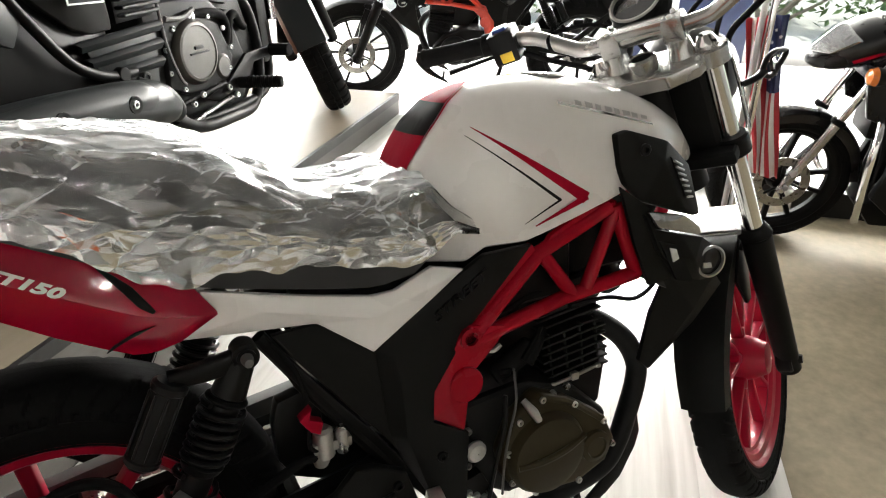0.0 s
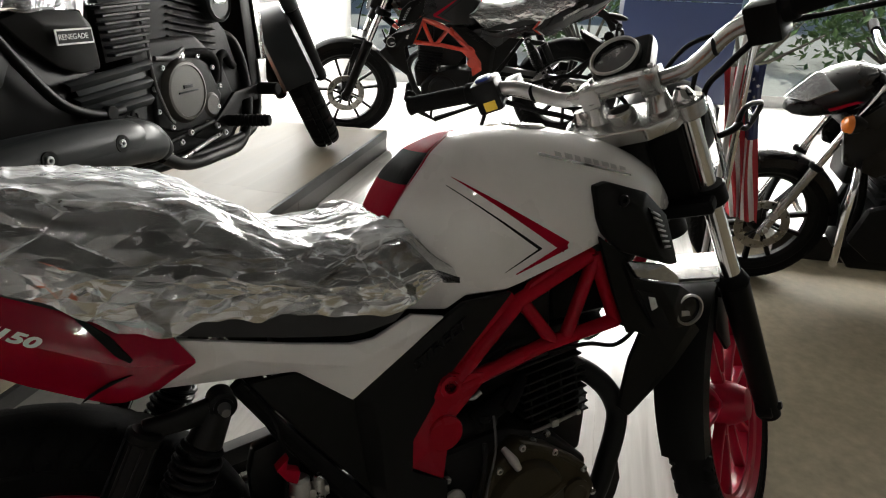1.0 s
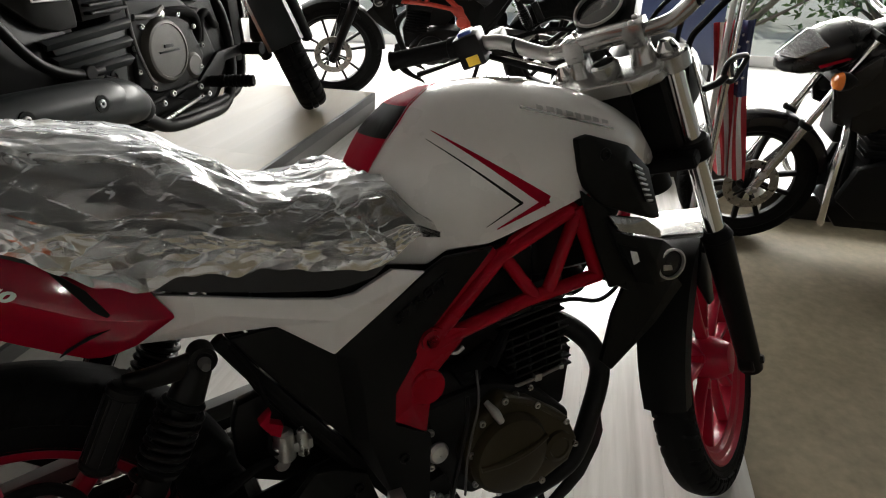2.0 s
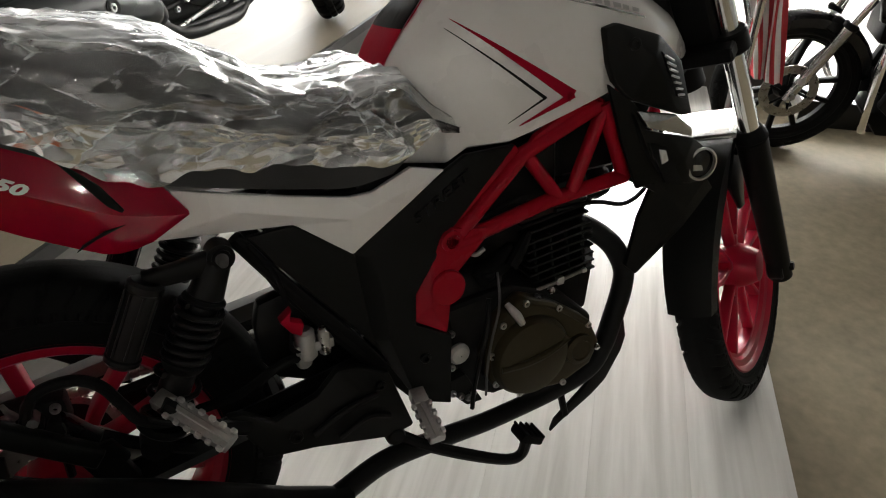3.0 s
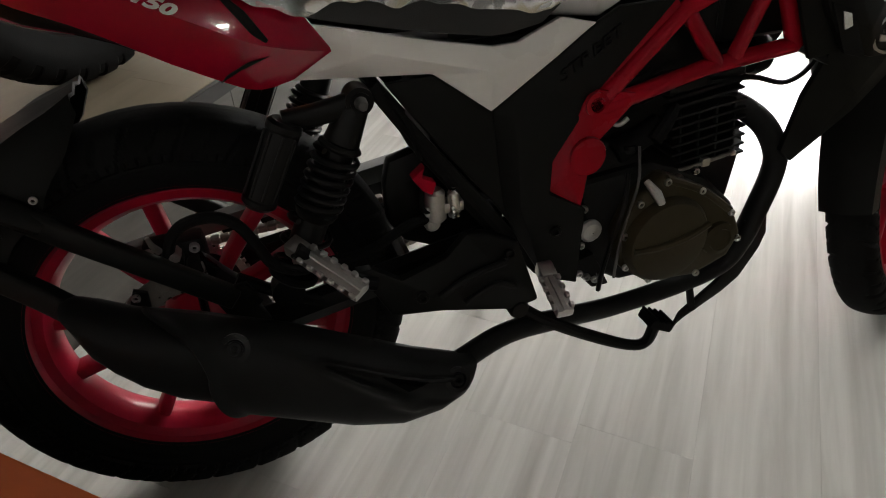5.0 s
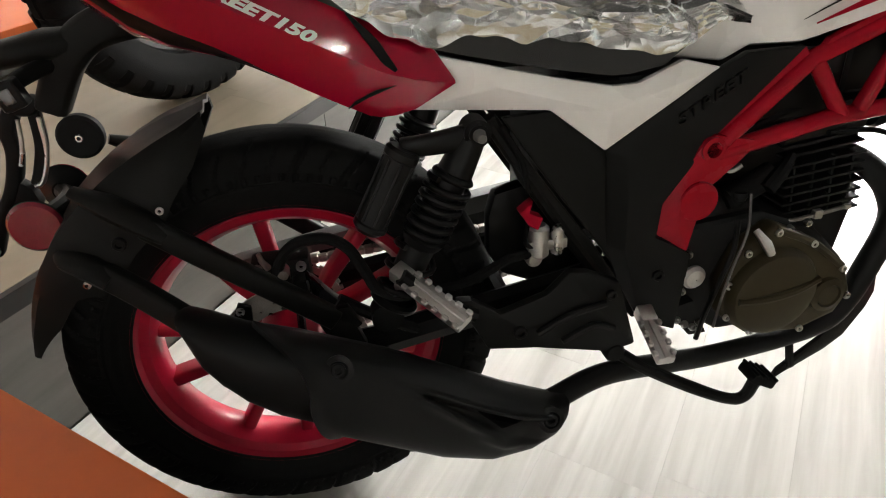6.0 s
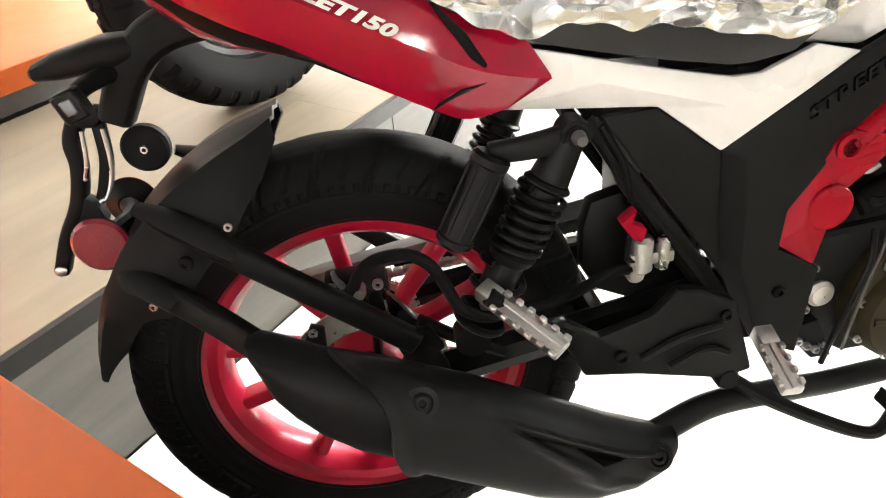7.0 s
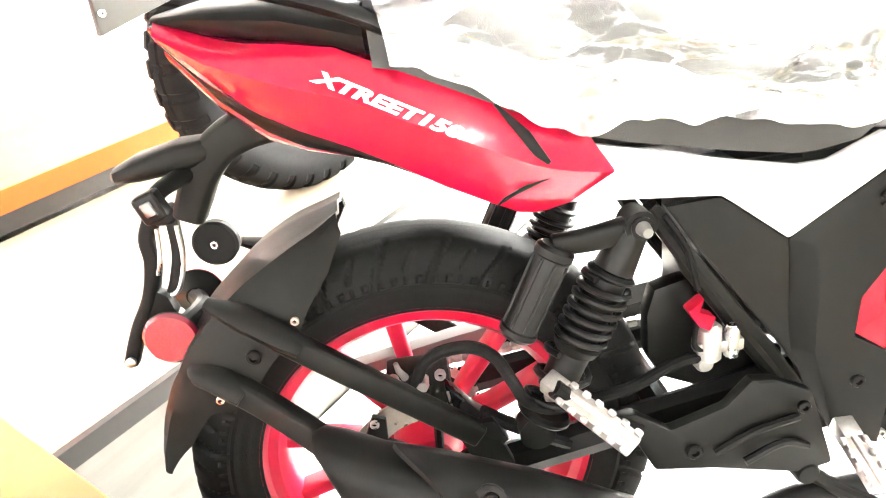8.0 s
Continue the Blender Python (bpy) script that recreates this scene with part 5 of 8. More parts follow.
    part("gauge_bezel", lathe([(0.046, 0.030), (0.049, 0.046), (0.046, 0.054), (0.041, 0.050), (0.040, 0.042), (0.001, 0.041)], 36, "Z", caps=False), PLASTIC, fe, "round black tachometer bezel",
         matrix=ga @ Matrix.Rotation(radians(-24), 4, "Y") @ Matrix.Translation((0.0, 0.018, 0)))
    part("gauge_ring", lathe([(0.0405, 0.050), (0.0425, 0.0555), (0.0455, 0.0555), (0.0470, 0.052)], 40, "Z", caps=False), ALLOY, fe, "bright alloy gauge ring",
         matrix=ga @ Matrix.Rotation(radians(-24), 4, "Y") @ Matrix.Translation((0.0, 0.018, 0)))
    part("gauge_glass", lathe([(0.0395, 0.044), (0.001, 0.0455)], 32, "Z", caps=False), SMOKE, fe, "smoked gauge glass", matrix=ga @ Matrix.Rotation(radians(-24), 4, "Y") @ Matrix.Translation((0.0, 0.018, 0)))
    part("headlamp_shell", loft([[Vector((x, w * math.cos(a), h * math.sin(a))) for a in (2 * math.pi * k / 24 for k in range(24))]
                                 for x, w, h in ((-0.05, 0.05, 0.05), (-0.02, 0.085, 0.075), (0.05, 0.105, 0.095), (0.09, 0.100, 0.095))]), PLASTIC2, fe, "black headlamp shell", matrix=at(0.63, 0.075))
    part("headlamp_lens", loft([[Vector((x, w * math.cos(a), h * math.sin(a))) for a in (2 * math.pi * k / 24 for k in range(24))]
                                for x, w, h in ((0.088, 0.094, 0.089), (0.102, 0.070, 0.066), (0.107, 0.02, 0.02))]), CLEARLENS, fe, "clear headlamp lens", matrix=at(0.63, 0.075))
    for s in (-1, 1):
        ab = at(0.60, 0.085)
        part("lamp_bracket", panel([(-0.012, s * 0.112, 0.085), (0.010, s * 0.112, 0.080), (0.020, s * 0.112, 0.020), (0.004, s * 0.112, -0.075), (-0.016, s * 0.112, -0.075), (-0.004, s * 0.112, 0.010)],
                                   [[0, 1, 2, 5], [5, 2, 3, 4]], 0.006, 0.002, back=(0, -s, 0)), SILVER, fe, "silver headlamp bracket", matrix=ab)
        part("indicator_arm", tube([(0.0, s * 0.115, 0.012), (0.02, s * 0.135, 0.010), (0.040, s * 0.143, 0.010)], [0.008, 0.009, 0.010], 12, flat=0.7), PLASTIC2, fe, "black indicator arm", matrix=ab)
        part("indicator_ring", tube([(0.036, s * 0.141, 0.010), (0.058, s * 0.150, 0.026), (0.090, s * 0.160, 0.024), (0.128, s * 0.172, 0.006), (0.090, s * 0.160, -0.006), (0.058, s * 0.150, -0.008), (0.036, s * 0.141, 0.010)], 0.0055, 10), PLASTIC2, fe, "black indicator shell", matrix=ab)
        part("indicator_lens", lathe([(0.001, -0.005), (0.013, -0.003), (0.013, 0.003), (0.001, 0.005)], 20, "Y", Matrix.Translation((0.076, s * 0.156, 0.009)) @ Matrix.Scale(1.9, 4, (1, 0, 0)), caps=False), SMOKE, fe, "smoked indicator lens", matrix=ab)
    part("headstock_cover", box(-0.05, 0.05, -0.085, 0.085, -0.09, 0.10, 0.02, segs=3), PLASTIC2, fe, "black wiring cover behind the lamp", matrix=at(0.62, 0.02))
    # ---- front mudguard
    rows = []
    for k in range(15):
        a = radians(60 + 118 * k / 14)
        wdt = 0.036 + 0.016 * math.sin(math.pi * (0.08 + 0.80 * k / 14))
        R = 0.320
        rows.append([Vector(((R - 0.012 * abs(q) ** 2 - (0.034 if abs(q) == 1 else 0)) * math.cos(a), wdt * max(-1, min(1, q * 1.02)), (R - 0.012 * abs(q) ** 2 - (0.034 if abs(q) == 1 else 0)) * math.sin(a)))
                     for q in (-1, -0.96, -0.7, -0.35, 0, 0.35, 0.7, 0.96, 1)])
    part("front_mudguard", sheet(rows, 0.003), PLASTIC, fe, "satin black front mudguard")
    for s in (-1, 1):
        part("mudguard_stay", prism([(-0.17, 0.22), (-0.10, 0.30), (-0.06, 0.30), (-0.075, 0.16), (-0.11, 0.16)], s * 0.054 - 0.003, s * 0.054 + 0.003, 0.002), PLASTIC2, fe)
    part("fender_cap", box(-0.06, 0.05, -0.075, 0.075, -0.006, 0.006, 0.005, segs=3), SILVER if body is WHITE else PLASTIC2, fe, matrix=Matrix.Translation((-0.10, 0, 0.335)) @ Matrix.Rotation(radians(-18), 4, "Y"))
    part("brake_hose", tube([u * 0.70 + Vector((0.05, -0.06, 0)), u * 0.55 + Vector((0.085, -0.08, 0)), u * 0.36 + Vector((0.05, -0.07, 0)), u * 0.30 + Vector((0.0, -0.06, 0))], 0.0042, 8), RUBBER, fe)

    # ---- tank
    tk = part("fuel_tank", loft([tank_ring(x) for x in ([0.487 + 0.0055 * k for k in range(39)] + [0.72, 0.755, 0.795, 0.840, 0.875, 0.910, 0.945, 0.985, 1.025, 1.055, 1.080, 1.096])]),
              body, bk, "pearl white fuel tank" if body is WHITE else "gloss black fuel tank", angle=50)
    for s in (-1, 1):
        for p0, p1, w0, w1, q in (((0.622, 0.897), (0.798, 0.773), 0.001, 0.019, DECALRED), ((0.800, 0.776), (0.708, 0.742), 0.012, 0.002, DECALRED),
                                  ((0.612, 0.886), (0.752, 0.776), 0.001, 0.005, DECALBLACK), ((0.753, 0.778), (0.690, 0.748), 0.004, 0.001, DECALBLACK)):
            part("tank_stripe", flank_stripe(p0, p1, w0, w1, s), q, tk, smooth=True)
    # rear band over the tank's back edge, in two colours, and a pinstripe
    LINE = [(0.10, 0.505), (0.28, 0.520), (0.31, 0.532), (0.325, 0.552), (0.34, 0.574), (0.375, 0.595), (0.42, 0.620), (0.5, 0.678)]

    def band(lo, hi, f0, f1, q, z0=0.0, z1=2.0):
        b = bmesh.new()
        prev = None
        for k in range(61):
            f = k / 60
            if not f0 <= f <= f1:
                continue
            line = interp(min(f, 1 - f), LINE)
            row = [b.verts.new(tank_point(max(0.4885 + 0.0006 * j, line - lo + (lo - hi) * j / 24), math.pi * f, 0.0022)) for j in range(25)]
            if prev:
                for j in range(24):
                    b.faces.new((prev[j], prev[j + 1], row[j + 1], row[j]))
            prev = row
        for z, up in ((z0, -1), (z1, 1)):
            bmesh.ops.bisect_plane(b, geom=b.verts[:] + b.edges[:] + b.faces[:], plane_co=(0.5, 0, z), plane_no=(0, 0, up), clear_outer=True)
        bmesh.ops.delete(b, geom=[v for v in b.verts if not v.link_faces], context="VERTS")
        return part("tank_band", b, q, tk)
    for z0, z1, q in ((0.0, 0.888, DECALRED), (0.888, 0.930, DECALBLACK), (0.930, 2.0, DECALRED)):
        band(0.20, 0.009, 0.11, 0.89, q, z0, z1)
    band(0.0060, 0.0, 0.11, 0.5, DECALRED)
    band(0.0060, 0.0, 0.5, 0.89, DECALRED)
    # raised maker's lettering, shown as plain bars
    for s in (-1, 1):
        for k, (w, h) in enumerate(((0.010, 0.010), (0.012, 0.012), (0.009, 0.012), (0.012, 0.011), (0.010, 0.012), (0.013, 0.010), (0.010, 0.010), (0.011, 0.008))):
            x = 0.800 + k * 0.0165
            z = 0.915 - 0.0045 * k
            part("name_bar", flank_stripe((x, z), (x + w * 1.05, z - 0.003), h * 0.75, h * 0.60, s, 2, 0.0016), SILVER, tk)
        part("name_underline", flank_stripe((0.770, 0.917), (0.935, 0.870), 0.0045, 0.0025, s, 12, 0.0018), CHROME, tk, "thin chrome line under the raised name")
    part("filler_cap", lathe([(0.040, 0.0), (0.042, 0.006), (0.038, 0.010), (0.030, 0.011), (0.001, 0.012)], 32, "Z", caps=False), SILVER, tk, "silver filler cap",
         matrix=Matrix.Translation((0.80, 0, 0.947)) @ Matrix.Rotation(radians(5), 4, "Y"))
    # ---- shroud on each flank
    for s in (-1, 1):
        sh = new("radiator_shroud")
        sh.parent = bk
        sh["label"] = "matt black tank shroud with vent and lamp"
        W = lambda x, y, z: (x, s * y, z)
        bck = (0, -s, 0)
        part("upper_panel", panel([W(0.846, 0.142, 0.866), W(0.862, 0.150, 0.872), W(0.932, 0.160, 0.849), W(0.978, 0.160, 0.806), W(1.004, 0.165, 0.720), W(0.980, 0.172, 0.722), W(0.884, 0.160, 0.758),
                                   W(0.862, 0.148, 0.786), W(0.852, 0.144, 0.815), W(0.910, 0.176, 0.822), W(0.953, 0.178, 0.744)],
                                  [[0, 1, 9, 8], [1, 2, 9], [2, 3, 9], [3, 4, 5, 10, 9], [8, 9, 6, 7], [9, 10, 6], [10, 5, 6]], 0.016, 0.004, back=bck), PLASTIC, sh)
        part("inner_panel", panel([W(0.846, 0.128, 0.782), W(0.880, 0.132, 0.755), W(0.930, 0.140, 0.660), W(0.965, 0.140, 0.588), W(0.925, 0.120, 0.610), W(0.905, 0.115, 0.640), W(0.865, 0.118, 0.735)],
                                  [[0, 1, 2, 3, 4, 5, 6]], 0.012, 0.003, back=bck), PLASTIC2, sh)
        part("filler_panel", panel([W(0.852, 0.146, 0.785), W(0.892, 0.160, 0.752), W(0.922, 0.160, 0.720), W(0.968, 0.150, 0.612), W(0.918, 0.146, 0.606), W(0.884, 0.144, 0.690)],
                                   [[0, 1, 2, 3, 4, 5]], 0.008, 0.002, back=bck), PLASTIC, sh)
        part("vent_frame", panel([W(0.920, 0.1795, 0.828), W(0.952, 0.172, 0.812), W(0.979, 0.1785, 0.750), W(0.955, 0.1805, 0.757)], [[0, 1, 2, 3]], 0.004, 0.001, back=bck), PLASTIC2, sh)
        for k in range(7):
            q = k / 6
            a = Vector(W(0.924 + 0.032 * q, 0.1820, 0.822 - 0.062 * q))
            c = Vector(W(0.944 + 0.026 * q, 0.1785, 0.812 - 0.054 * q))
            part("vent_slat", tube([a, c], 0.0020, 6, False), GREYPLATE, sh)
        bolt(sh, W(0.880, 0.164, 0.842), 0.010, 0.005, BLACKMETAL, (0, s, 0))
        part("lamp_strip", panel([W(0.892, 0.166, 0.742), W(0.966, 0.173, 0.726), W(1.006, 0.166, 0.698), W(1.010, 0.165, 0.682), W(0.912, 0.170, 0.713)], [[0, 1, 4], [1, 2, 3], [1, 3, 4]], 0.012, 0.003, back=bck), LAMPBOWL, sh,
             "clear marker lamp strip")
        part("lower_panel", panel([W(0.888, 0.164, 0.738), W(0.911, 0.166, 0.710), W(0.960, 0.170, 0.694), W(1.012, 0.166, 0.680), W(1.058, 0.152, 0.650), W(1.074, 0.146, 0.592), W(1.022, 0.158, 0.597), W(0.968, 0.157, 0.612),
                                   W(0.990, 0.174, 0.645), W(0.922, 0.163, 0.672)],
                                  [[0, 1, 9], [1, 2, 8, 9], [2, 3, 8], [3, 4, 8], [4, 5, 6, 8], [8, 6, 7], [9, 8, 7]], 0.018, 0.003, back=bck), PLASTIC, sh)
        part("recess", panel([W(0.915, 0.1695, 0.690), W(0.950, 0.172, 0.678), W(1.000, 0.1665, 0.600), W(0.962, 0.1625, 0.612)], [[0, 1, 2, 3]], 0.005, 0.001, back=bck), DECALBLACK, sh)
        part("side_lens", panel([W(0.935, 0.1725, 0.676), W(0.948, 0.1735, 0.672), W(0.955, 0.1735, 0.654), W(0.943, 0.173, 0.650)], [[0, 1, 2, 3]], 0.003, 0.001, back=bck), CLEARLENS, sh)
        part("badge_ring", lathe([(0.024, 0), (0.028, 0.003), (0.0285, 0.008), (0.025, 0.009), (0.024, 0.004)], 36, "Y",
                                 Matrix.Translation(W(1.036, 0.160, 0.631)) @ Matrix.Rotation(s * radians(8), 4, "Z") @ Matrix.Scale(s, 4, (0, 1, 0)), caps=False), ALLOY, sh, "bright oval badge ring")
        part("badge_plate", lathe([(0.025, 0.002), (0.001, 0.004)], 28, "Y", Matrix.Translation(W(1.036, 0.160, 0.631)) @ Matrix.Rotation(s * radians(8), 4, "Z") @ Matrix.Scale(s, 4, (0, 1, 0)), caps=False), BLACKGLOSS, sh)
        part("badge_bar", panel([W(1.018, 0.1665, 0.632), W(1.052, 0.1625, 0.625), W(1.052, 0.1625, 0.616), W(1.018, 0.1665, 0.622)], [[0, 1, 2, 3]], 0.002, 0.0005, back=bck), ALLOY, sh)
        part("fin_panel", panel([W(0.965, 0.138, 0.614), W(1.074, 0.142, 0.594), W(1.108, 0.128, 0.564), W(1.052, 0.122, 0.500), W(0.950, 0.120, 0.429), W(0.934, 0.112, 0.446), W(0.957, 0.114, 0.535), W(1.030, 0.140, 0.535)],
                                [[0, 1, 7], [1, 2, 3, 7], [7, 3, 4], [0, 7, 4, 5, 6]], 0.010, 0.002, back=bck), PLASTIC, sh, "black plastic air scoop")
    # ---- trellis and main tubes
    for s in (-1, 1):
        trellis(bk, truss, s, 0.121)
    part("backbone", tube([(1.06, 0, 0.82), (0.9, 0, 0.79), (0.6, 0, 0.72), (0.45, 0, 0.66)], 0.022, 12), BLACKMETAL, bk)
    part("head_tube", tube([(1.085, 0, 0.86), (1.155, 0, 0.72)], 0.032, 20, False), BLACKMETAL, bk)
    part("down_tube", tube([(1.10, 0, 0.74), (0.99, 0, 0.66), (0.90, 0, 0.62), (0.84, 0, 0.60)], 0.019, 12), BLACKMETAL, bk)
    for s in (-1, 1):
        part("subframe_rail", tube([(0.46, s * 0.085, 0.68), (0.28, s * 0.095, 0.690), (0.10, s * 0.09, 0.745), (-0.12, s * 0.07, 0.84)], 0.011, 10), BLACKMETAL, bk)
        part("subframe_stay", tube([(0.285, s * 0.09, 0.655), (0.40, s * 0.09, 0.47), (0.47, s * 0.09, 0.37)], 0.011, 10, False), BLACKMETAL, bk)
    engine(bk)
    part("horn", lathe([(0.012, -0.03), (0.030, -0.028), (0.034, -0.018), (0.030, 0.0), (0.012, 0.006)], 24, "X", Matrix.Translation((0.935, -0.03, 0.588))), BLACKMETAL, bk, "black horn behind the scoop")
    part("horn_bracket", tube([(0.93, -0.03, 0.60), (0.91, -0.03, 0.64), (0.93, -0.02, 0.69)], 0.008, 8), BLACKMETAL, bk)
    part("clutch_cable", tube([(0.80, -0.085, 0.575), (0.90, -0.060, 0.560), (0.985, -0.045, 0.535), (1.06, -0.02, 0.56), (1.10, 0.0, 0.66)], 0.0042, 8), RUBBER, bk)
    exhaust(bk)
    # belly guard
    for s in (-1, 1):
        part("belly_guard", panel([(0.902, s * 0.100, 0.318), (0.935, s * 0.092, 0.330), (0.963, s * 0.080, 0.316), (0.971, s * 0.080, 0.270), (0.954, s * 0.088, 0.246), (0.906, s * 0.104, 0.206), (0.868, s * 0.110, 0.187),
                                   (0.792, s * 0.116, 0.156), (0.772, s * 0.116, 0.142), (0.782, s * 0.116, 0.166), (0.855, s * 0.110, 0.212), (0.890, s * 0.104, 0.245)], [[0, 1, 2, 3, 11], [3, 4, 5, 10, 11], [5, 6, 7, 8, 9, 10]], 0.008, 0.002, back=(0, -s, 0)), PLASTIC, bk, "black belly guard")
        part("guard_stay", tube([(0.80, s * 0.105, 0.220), (0.806, s * 0.114, 0.168)], 0.007, 8), BLACKMETAL, bk)

    # ---- seat and side panels
    part("seat", loft([seat_ring(x) for x in [0.005 + 0.0228 * k for k in range(26)]]), VINYL, bk, "black vinyl dual seat", angle=50)
    for s in (-1, 1):
        W = lambda x, y, z: (x, s * y, z)
        bck = (0, -s, 0)
        part("side_panel", panel([W(0.180, 0.112, 0.752), W(0.275, 0.117, 0.728), W(0.362, 0.119, 0.705), W(0.441, 0.119, 0.6868), W(0.475, 0.119, 0.6872), W(0.507, 0.119, 0.7000), W(0.535, 0.119, 0.711), W(0.586, 0.123, 0.698),
                                  W(0.437, 0.117, 0.601), W(0.363, 0.106, 0.660), W(0.180, 0.100, 0.678), W(0.290, 0.121, 0.700), W(0.440, 0.123, 0.655)],
                                 [[0, 1, 11, 10], [1, 2, 11], [2, 3, 12, 11], [3, 4, 12], [4, 5, 12], [5, 6, 7, 12], [7, 8, 12], [8, 9, 12], [12, 9, 11], [9, 10, 11]], 0.010, 0.0025, back=bck), body, bk,
             "pearl white side panel" if body is WHITE else "gloss black side panel", angle=20)
        part("side_cover", panel([W(0.300, 0.104, 0.656), W(0.364, 0.104, 0.658), W(0.440, 0.112, 0.599), W(0.455, 0.106, 0.520), W(0.462, 0.106, 0.490), W(0.482, 0.108, 0.424), W(0.490, 0.108, 0.380), W(0.440, 0.104, 0.458), W(0.381, 0.106, 0.538), W(0.330, 0.106, 0.610)],
                                 [[0, 1, 9], [1, 2, 8, 9], [2, 3, 7, 8], [3, 4, 7], [4, 5, 6, 7]], 0.012, 0.003, back=bck), PLASTIC, bk, "matt black lower side cover", angle=15)
        part("cover_border", panel([W(0.286, 0.098, 0.657), W(0.297, 0.100, 0.656), W(0.327, 0.102, 0.608), W(0.378, 0.102, 0.535), W(0.437, 0.101, 0.454), W(0.482, 0.104, 0.384), W(0.522, 0.110, 0.322), W(0.505, 0.108, 0.318), W(0.461, 0.098, 0.374), W(0.414, 0.095, 0.434), W(0.324, 0.096, 0.566)],
                                   [[0, 1, 2, 10], [2, 3, 10], [3, 4, 9, 10], [4, 5, 8, 9], [5, 6, 7, 8]], 0.014, 0.003, back=bck), PLASTIC, bk, "black frame rail border", angle=15)
        part("frame_cover", panel([W(0.440, 0.112, 0.599), W(0.574, 0.128, 0.693), W(0.616, 0.130, 0.716), W(0.700, 0.128, 0.716), W(0.583, 0.130, 0.604), W(0.560, 0.134, 0.575), W(0.520, 0.134, 0.520), W(0.515, 0.136, 0.470), W(0.572, 0.138, 0.435),
                                   W(0.566, 0.130, 0.300), W(0.512, 0.120, 0.318), W(0.478, 0.106, 0.386), W(0.454, 0.104, 0.448), W(0.466, 0.122, 0.590), W(0.474, 0.126, 0.450), W(0.472, 0.126, 0.540)],
                                  [[0, 1, 2, 4, 5, 13], [2, 3, 4], [13, 5, 6, 15], [15, 6, 7, 14], [7, 8, 9, 14], [9, 10, 14], [0, 13, 15, 14, 12], [12, 14, 10, 11]], 0.012, 0.003, back=bck), PLASTIC, bk,
             "matt black frame cover with raised lettering", angle=15)
        word = text_mesh("STREET", 0.021, 0.0020, 0.25, 1.05)
        bmesh.ops.scale(word, vec=(1.45, 1, 1), verts=word.verts)
        run = Vector((LET1[0] - LET0[0], 0, LET1[1] - LET0[1]))
        part("raised_lettering", word, PLASTIC2, bk, smooth=False, matrix=basis(W((LET0[0] + LET1[0]) / 2, 0.1315, (LET0[1] + LET1[1]) / 2), run if s < 0 else -run, (0, 0, 1)))
        bolt(bk, W(0.526, 0.131, 0.405), 0.009, 0.006, BLACKMETAL, (0, s, 0))
        # red tail fairing: five lines of points along x
        X = [(-0.212, 0.052, 0.922, 0.906, 0.893), (-0.165, 0.070, 0.898, 0.874, 0.844), (-0.120, 0.085, 0.887, 0.856, 0.814), (-0.080, 0.098, 0.882, 0.842, 0.793), (-0.030, 0.110, 0.873, 0.826, 0.771),
             (0.010, 0.119, 0.853, 0.806, 0.750), (0.060, 0.126, 0.836, 0.783, 0.720), (0.105, 0.130, 0.821, 0.760, 0.696), (0.135, 0.132, 0.808, 0.744, 0.681), (0.150, 0.132, 0.800, 0.737, 0.678), (0.165, 0.131, 0.789, 0.731, 0.679),
             (0.190, 0.128, 0.775, 0.723, 0.685), (0.215, 0.125, 0.751, 0.717, 0.699), (0.237, 0.122, 0.716, 0.713, 0.711)]
        rows = []
        for x, y, zt, zr, zb in X:
            k = max(0.0, min(1.0, (0.237 - x) / 0.085))
            rows.append([Vector((x, s * (y - 0.005 - 0.023 * k), zt + 0.004 * k)), Vector((x, s * (y + 0.002 - 0.014 * k), zt)), Vector((x, s * (y + 0.004 - 0.002 * k), zt * 0.5 + zr * 0.5)), Vector((x, s * (y + 0.006 + 0.004 * k), zr)),
                         Vector((x, s * (y + 0.004 - 0.002 * k), zr * 0.5 + zb * 0.5)), Vector((x, s * (y + 0.002 - 0.016 * k), zb)), Vector((x, s * (y - 0.005 - 0.025 * k), zb - 0.002 * k))])
        tf = part("tail_fairing", sheet(rows, 0.004, back=(0, -s, 0)), accent, bk, "gloss red tail fairing" if accent is RED else "black tail fairing", angle=24)
        for p, q in (((0.119, 0.803), (0.167, 0.734)), ((0.166, 0.719), (0.115, 0.702))):
            part("styling_groove", panel([(p[0], s * 0.138, p[1]), (p[0] * 0.45 + q[0] * 0.55 + 0.004, s * 0.1395, p[1] * 0.45 + q[1] * 0.55 + 0.006), (q[0] + 0.002, s * 0.1395, q[1] + 0.003), (q[0] - 0.006, s * 0.1395, q[1] - 0.004), (p[0] * 0.45 + q[0] * 0.55 - 0.005, s * 0.1395, p[1] * 0.45 + q[1] * 0.55 - 0.001), (p[0] - 0.003, s * 0.138, p[1] - 0.001)], [[0, 1, 4, 5], [1, 2, 3, 4]], 0.004, 0.001, back=bck), DECALBLACK, tf,
                 "black styling groove")
        if accent is not RED:
            for x0, mat in ((0.176, DECALWHITE), (0.190, ORANGEFRAME)):
                part("tail_chevron", panel([W(x0, 0.1335, 0.778), W(x0 + 0.012, 0.1335, 0.772), W(x0 + 0.050, 0.127, 0.716), W(x0 + 0.012, 0.130, 0.688), W(x0, 0.130, 0.688), W(x0 + 0.034, 0.128, 0.716)],
                                           [[0, 1, 2, 5], [5, 2, 3, 4]], 0.008, 0.001, back=bck), mat, tf)
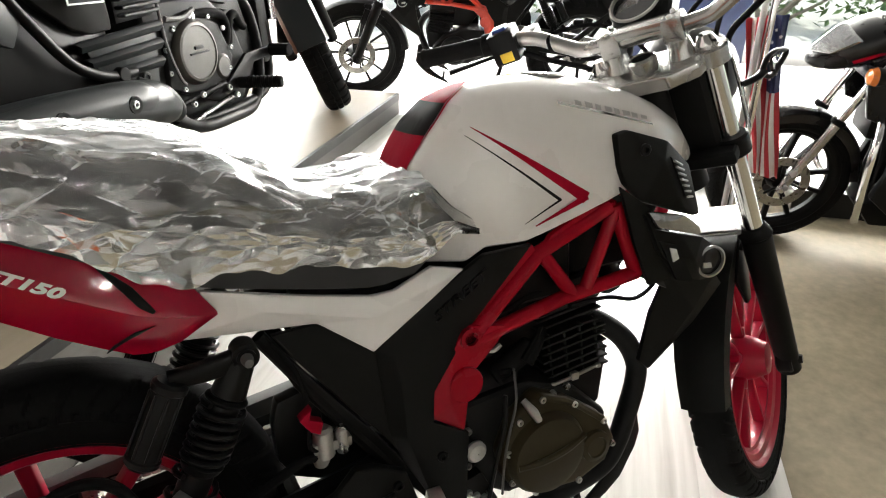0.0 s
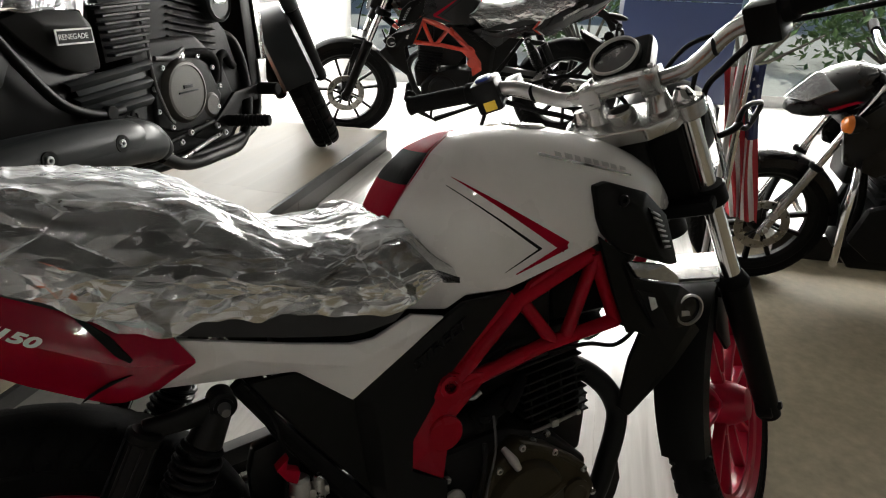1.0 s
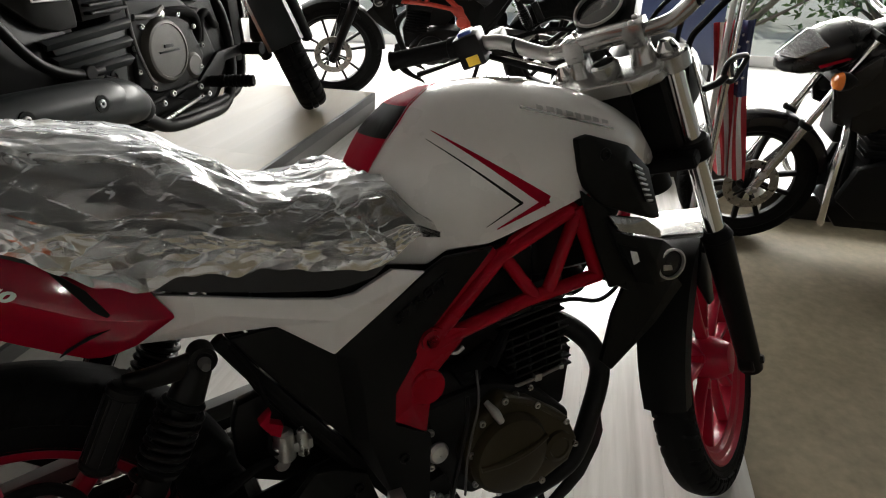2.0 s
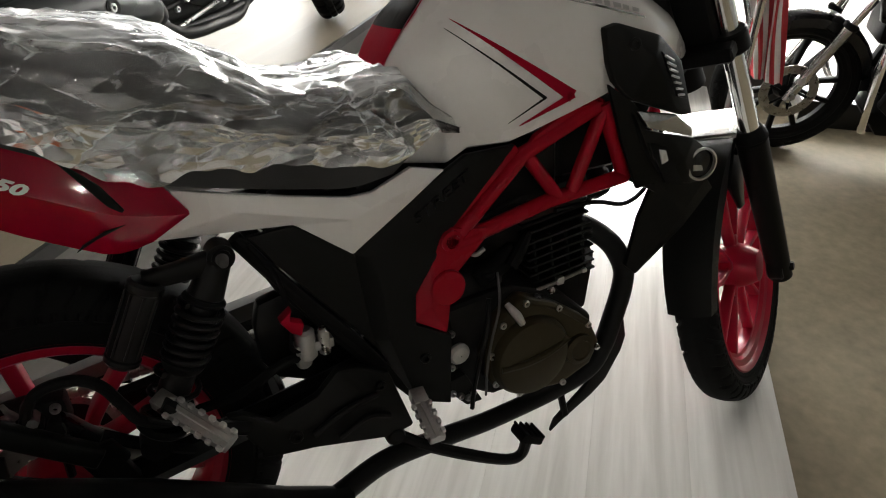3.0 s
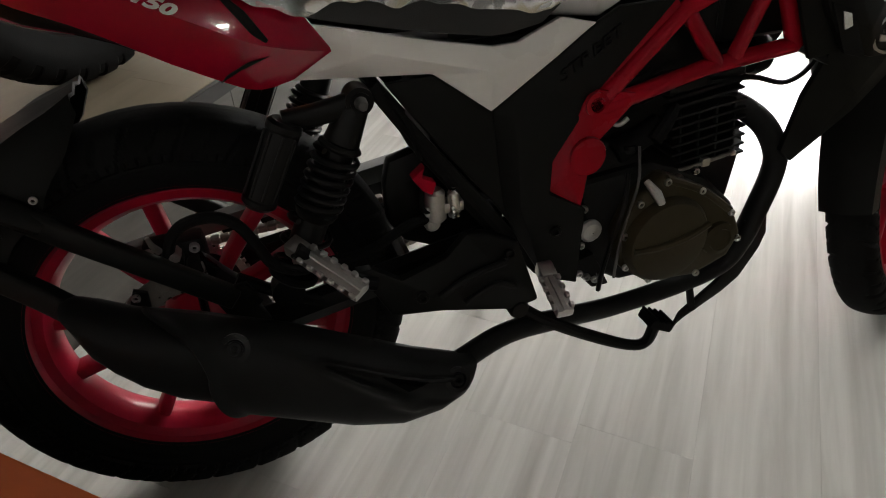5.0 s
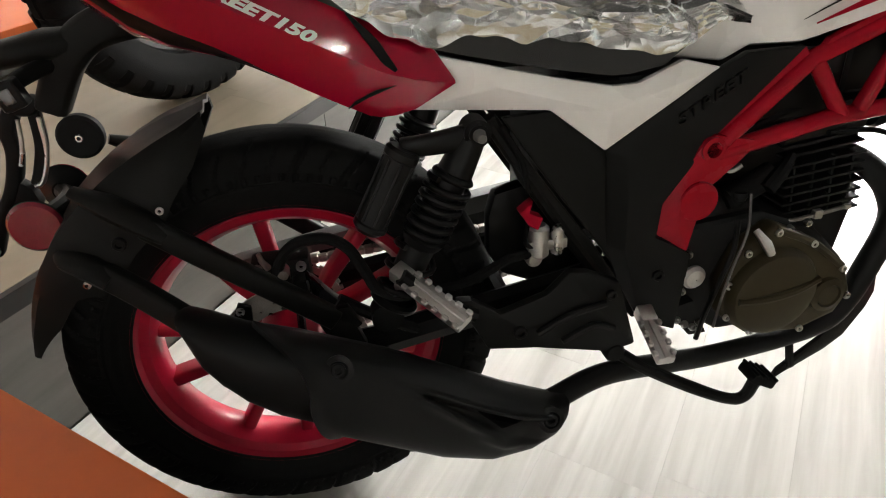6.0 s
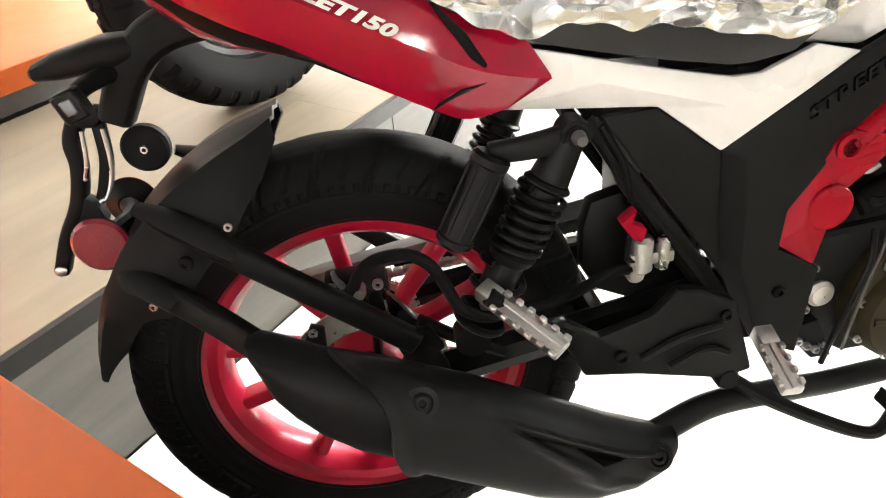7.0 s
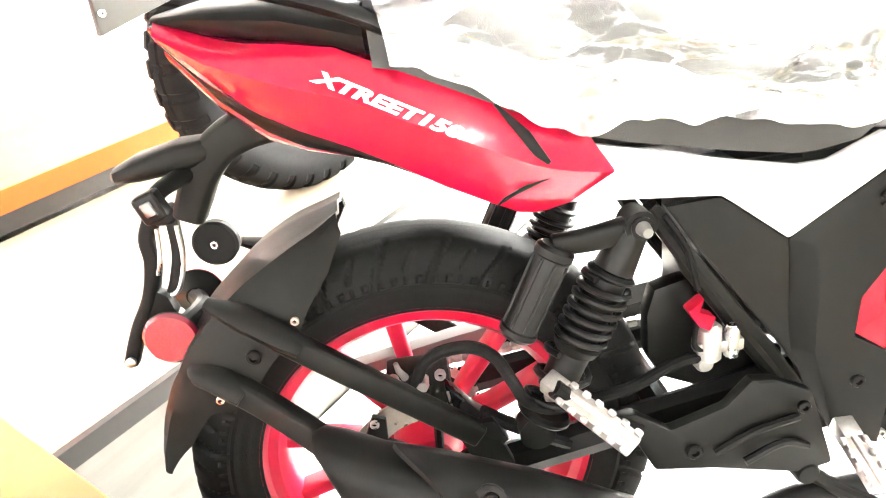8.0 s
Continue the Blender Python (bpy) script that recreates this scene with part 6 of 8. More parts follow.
        part("under_tray", panel([W(-0.19, 0.040, 0.880), W(-0.12, 0.070, 0.828), W(0.0, 0.095, 0.752), W(0.10, 0.10, 0.694), W(0.10, 0.06, 0.686), W(-0.02, 0.05, 0.748), W(-0.19, 0.03, 0.868)], [[0, 1, 2, 3, 4, 5, 6]], 0.006, 0.002,
                                  back=(0, 0, 1)), PLASTIC2, bk)
        lt = text_mesh("XTREET150", 0.0170, 0.0006, 0.30, 1.02, 0.0008)
        bmesh.ops.scale(lt, vec=(1.72, 1, 1), verts=lt.verts)
        ex = Vector((0.140, s * 0.020, -0.077)).normalized()
        m = basis((0.014, s * 0.1345, 0.816), ex if s < 0 else -ex, (0, 0, 1)) if near or s > 0 else None
        if m is not None:
            part("model_lettering", lt, DECALWHITE, tf, "silver white model lettering", smooth=False, matrix=m @ Matrix.Rotation(radians(-15), 4, "X"))
        else:
            lt.free()
        edge = [(x, y - 0.015, zb) for x, y, zt, zr, zb in X[:6]]
        deep = [0.003, 0.012, 0.020, 0.019, 0.010, 0.002]
        lens = [0.012, 0.013, 0.010, 0.004, 0.001, 0.0005]
        low_line = [(x, y - d * 0.5, z - d) for (x, y, z), d in zip(edge, deep)]
        lens_line = [(x, y - d * 0.6, z - d) for (x, y, z), d in zip(low_line, lens)]
        for title, top_line, bottom_line, mat, words in (("under_edge", edge, low_line, PLASTIC2, "black lower edge strip"), ("tail_lens", low_line, lens_line, REFLECT, "red tail lamp lens strip")):
            rows = [[Vector(W(*p)), Vector(W(*p)).lerp(Vector(W(*q)), 0.5) + Vector((0, s * 0.002, 0)), Vector(W(*q))] for p, q in zip(top_line, bottom_line)]
            part(title, sheet(rows, 0.005, back=(0, -s, 0)), mat, tf, words, angle=25)
    # tail lamp, grab rail, seat tail
    part("tail_lamp", loft([[Vector((x, w * math.cos(a), z + h * math.sin(a))) for a in (2 * math.pi * k / 20 for k in range(20))] for x, w, z, h in ((-0.225, 0.030, 0.912, 0.008), (-0.195, 0.048, 0.902, 0.016), (-0.15, 0.06, 0.884, 0.022))]), REFLECT, bk,
         "red tail lamp")
    part("seat_tail", loft([[Vector((x, w * math.copysign(abs(math.cos(a)) ** 0.7, math.cos(a)), z + h * math.sin(a))) for a in (2 * math.pi * k / 20 for k in range(20))]
                            for x, w, z, h in ((-0.215, 0.045, 0.920, 0.006), (-0.16, 0.072, 0.915, 0.020), (-0.08, 0.098, 0.905, 0.028), (0.0, 0.11, 0.880, 0.030))]), PLASTIC2, bk, "satin black tail cover")
    for s in (-1, 1):
        part("grab_rail", tube([(-0.25, s * 0.035, 0.965), (-0.22, s * 0.075, 0.960), (-0.10, s * 0.118, 0.938), (0.0, s * 0.122, 0.900), (0.06, s * 0.11, 0.86)], 0.013, 12, flat=0.7), PLASTIC2, bk, "black pillion grab rail")
    part("grab_rail", tube([(-0.25, -0.035, 0.965), (-0.262, 0, 0.966), (-0.25, 0.035, 0.965)], 0.013, 12, flat=0.7), PLASTIC2, bk, "black pillion grab rail")
    # ---- swingarm, chain, dampers
    sw = new("swingarm")
    sw.parent = bk
    sw["label"] = "black box-section swingarm"
    for s in (-1, 1):
        part("arm", tube([(0.50, s * 0.075, 0.395), (0.38, s * 0.092, 0.385), (0.0, s * 0.105, 0.330), (-0.06, s * 0.105, 0.322)], 0.020, 8, False, flat=1.25), BLACKMETAL, sw)
        part("axle_plate", box(-0.075, 0.03, s * 0.105 - 0.008, s * 0.105 + 0.008, 0.292, 0.348, 0.004), BLACKMETAL, sw)
        rod(sw, "axle_nut", (0, s * 0.113, 0.322), (0, s * 0.130, 0.322), (0.014, 0.012), STEEL, 6)
    part("cross_tube", tube([(0.30, -0.09, 0.375), (0.30, 0.09, 0.375)], 0.019, 10, False), BLACKMETAL, sw)
    ch = new("drive_chain")
    ch.parent = bk
    ch["label"] = "oiled steel roller chain"
    link = None
    for (xa, za, xb, zb) in ((0.53, 0.425, 0.0, 0.397), (0.53, 0.360, 0.0, 0.247)):
        n = int(math.hypot(xb - xa, zb - za) / 0.0145)
        for k in range(n):
            t = (k + 0.5) / n
            m = basis((xa + (xb - xa) * t, 0.072, za + (zb - za) * t), (xb - xa, 0, zb - za), (0, 1, 0)) @ (Matrix.Scale(1.0 if k % 2 else 0.8, 4, (0, 1, 0)))
            if link is None:
                link = part("link", box(-0.0085, 0.0085, -0.009, 0.009, -0.006, 0.006, 0.003, segs=1), CHAINMAT, ch)
                q = link
            else:
                q = new("link", link.data)
                q.parent = ch
            q.matrix_basis = m
    part("chain_guard", panel([(0.40, 0.092, 0.490), (0.05, 0.094, 0.440), (-0.12, 0.094, 0.410), (-0.118, 0.094, 0.394), (0.05, 0.094, 0.416), (0.40, 0.092, 0.458)], [[0, 1, 4, 5], [1, 2, 3, 4]], 0.03, 0.002, back=(0, -1, 0)), GREYPART, bk, "grey black chain guard")
    sp = lathe([(0.060, 0.068), (0.0735, 0.068), (0.0735, 0.075), (0.060, 0.075)], 40, "Y", closed=True)
    for k in range(38):
        a = 2 * math.pi * k / 38
        box(-0.003, 0.003, 0.069, 0.074, 0.072, 0.0785, 0, sp)
        bmesh.ops.rotate(sp, cent=(0, 0, 0), matrix=Matrix.Rotation(2 * math.pi / 38, 3, "Y"), verts=sp.verts)
    part("sprocket", sp, CHAINMAT, bk, "steel rear sprocket", smooth=False, matrix=Matrix.Translation((0, 0, 0.322)))
    part("sprocket_carrier", lathe([(0.03, 0.066), (0.062, 0.066), (0.062, 0.076), (0.03, 0.076)], 30, "Y", closed=True), CASTBLACK, bk, matrix=Matrix.Translation((0, 0, 0.322)))
    for s in (-1, 1):
        sd = shock(bk, (0.261, s * 0.120, 0.650), (0.130, s * 0.122, 0.404), s, PLASTIC2)
        # gas bottle on two arms
        m = basis((0.171, s * 0.128, 0.640), Vector((-0.050, 0, -0.094)), (0, s, 0))
        bt = lathe([(0.018, 0.0), (0.0225, 0.004), (0.0225, 0.012), (0.0205, 0.014), (0.0205, 0.104), (0.0225, 0.106), (0.0225, 0.112), (0.017, 0.118)], 24, "X")
        for k in range(8):
            a = 2 * math.pi * k / 8
            part("rib", tube([(0.016, 0.0205 * math.cos(a), 0.0205 * math.sin(a)), (0.102, 0.0205 * math.cos(a), 0.0205 * math.sin(a))], 0.002, 6, False), PLASTIC2, sd, matrix=m)
        part("gas_bottle", bt, PLASTIC2, sd, "ribbed black gas bottle", matrix=m)
        part("bottle_arm", strap([(0.166, s * 0.125, 0.640), (0.205, s * 0.124, 0.640), (0.250, s * 0.122, 0.644)], (0.022, 0.030), 0.020), PLASTIC2, sd)
    # ---- foot controls on each side
    for s in (-1, 1):
        W = lambda x, y, z: (x, s * y, z)
        bck = (0, -s, 0)
        part("footrest_plate", panel([W(0.221, 0.158, 0.428), W(0.241, 0.162, 0.429), W(0.280, 0.166, 0.402), W(0.347, 0.164, 0.421), W(0.380, 0.158, 0.448), W(0.412, 0.150, 0.438), W(0.458, 0.152, 0.415), W(0.487, 0.160, 0.310),
                                      W(0.446, 0.162, 0.304), W(0.332, 0.166, 0.336), W(0.262, 0.166, 0.347), W(0.310, 0.174, 0.378), W(0.425, 0.170, 0.385)],
                                     [[0, 1, 2, 10], [2, 3, 11], [3, 4, 12, 11], [4, 5, 6, 12], [6, 7, 12], [7, 8, 12], [8, 9, 11, 12], [9, 10, 2, 11]], 0.016, 0.004, back=bck), PLASTIC, bk, "matt black footrest carrier", angle=15)
        part("carrier_rib", tube([W(0.330, 0.176, 0.368), W(0.375, 0.178, 0.392), W(0.430, 0.172, 0.398)], 0.005, 8), PLASTIC, bk)
        part("carrier_rib", tube([W(0.365, 0.178, 0.350), W(0.410, 0.177, 0.368), W(0.445, 0.170, 0.352)], 0.005, 8), PLASTIC, bk)
        bolt(bk, W(0.305, 0.172, 0.374), 0.010, 0.006, BLACKMETAL, (0, s, 0))
        bolt(bk, W(0.438, 0.166, 0.408), 0.008, 0.006, BLACKMETAL, (0, s, 0))
        footrest(bk, W(0.497, 0.170, 0.356), W(-0.004, 0.090, -0.030), 0.070, "rider_footrest", 0.026)
        footrest(bk, W(0.158, 0.152, 0.472), W(0.060, 0.072, -0.033), 0.100, "pillion_footrest", 0.027)
        part("pillion_bracket", tube([W(0.245, 0.160, 0.405), W(0.200, 0.165, 0.430), W(0.150, 0.158, 0.480)], 0.011, 10), BLACKMETAL, bk)
    part("brake_pedal", tube([(0.455, -0.150, 0.300), (0.500, -0.170, 0.270), (0.570, -0.190, 0.234), (0.625, -0.203, 0.211), (0.652, -0.206, 0.212), (0.662, -0.210, 0.245)], [0.010, 0.010, 0.010, 0.009, 0.009, 0.010], 10), BLACKMETAL, bk, "black brake pedal")
    part("pedal_pad", box(-0.022, 0.022, -0.019, 0.019, -0.008, 0.008, 0.005), RUBBER, bk, "black rubber pedal pad", matrix=Matrix.Translation((0.660, -0.214, 0.257)) @ Matrix.Rotation(radians(28), 4, "Y"))
    for k in range(4):
        part("pad_rib", box(-0.002, 0.002, -0.020, 0.020, 0.006, 0.011, 0.001, segs=1), RUBBER, bk, matrix=Matrix.Translation((0.660, -0.214, 0.257)) @ Matrix.Rotation(radians(28), 4, "Y") @ Matrix.Translation((-0.018 + 0.012 * k, 0, 0)))
    part("pedal_pivot", lathe([(0.013, -0.165), (0.016, -0.16), (0.016, -0.12)], 16, "Y", Matrix.Translation((0.455, 0, 0.300))), BLACKMETAL, bk)
    part("side_stand", tube([(0.46, 0.11, 0.27), (0.50, 0.17, 0.15), (0.53, 0.235, 0.045)], 0.012, 10), BLACKMETAL, bk, "black side stand folded out")
    part("stand_foot", box(-0.03, 0.03, -0.018, 0.018, -0.004, 0.004, 0.002), BLACKMETAL, bk, matrix=Matrix.Translation((0.53, 0.238, 0.040)) @ pose(0, 0, 0, 8.5))
    # master cylinder, connector, hose, caliper
    mc = new("rear_master_cylinder")
    mc.parent = bk
    mc["label"] = "bare alloy rear brake cylinder"
    part("cylinder", lathe([(0.011, 0.0), (0.015, 0.004), (0.015, 0.045), (0.010, 0.05)], 20, "Z", Matrix.Translation((0.352, -0.105, 0.450))), ALLOY, mc)
    part("cylinder_lug", box(0.335, 0.392, -0.115, -0.092, 0.462, 0.478, 0.003), ALLOY, mc)
    part("cylinder", lathe([(0.006, 0.0), (0.009, 0.003), (0.009, 0.04), (0.005, 0.045)], 14, "Z", Matrix.Translation((0.378, -0.110, 0.452))), STEEL, mc)
    part("banjo", lathe([(0.009, -0.115), (0.012, -0.11), (0.012, -0.095)], 16, "Y", Matrix.Translation((0.345, 0, 0.448))), ALLOY, mc)
    part("brake_hose", tube([(0.345, -0.105, 0.455), (0.31, -0.11, 0.455), (0.25, -0.105, 0.425), (0.19, -0.12, 0.430), (0.150, -0.138, 0.438), (0.119, -0.14, 0.456), (0.106, -0.14, 0.484), (0.088, -0.14, 0.521), (0.062, -0.14, 0.539), (0.028, -0.138, 0.537), (0.006, -0.125, 0.515), (-0.008, -0.11, 0.480)], 0.0075, 10), RUBBER, bk)
    cal = new("brake_caliper")
    cal.parent = bk
    cal["label"] = "black rear brake caliper"
    cal.matrix_basis = Matrix.Translation((0.012, 0, 0.052))
    part("body", box(-0.055, 0.025, -0.085, -0.045, 0.385, 0.435, 0.010), CASTBLACK, cal)
    part("pad_pin", tube([(-0.04, -0.09, 0.42), (-0.04, -0.04, 0.42)], 0.005, 8), STEEL, cal)
    for x, z in ((-0.045, 0.428), (0.012, 0.425), (-0.02, 0.395)):
        bolt(cal, (x, -0.086, z), 0.007, 0.008, STEEL)
    part("caliper_lobe", lathe([(0.012, -0.108), (0.015, -0.104), (0.015, -0.08)], 20, "Y", Matrix.Translation((-0.018, 0, 0.415))), CASTBLACK, cal)
    part("caliper_lobe", lathe([(0.010, -0.106), (0.012, -0.102), (0.012, -0.08)], 20, "Y", Matrix.Translation((0.008, 0, 0.402))), CASTBLACK, cal)
    part("banjo_bolt", lathe([(0.007, -0.122), (0.008, -0.119), (0.008, -0.10)], 6, "Y", Matrix.Translation((-0.010, 0, 0.432))), STEEL, cal)
    part("bleed_nipple", tube([(-0.030, -0.095, 0.432), (-0.036, -0.100, 0.446), (-0.038, -0.102, 0.458)], [0.005, 0.004, 0.003], 8, False), STEEL, cal)
    part("spring_clip", tube([(0.018, -0.108, 0.412), (0.020, -0.110, 0.388), (0.014, -0.110, 0.380)], 0.0016, 6), STEEL, cal)
    part("caliper_wedge", panel([(0.016, -0.100, 0.418), (0.027, -0.104, 0.405), (0.066, -0.106, 0.359), (0.040, -0.104, 0.350), (0.016, -0.100, 0.378)], [[0, 1, 2, 3, 4]], 0.02, 0.003, back=(0, 1, 0)), BLACKGLOSS, cal, "gloss black caliper shield")
    part("torque_arm", panel([(0.039, -0.130, 0.374), (0.067, -0.130, 0.376), (0.083, -0.130, 0.345), (0.057, -0.130, 0.327), (0.048, -0.130, 0.352)], [[0, 1, 2, 3, 4]], 0.012, 0.002, back=(0, 1, 0)), BLACKMETAL, cal)
    part("torque_link", tube([(0.055, -0.106, 0.375), (0.10, -0.11, 0.345), (0.16, -0.11, 0.310)], 0.009, 10), BLACKMETAL, cal)
    part("mount_lug", panel([(-0.081, -0.08, 0.374), (-0.094, -0.08, 0.345), (-0.066, -0.08, 0.335), (-0.064, -0.08, 0.366)], [[0, 1, 2, 3]], 0.008, 0.002, back=(0, 1, 0)), BLACKMETAL, cal)
    bolt(cal, (-0.079, -0.082, 0.364), 0.006, 0.005, STEEL)
    part("wire_connector", prism([(0.318, 0.530), (0.338, 0.545), (0.332, 0.528), (0.352, 0.518), (0.345, 0.500), (0.332, 0.508)], -0.125, -0.105, 0.003), DECALRED, bk, "small red wiring connector")
    part("wiring", tube([(0.335, -0.110, 0.55), (0.325, -0.105, 0.60), (0.30, -0.10, 0.645)], 0.004, 8), RUBBER, bk)
    part("wiring", tube([(0.335, -0.110, 0.51), (0.330, -0.115, 0.480), (0.345, -0.110, 0.468), (0.365, -0.10, 0.475)], 0.0035, 8), RUBBER, bk)
    part("inner_mudguard", prism([(0.300, 0.535), (0.345, 0.545), (0.368, 0.520), (0.385, 0.440), (0.470, 0.430), (0.470, 0.355), (0.400, 0.362), (0.345, 0.388), (0.310, 0.405), (0.290, 0.440), (0.290, 0.500)], -0.066, -0.036, 0.008), PLASTIC2, bk, "black inner mudguard box")
    part("battery_box", box(0.36, 0.47, -0.07, 0.07, 0.47, 0.66, 0.01), PLASTIC2, bk)
    part("filter_housing", box(0.60, 0.80, -0.095, 0.095, 0.60, 0.715, 0.02, segs=3), PLASTIC2, bk, "black air filter housing")
    part("coil_cover", box(0.80, 0.93, -0.088, 0.088, 0.63, 0.765, 0.015, segs=3), PLASTIC2, bk, "black ignition coil cover")
    part("air_box", box(0.44, 0.60, -0.085, 0.085, 0.50, 0.69, 0.015), PLASTIC2, bk)

    # ---- rear hugger, stays, plate hanger
    hg = new("rear_hugger")
    hg.parent = bk
    hg["label"] = "matt black rear wheel hugger on two stays"
    crest = [(97, 0.384), (102, 0.377), (110, 0.374), (117, 0.372), (125, 0.367), (136, 0.362), (147, 0.352), (158, 0.347), (171, 0.343)]
    brim = [(97, 0.372), (99, 0.352), (103.5, 0.321), (110, 0.299), (114.6, 0.280), (123, 0.275), (132, 0.265), (140, 0.268), (144, 0.293), (156, 0.302), (164, 0.322), (171, 0.338)]
    wide = [(97, 0.046), (100, 0.062), (104, 0.080), (110, 0.098), (119, 0.108), (128, 0.112), (138, 0.112), (148, 0.104), (158, 0.088), (171, 0.066)]
    rows = []
    for k in range(31):
        deg = 98.5 + 69.5 * k / 30
        a = radians(deg)
        rc, re, w = interp(deg, crest), interp(deg, brim), interp(deg, wide)
        sec = [(-1.0, re), (-0.985, re * 0.60 + rc * 0.40), (-0.93, re * 0.28 + rc * 0.72), (-0.80, re * 0.10 + rc * 0.90), (-0.45, rc - 0.006), (0.0, rc), (0.45, rc - 0.006), (0.80, re * 0.10 + rc * 0.90), (0.93, re * 0.28 + rc * 0.72),
               (0.985, re * 0.60 + rc * 0.40), (1.0, re)]
        rows.append([Vector((-0.012 + r * math.cos(a), w * q, 0.312 + r * math.sin(a))) for q, r in sec])
    part("shell", sheet(rows, 0.004), PLASTIC, hg)
    for s in (-1, 1):
        W = lambda x, y, z: (x, s * y, z)
        part("stay_root", tube([W(-0.222, 0.098, 0.622), W(-0.185, 0.108, 0.603), W(-0.150, 0.116, 0.580), W(-0.125, 0.119, 0.560)], [0.010, 0.020, 0.021, 0.0165], 12, flat=0.7), PLASTIC, hg)
        part("stay_root", tube([W(-0.258, 0.098, 0.545), W(-0.245, 0.108, 0.540), W(-0.222, 0.116, 0.530), W(-0.200, 0.124, 0.512)], [0.008, 0.017, 0.020, 0.0165], 12, flat=0.7), PLASTIC, hg)
        part("stay", strap([W(-0.148, 0.116, 0.575), W(-0.087, 0.124, 0.529), W(-0.019, 0.126, 0.475), W(0.061, 0.126, 0.409)], 0.030, 0.022), PLASTIC, hg, "black box-section stay", angle=25)
        part("stay", strap([W(-0.222, 0.110, 0.524), W(-0.188, 0.125, 0.506), W(-0.144, 0.155, 0.487), W(-0.104, 0.188, 0.472)], 0.032, 0.024), PLASTIC, hg, "black box-section stay", angle=25)
        part("stay_foot", prism([(0.03, 0.425), (0.085, 0.40), (0.10, 0.36), (0.05, 0.375)], s * 0.122 - 0.009, s * 0.122 + 0.009, 0.003), PLASTIC, hg)
        bolt(hg, W(-0.179, 0.121, 0.559), 0.009, 0.006, BLACKMETAL, (0, s, 0))
        bolt(hg, W(-0.127, 0.112, 0.591), 0.005, 0.004, STEEL, (0, s, 0))
        bolt(hg, W(-0.231, 0.116, 0.507), 0.005, 0.004, STEEL, (0, s, 0))
        rod(hg, "side_reflector", W(-0.285, 0.062, 0.570), W(-0.285, 0.070, 0.570), 0.0335, REFLECT, 32, "round red side reflector")
        rod(hg, "reflector_cup", W(-0.285, 0.048, 0.570), W(-0.285, 0.064, 0.570), (0.016, 0.034), PLASTIC2, 24)
    part("reflector_bar", tube([(-0.285, -0.05, 0.570), (-0.265, 0, 0.575), (-0.285, 0.05, 0.570)], 0.012, 10), PLASTIC2, hg)
    ph = new("plate_hanger")
    ph.parent = bk
    ph["label"] = "black number plate hanger with lamps"
    part("arm", strap([(-0.05, 0, 0.800), (-0.12, 0, 0.798), (-0.175, 0, 0.785), (-0.212, 0, 0.755), (-0.236, 0, 0.715), (-0.246, 0, 0.695)], (0.052, 0.036), 0.040), PLASTIC, ph, angle=25)
    part("tail_cowl", loft([[Vector((x, w * math.copysign(abs(math.cos(a)) ** 0.7, math.cos(a)), z + h * math.copysign(abs(math.sin(a)) ** 0.7, math.sin(a)))) for a in (2 * math.pi * k / 16 for k in range(16))]
                            for x, w, z, h in ((-0.200, 0.020, 0.775, 0.016), (-0.235, 0.030, 0.772, 0.019), (-0.285, 0.028, 0.765, 0.016), (-0.312, 0.022, 0.760, 0.010), (-0.318, 0.014, 0.759, 0.006))]), PLASTIC, ph, "black plate lamp cowl")
    for s in (-1, 1):
        part("indicator_stem", tube([(-0.232, s * 0.015, 0.752), (-0.248, s * 0.045, 0.748), (-0.258, s * 0.062, 0.742)], [0.011, 0.010, 0.009], 12), PLASTIC, ph)
        part("indicator", box(-0.016, 0.013, -0.012, 0.012, -0.017, 0.017, 0.007, segs=3), PLASTIC2, ph, "black indicator body", matrix=Matrix.Translation((-0.258, s * 0.070, 0.734)) @ pose(0, 0, 0, 0, -18, 0))
        part("indicator_lens", box(-0.008, 0.006, -0.003, 0.003, -0.009, 0.009, 0.004, segs=3), SMOKE, ph, "smoked indicator lens", matrix=Matrix.Translation((-0.258, s * 0.0815, 0.734)) @ pose(0, 0, 0, 0, -18, 0))
    rod(ph, "round_cap", (-0.225, 0.012, 0.658), (-0.225, -0.006, 0.658), 0.0285, DECALBLACK, 32, "round black reflector cup")
    bolt(ph, (-0.225, -0.006, 0.658), 0.005, 0.003, STEEL)
    part("plate_frame", strap([(-0.292, 0, 0.700), (-0.304, 0, 0.676), (-0.306, 0, 0.645), (-0.322, 0, 0.600), (-0.348, 0, 0.560), (-0.372, 0, 0.512)], (0.020, 0.018), 0.022), BLACKMETAL, ph, angle=25)
    part("plate_frame", strap([(-0.292, 0, 0.702), (-0.270, 0, 0.700), (-0.262, 0, 0.712)], 0.016, 0.022), BLACKMETAL, ph, angle=25)
    part("plate_frame", strap([(-0.268, 0, 0.700), (-0.272, 0, 0.655), (-0.284, 0, 0.620), (-0.293, 0, 0.602)], 0.015, 0.016), BLACKMETAL, ph, angle=25)
    part("plate_flap", prism([(-0.330, 0.606), (-0.312, 0.612), (-0.298, 0.600), (-0.292, 0.578), (-0.300, 0.565), (-0.342, 0.572)], -0.010, 0.010, 0.004), BLACKMETAL, ph, "black plate lamp flap")
    part("plate_rail", tube([(-0.285, -0.012, 0.690), (-0.291, -0.012, 0.655), (-0.300, -0.012, 0.632)], 0.0028, 8), STEEL, ph, "bright plate rail")
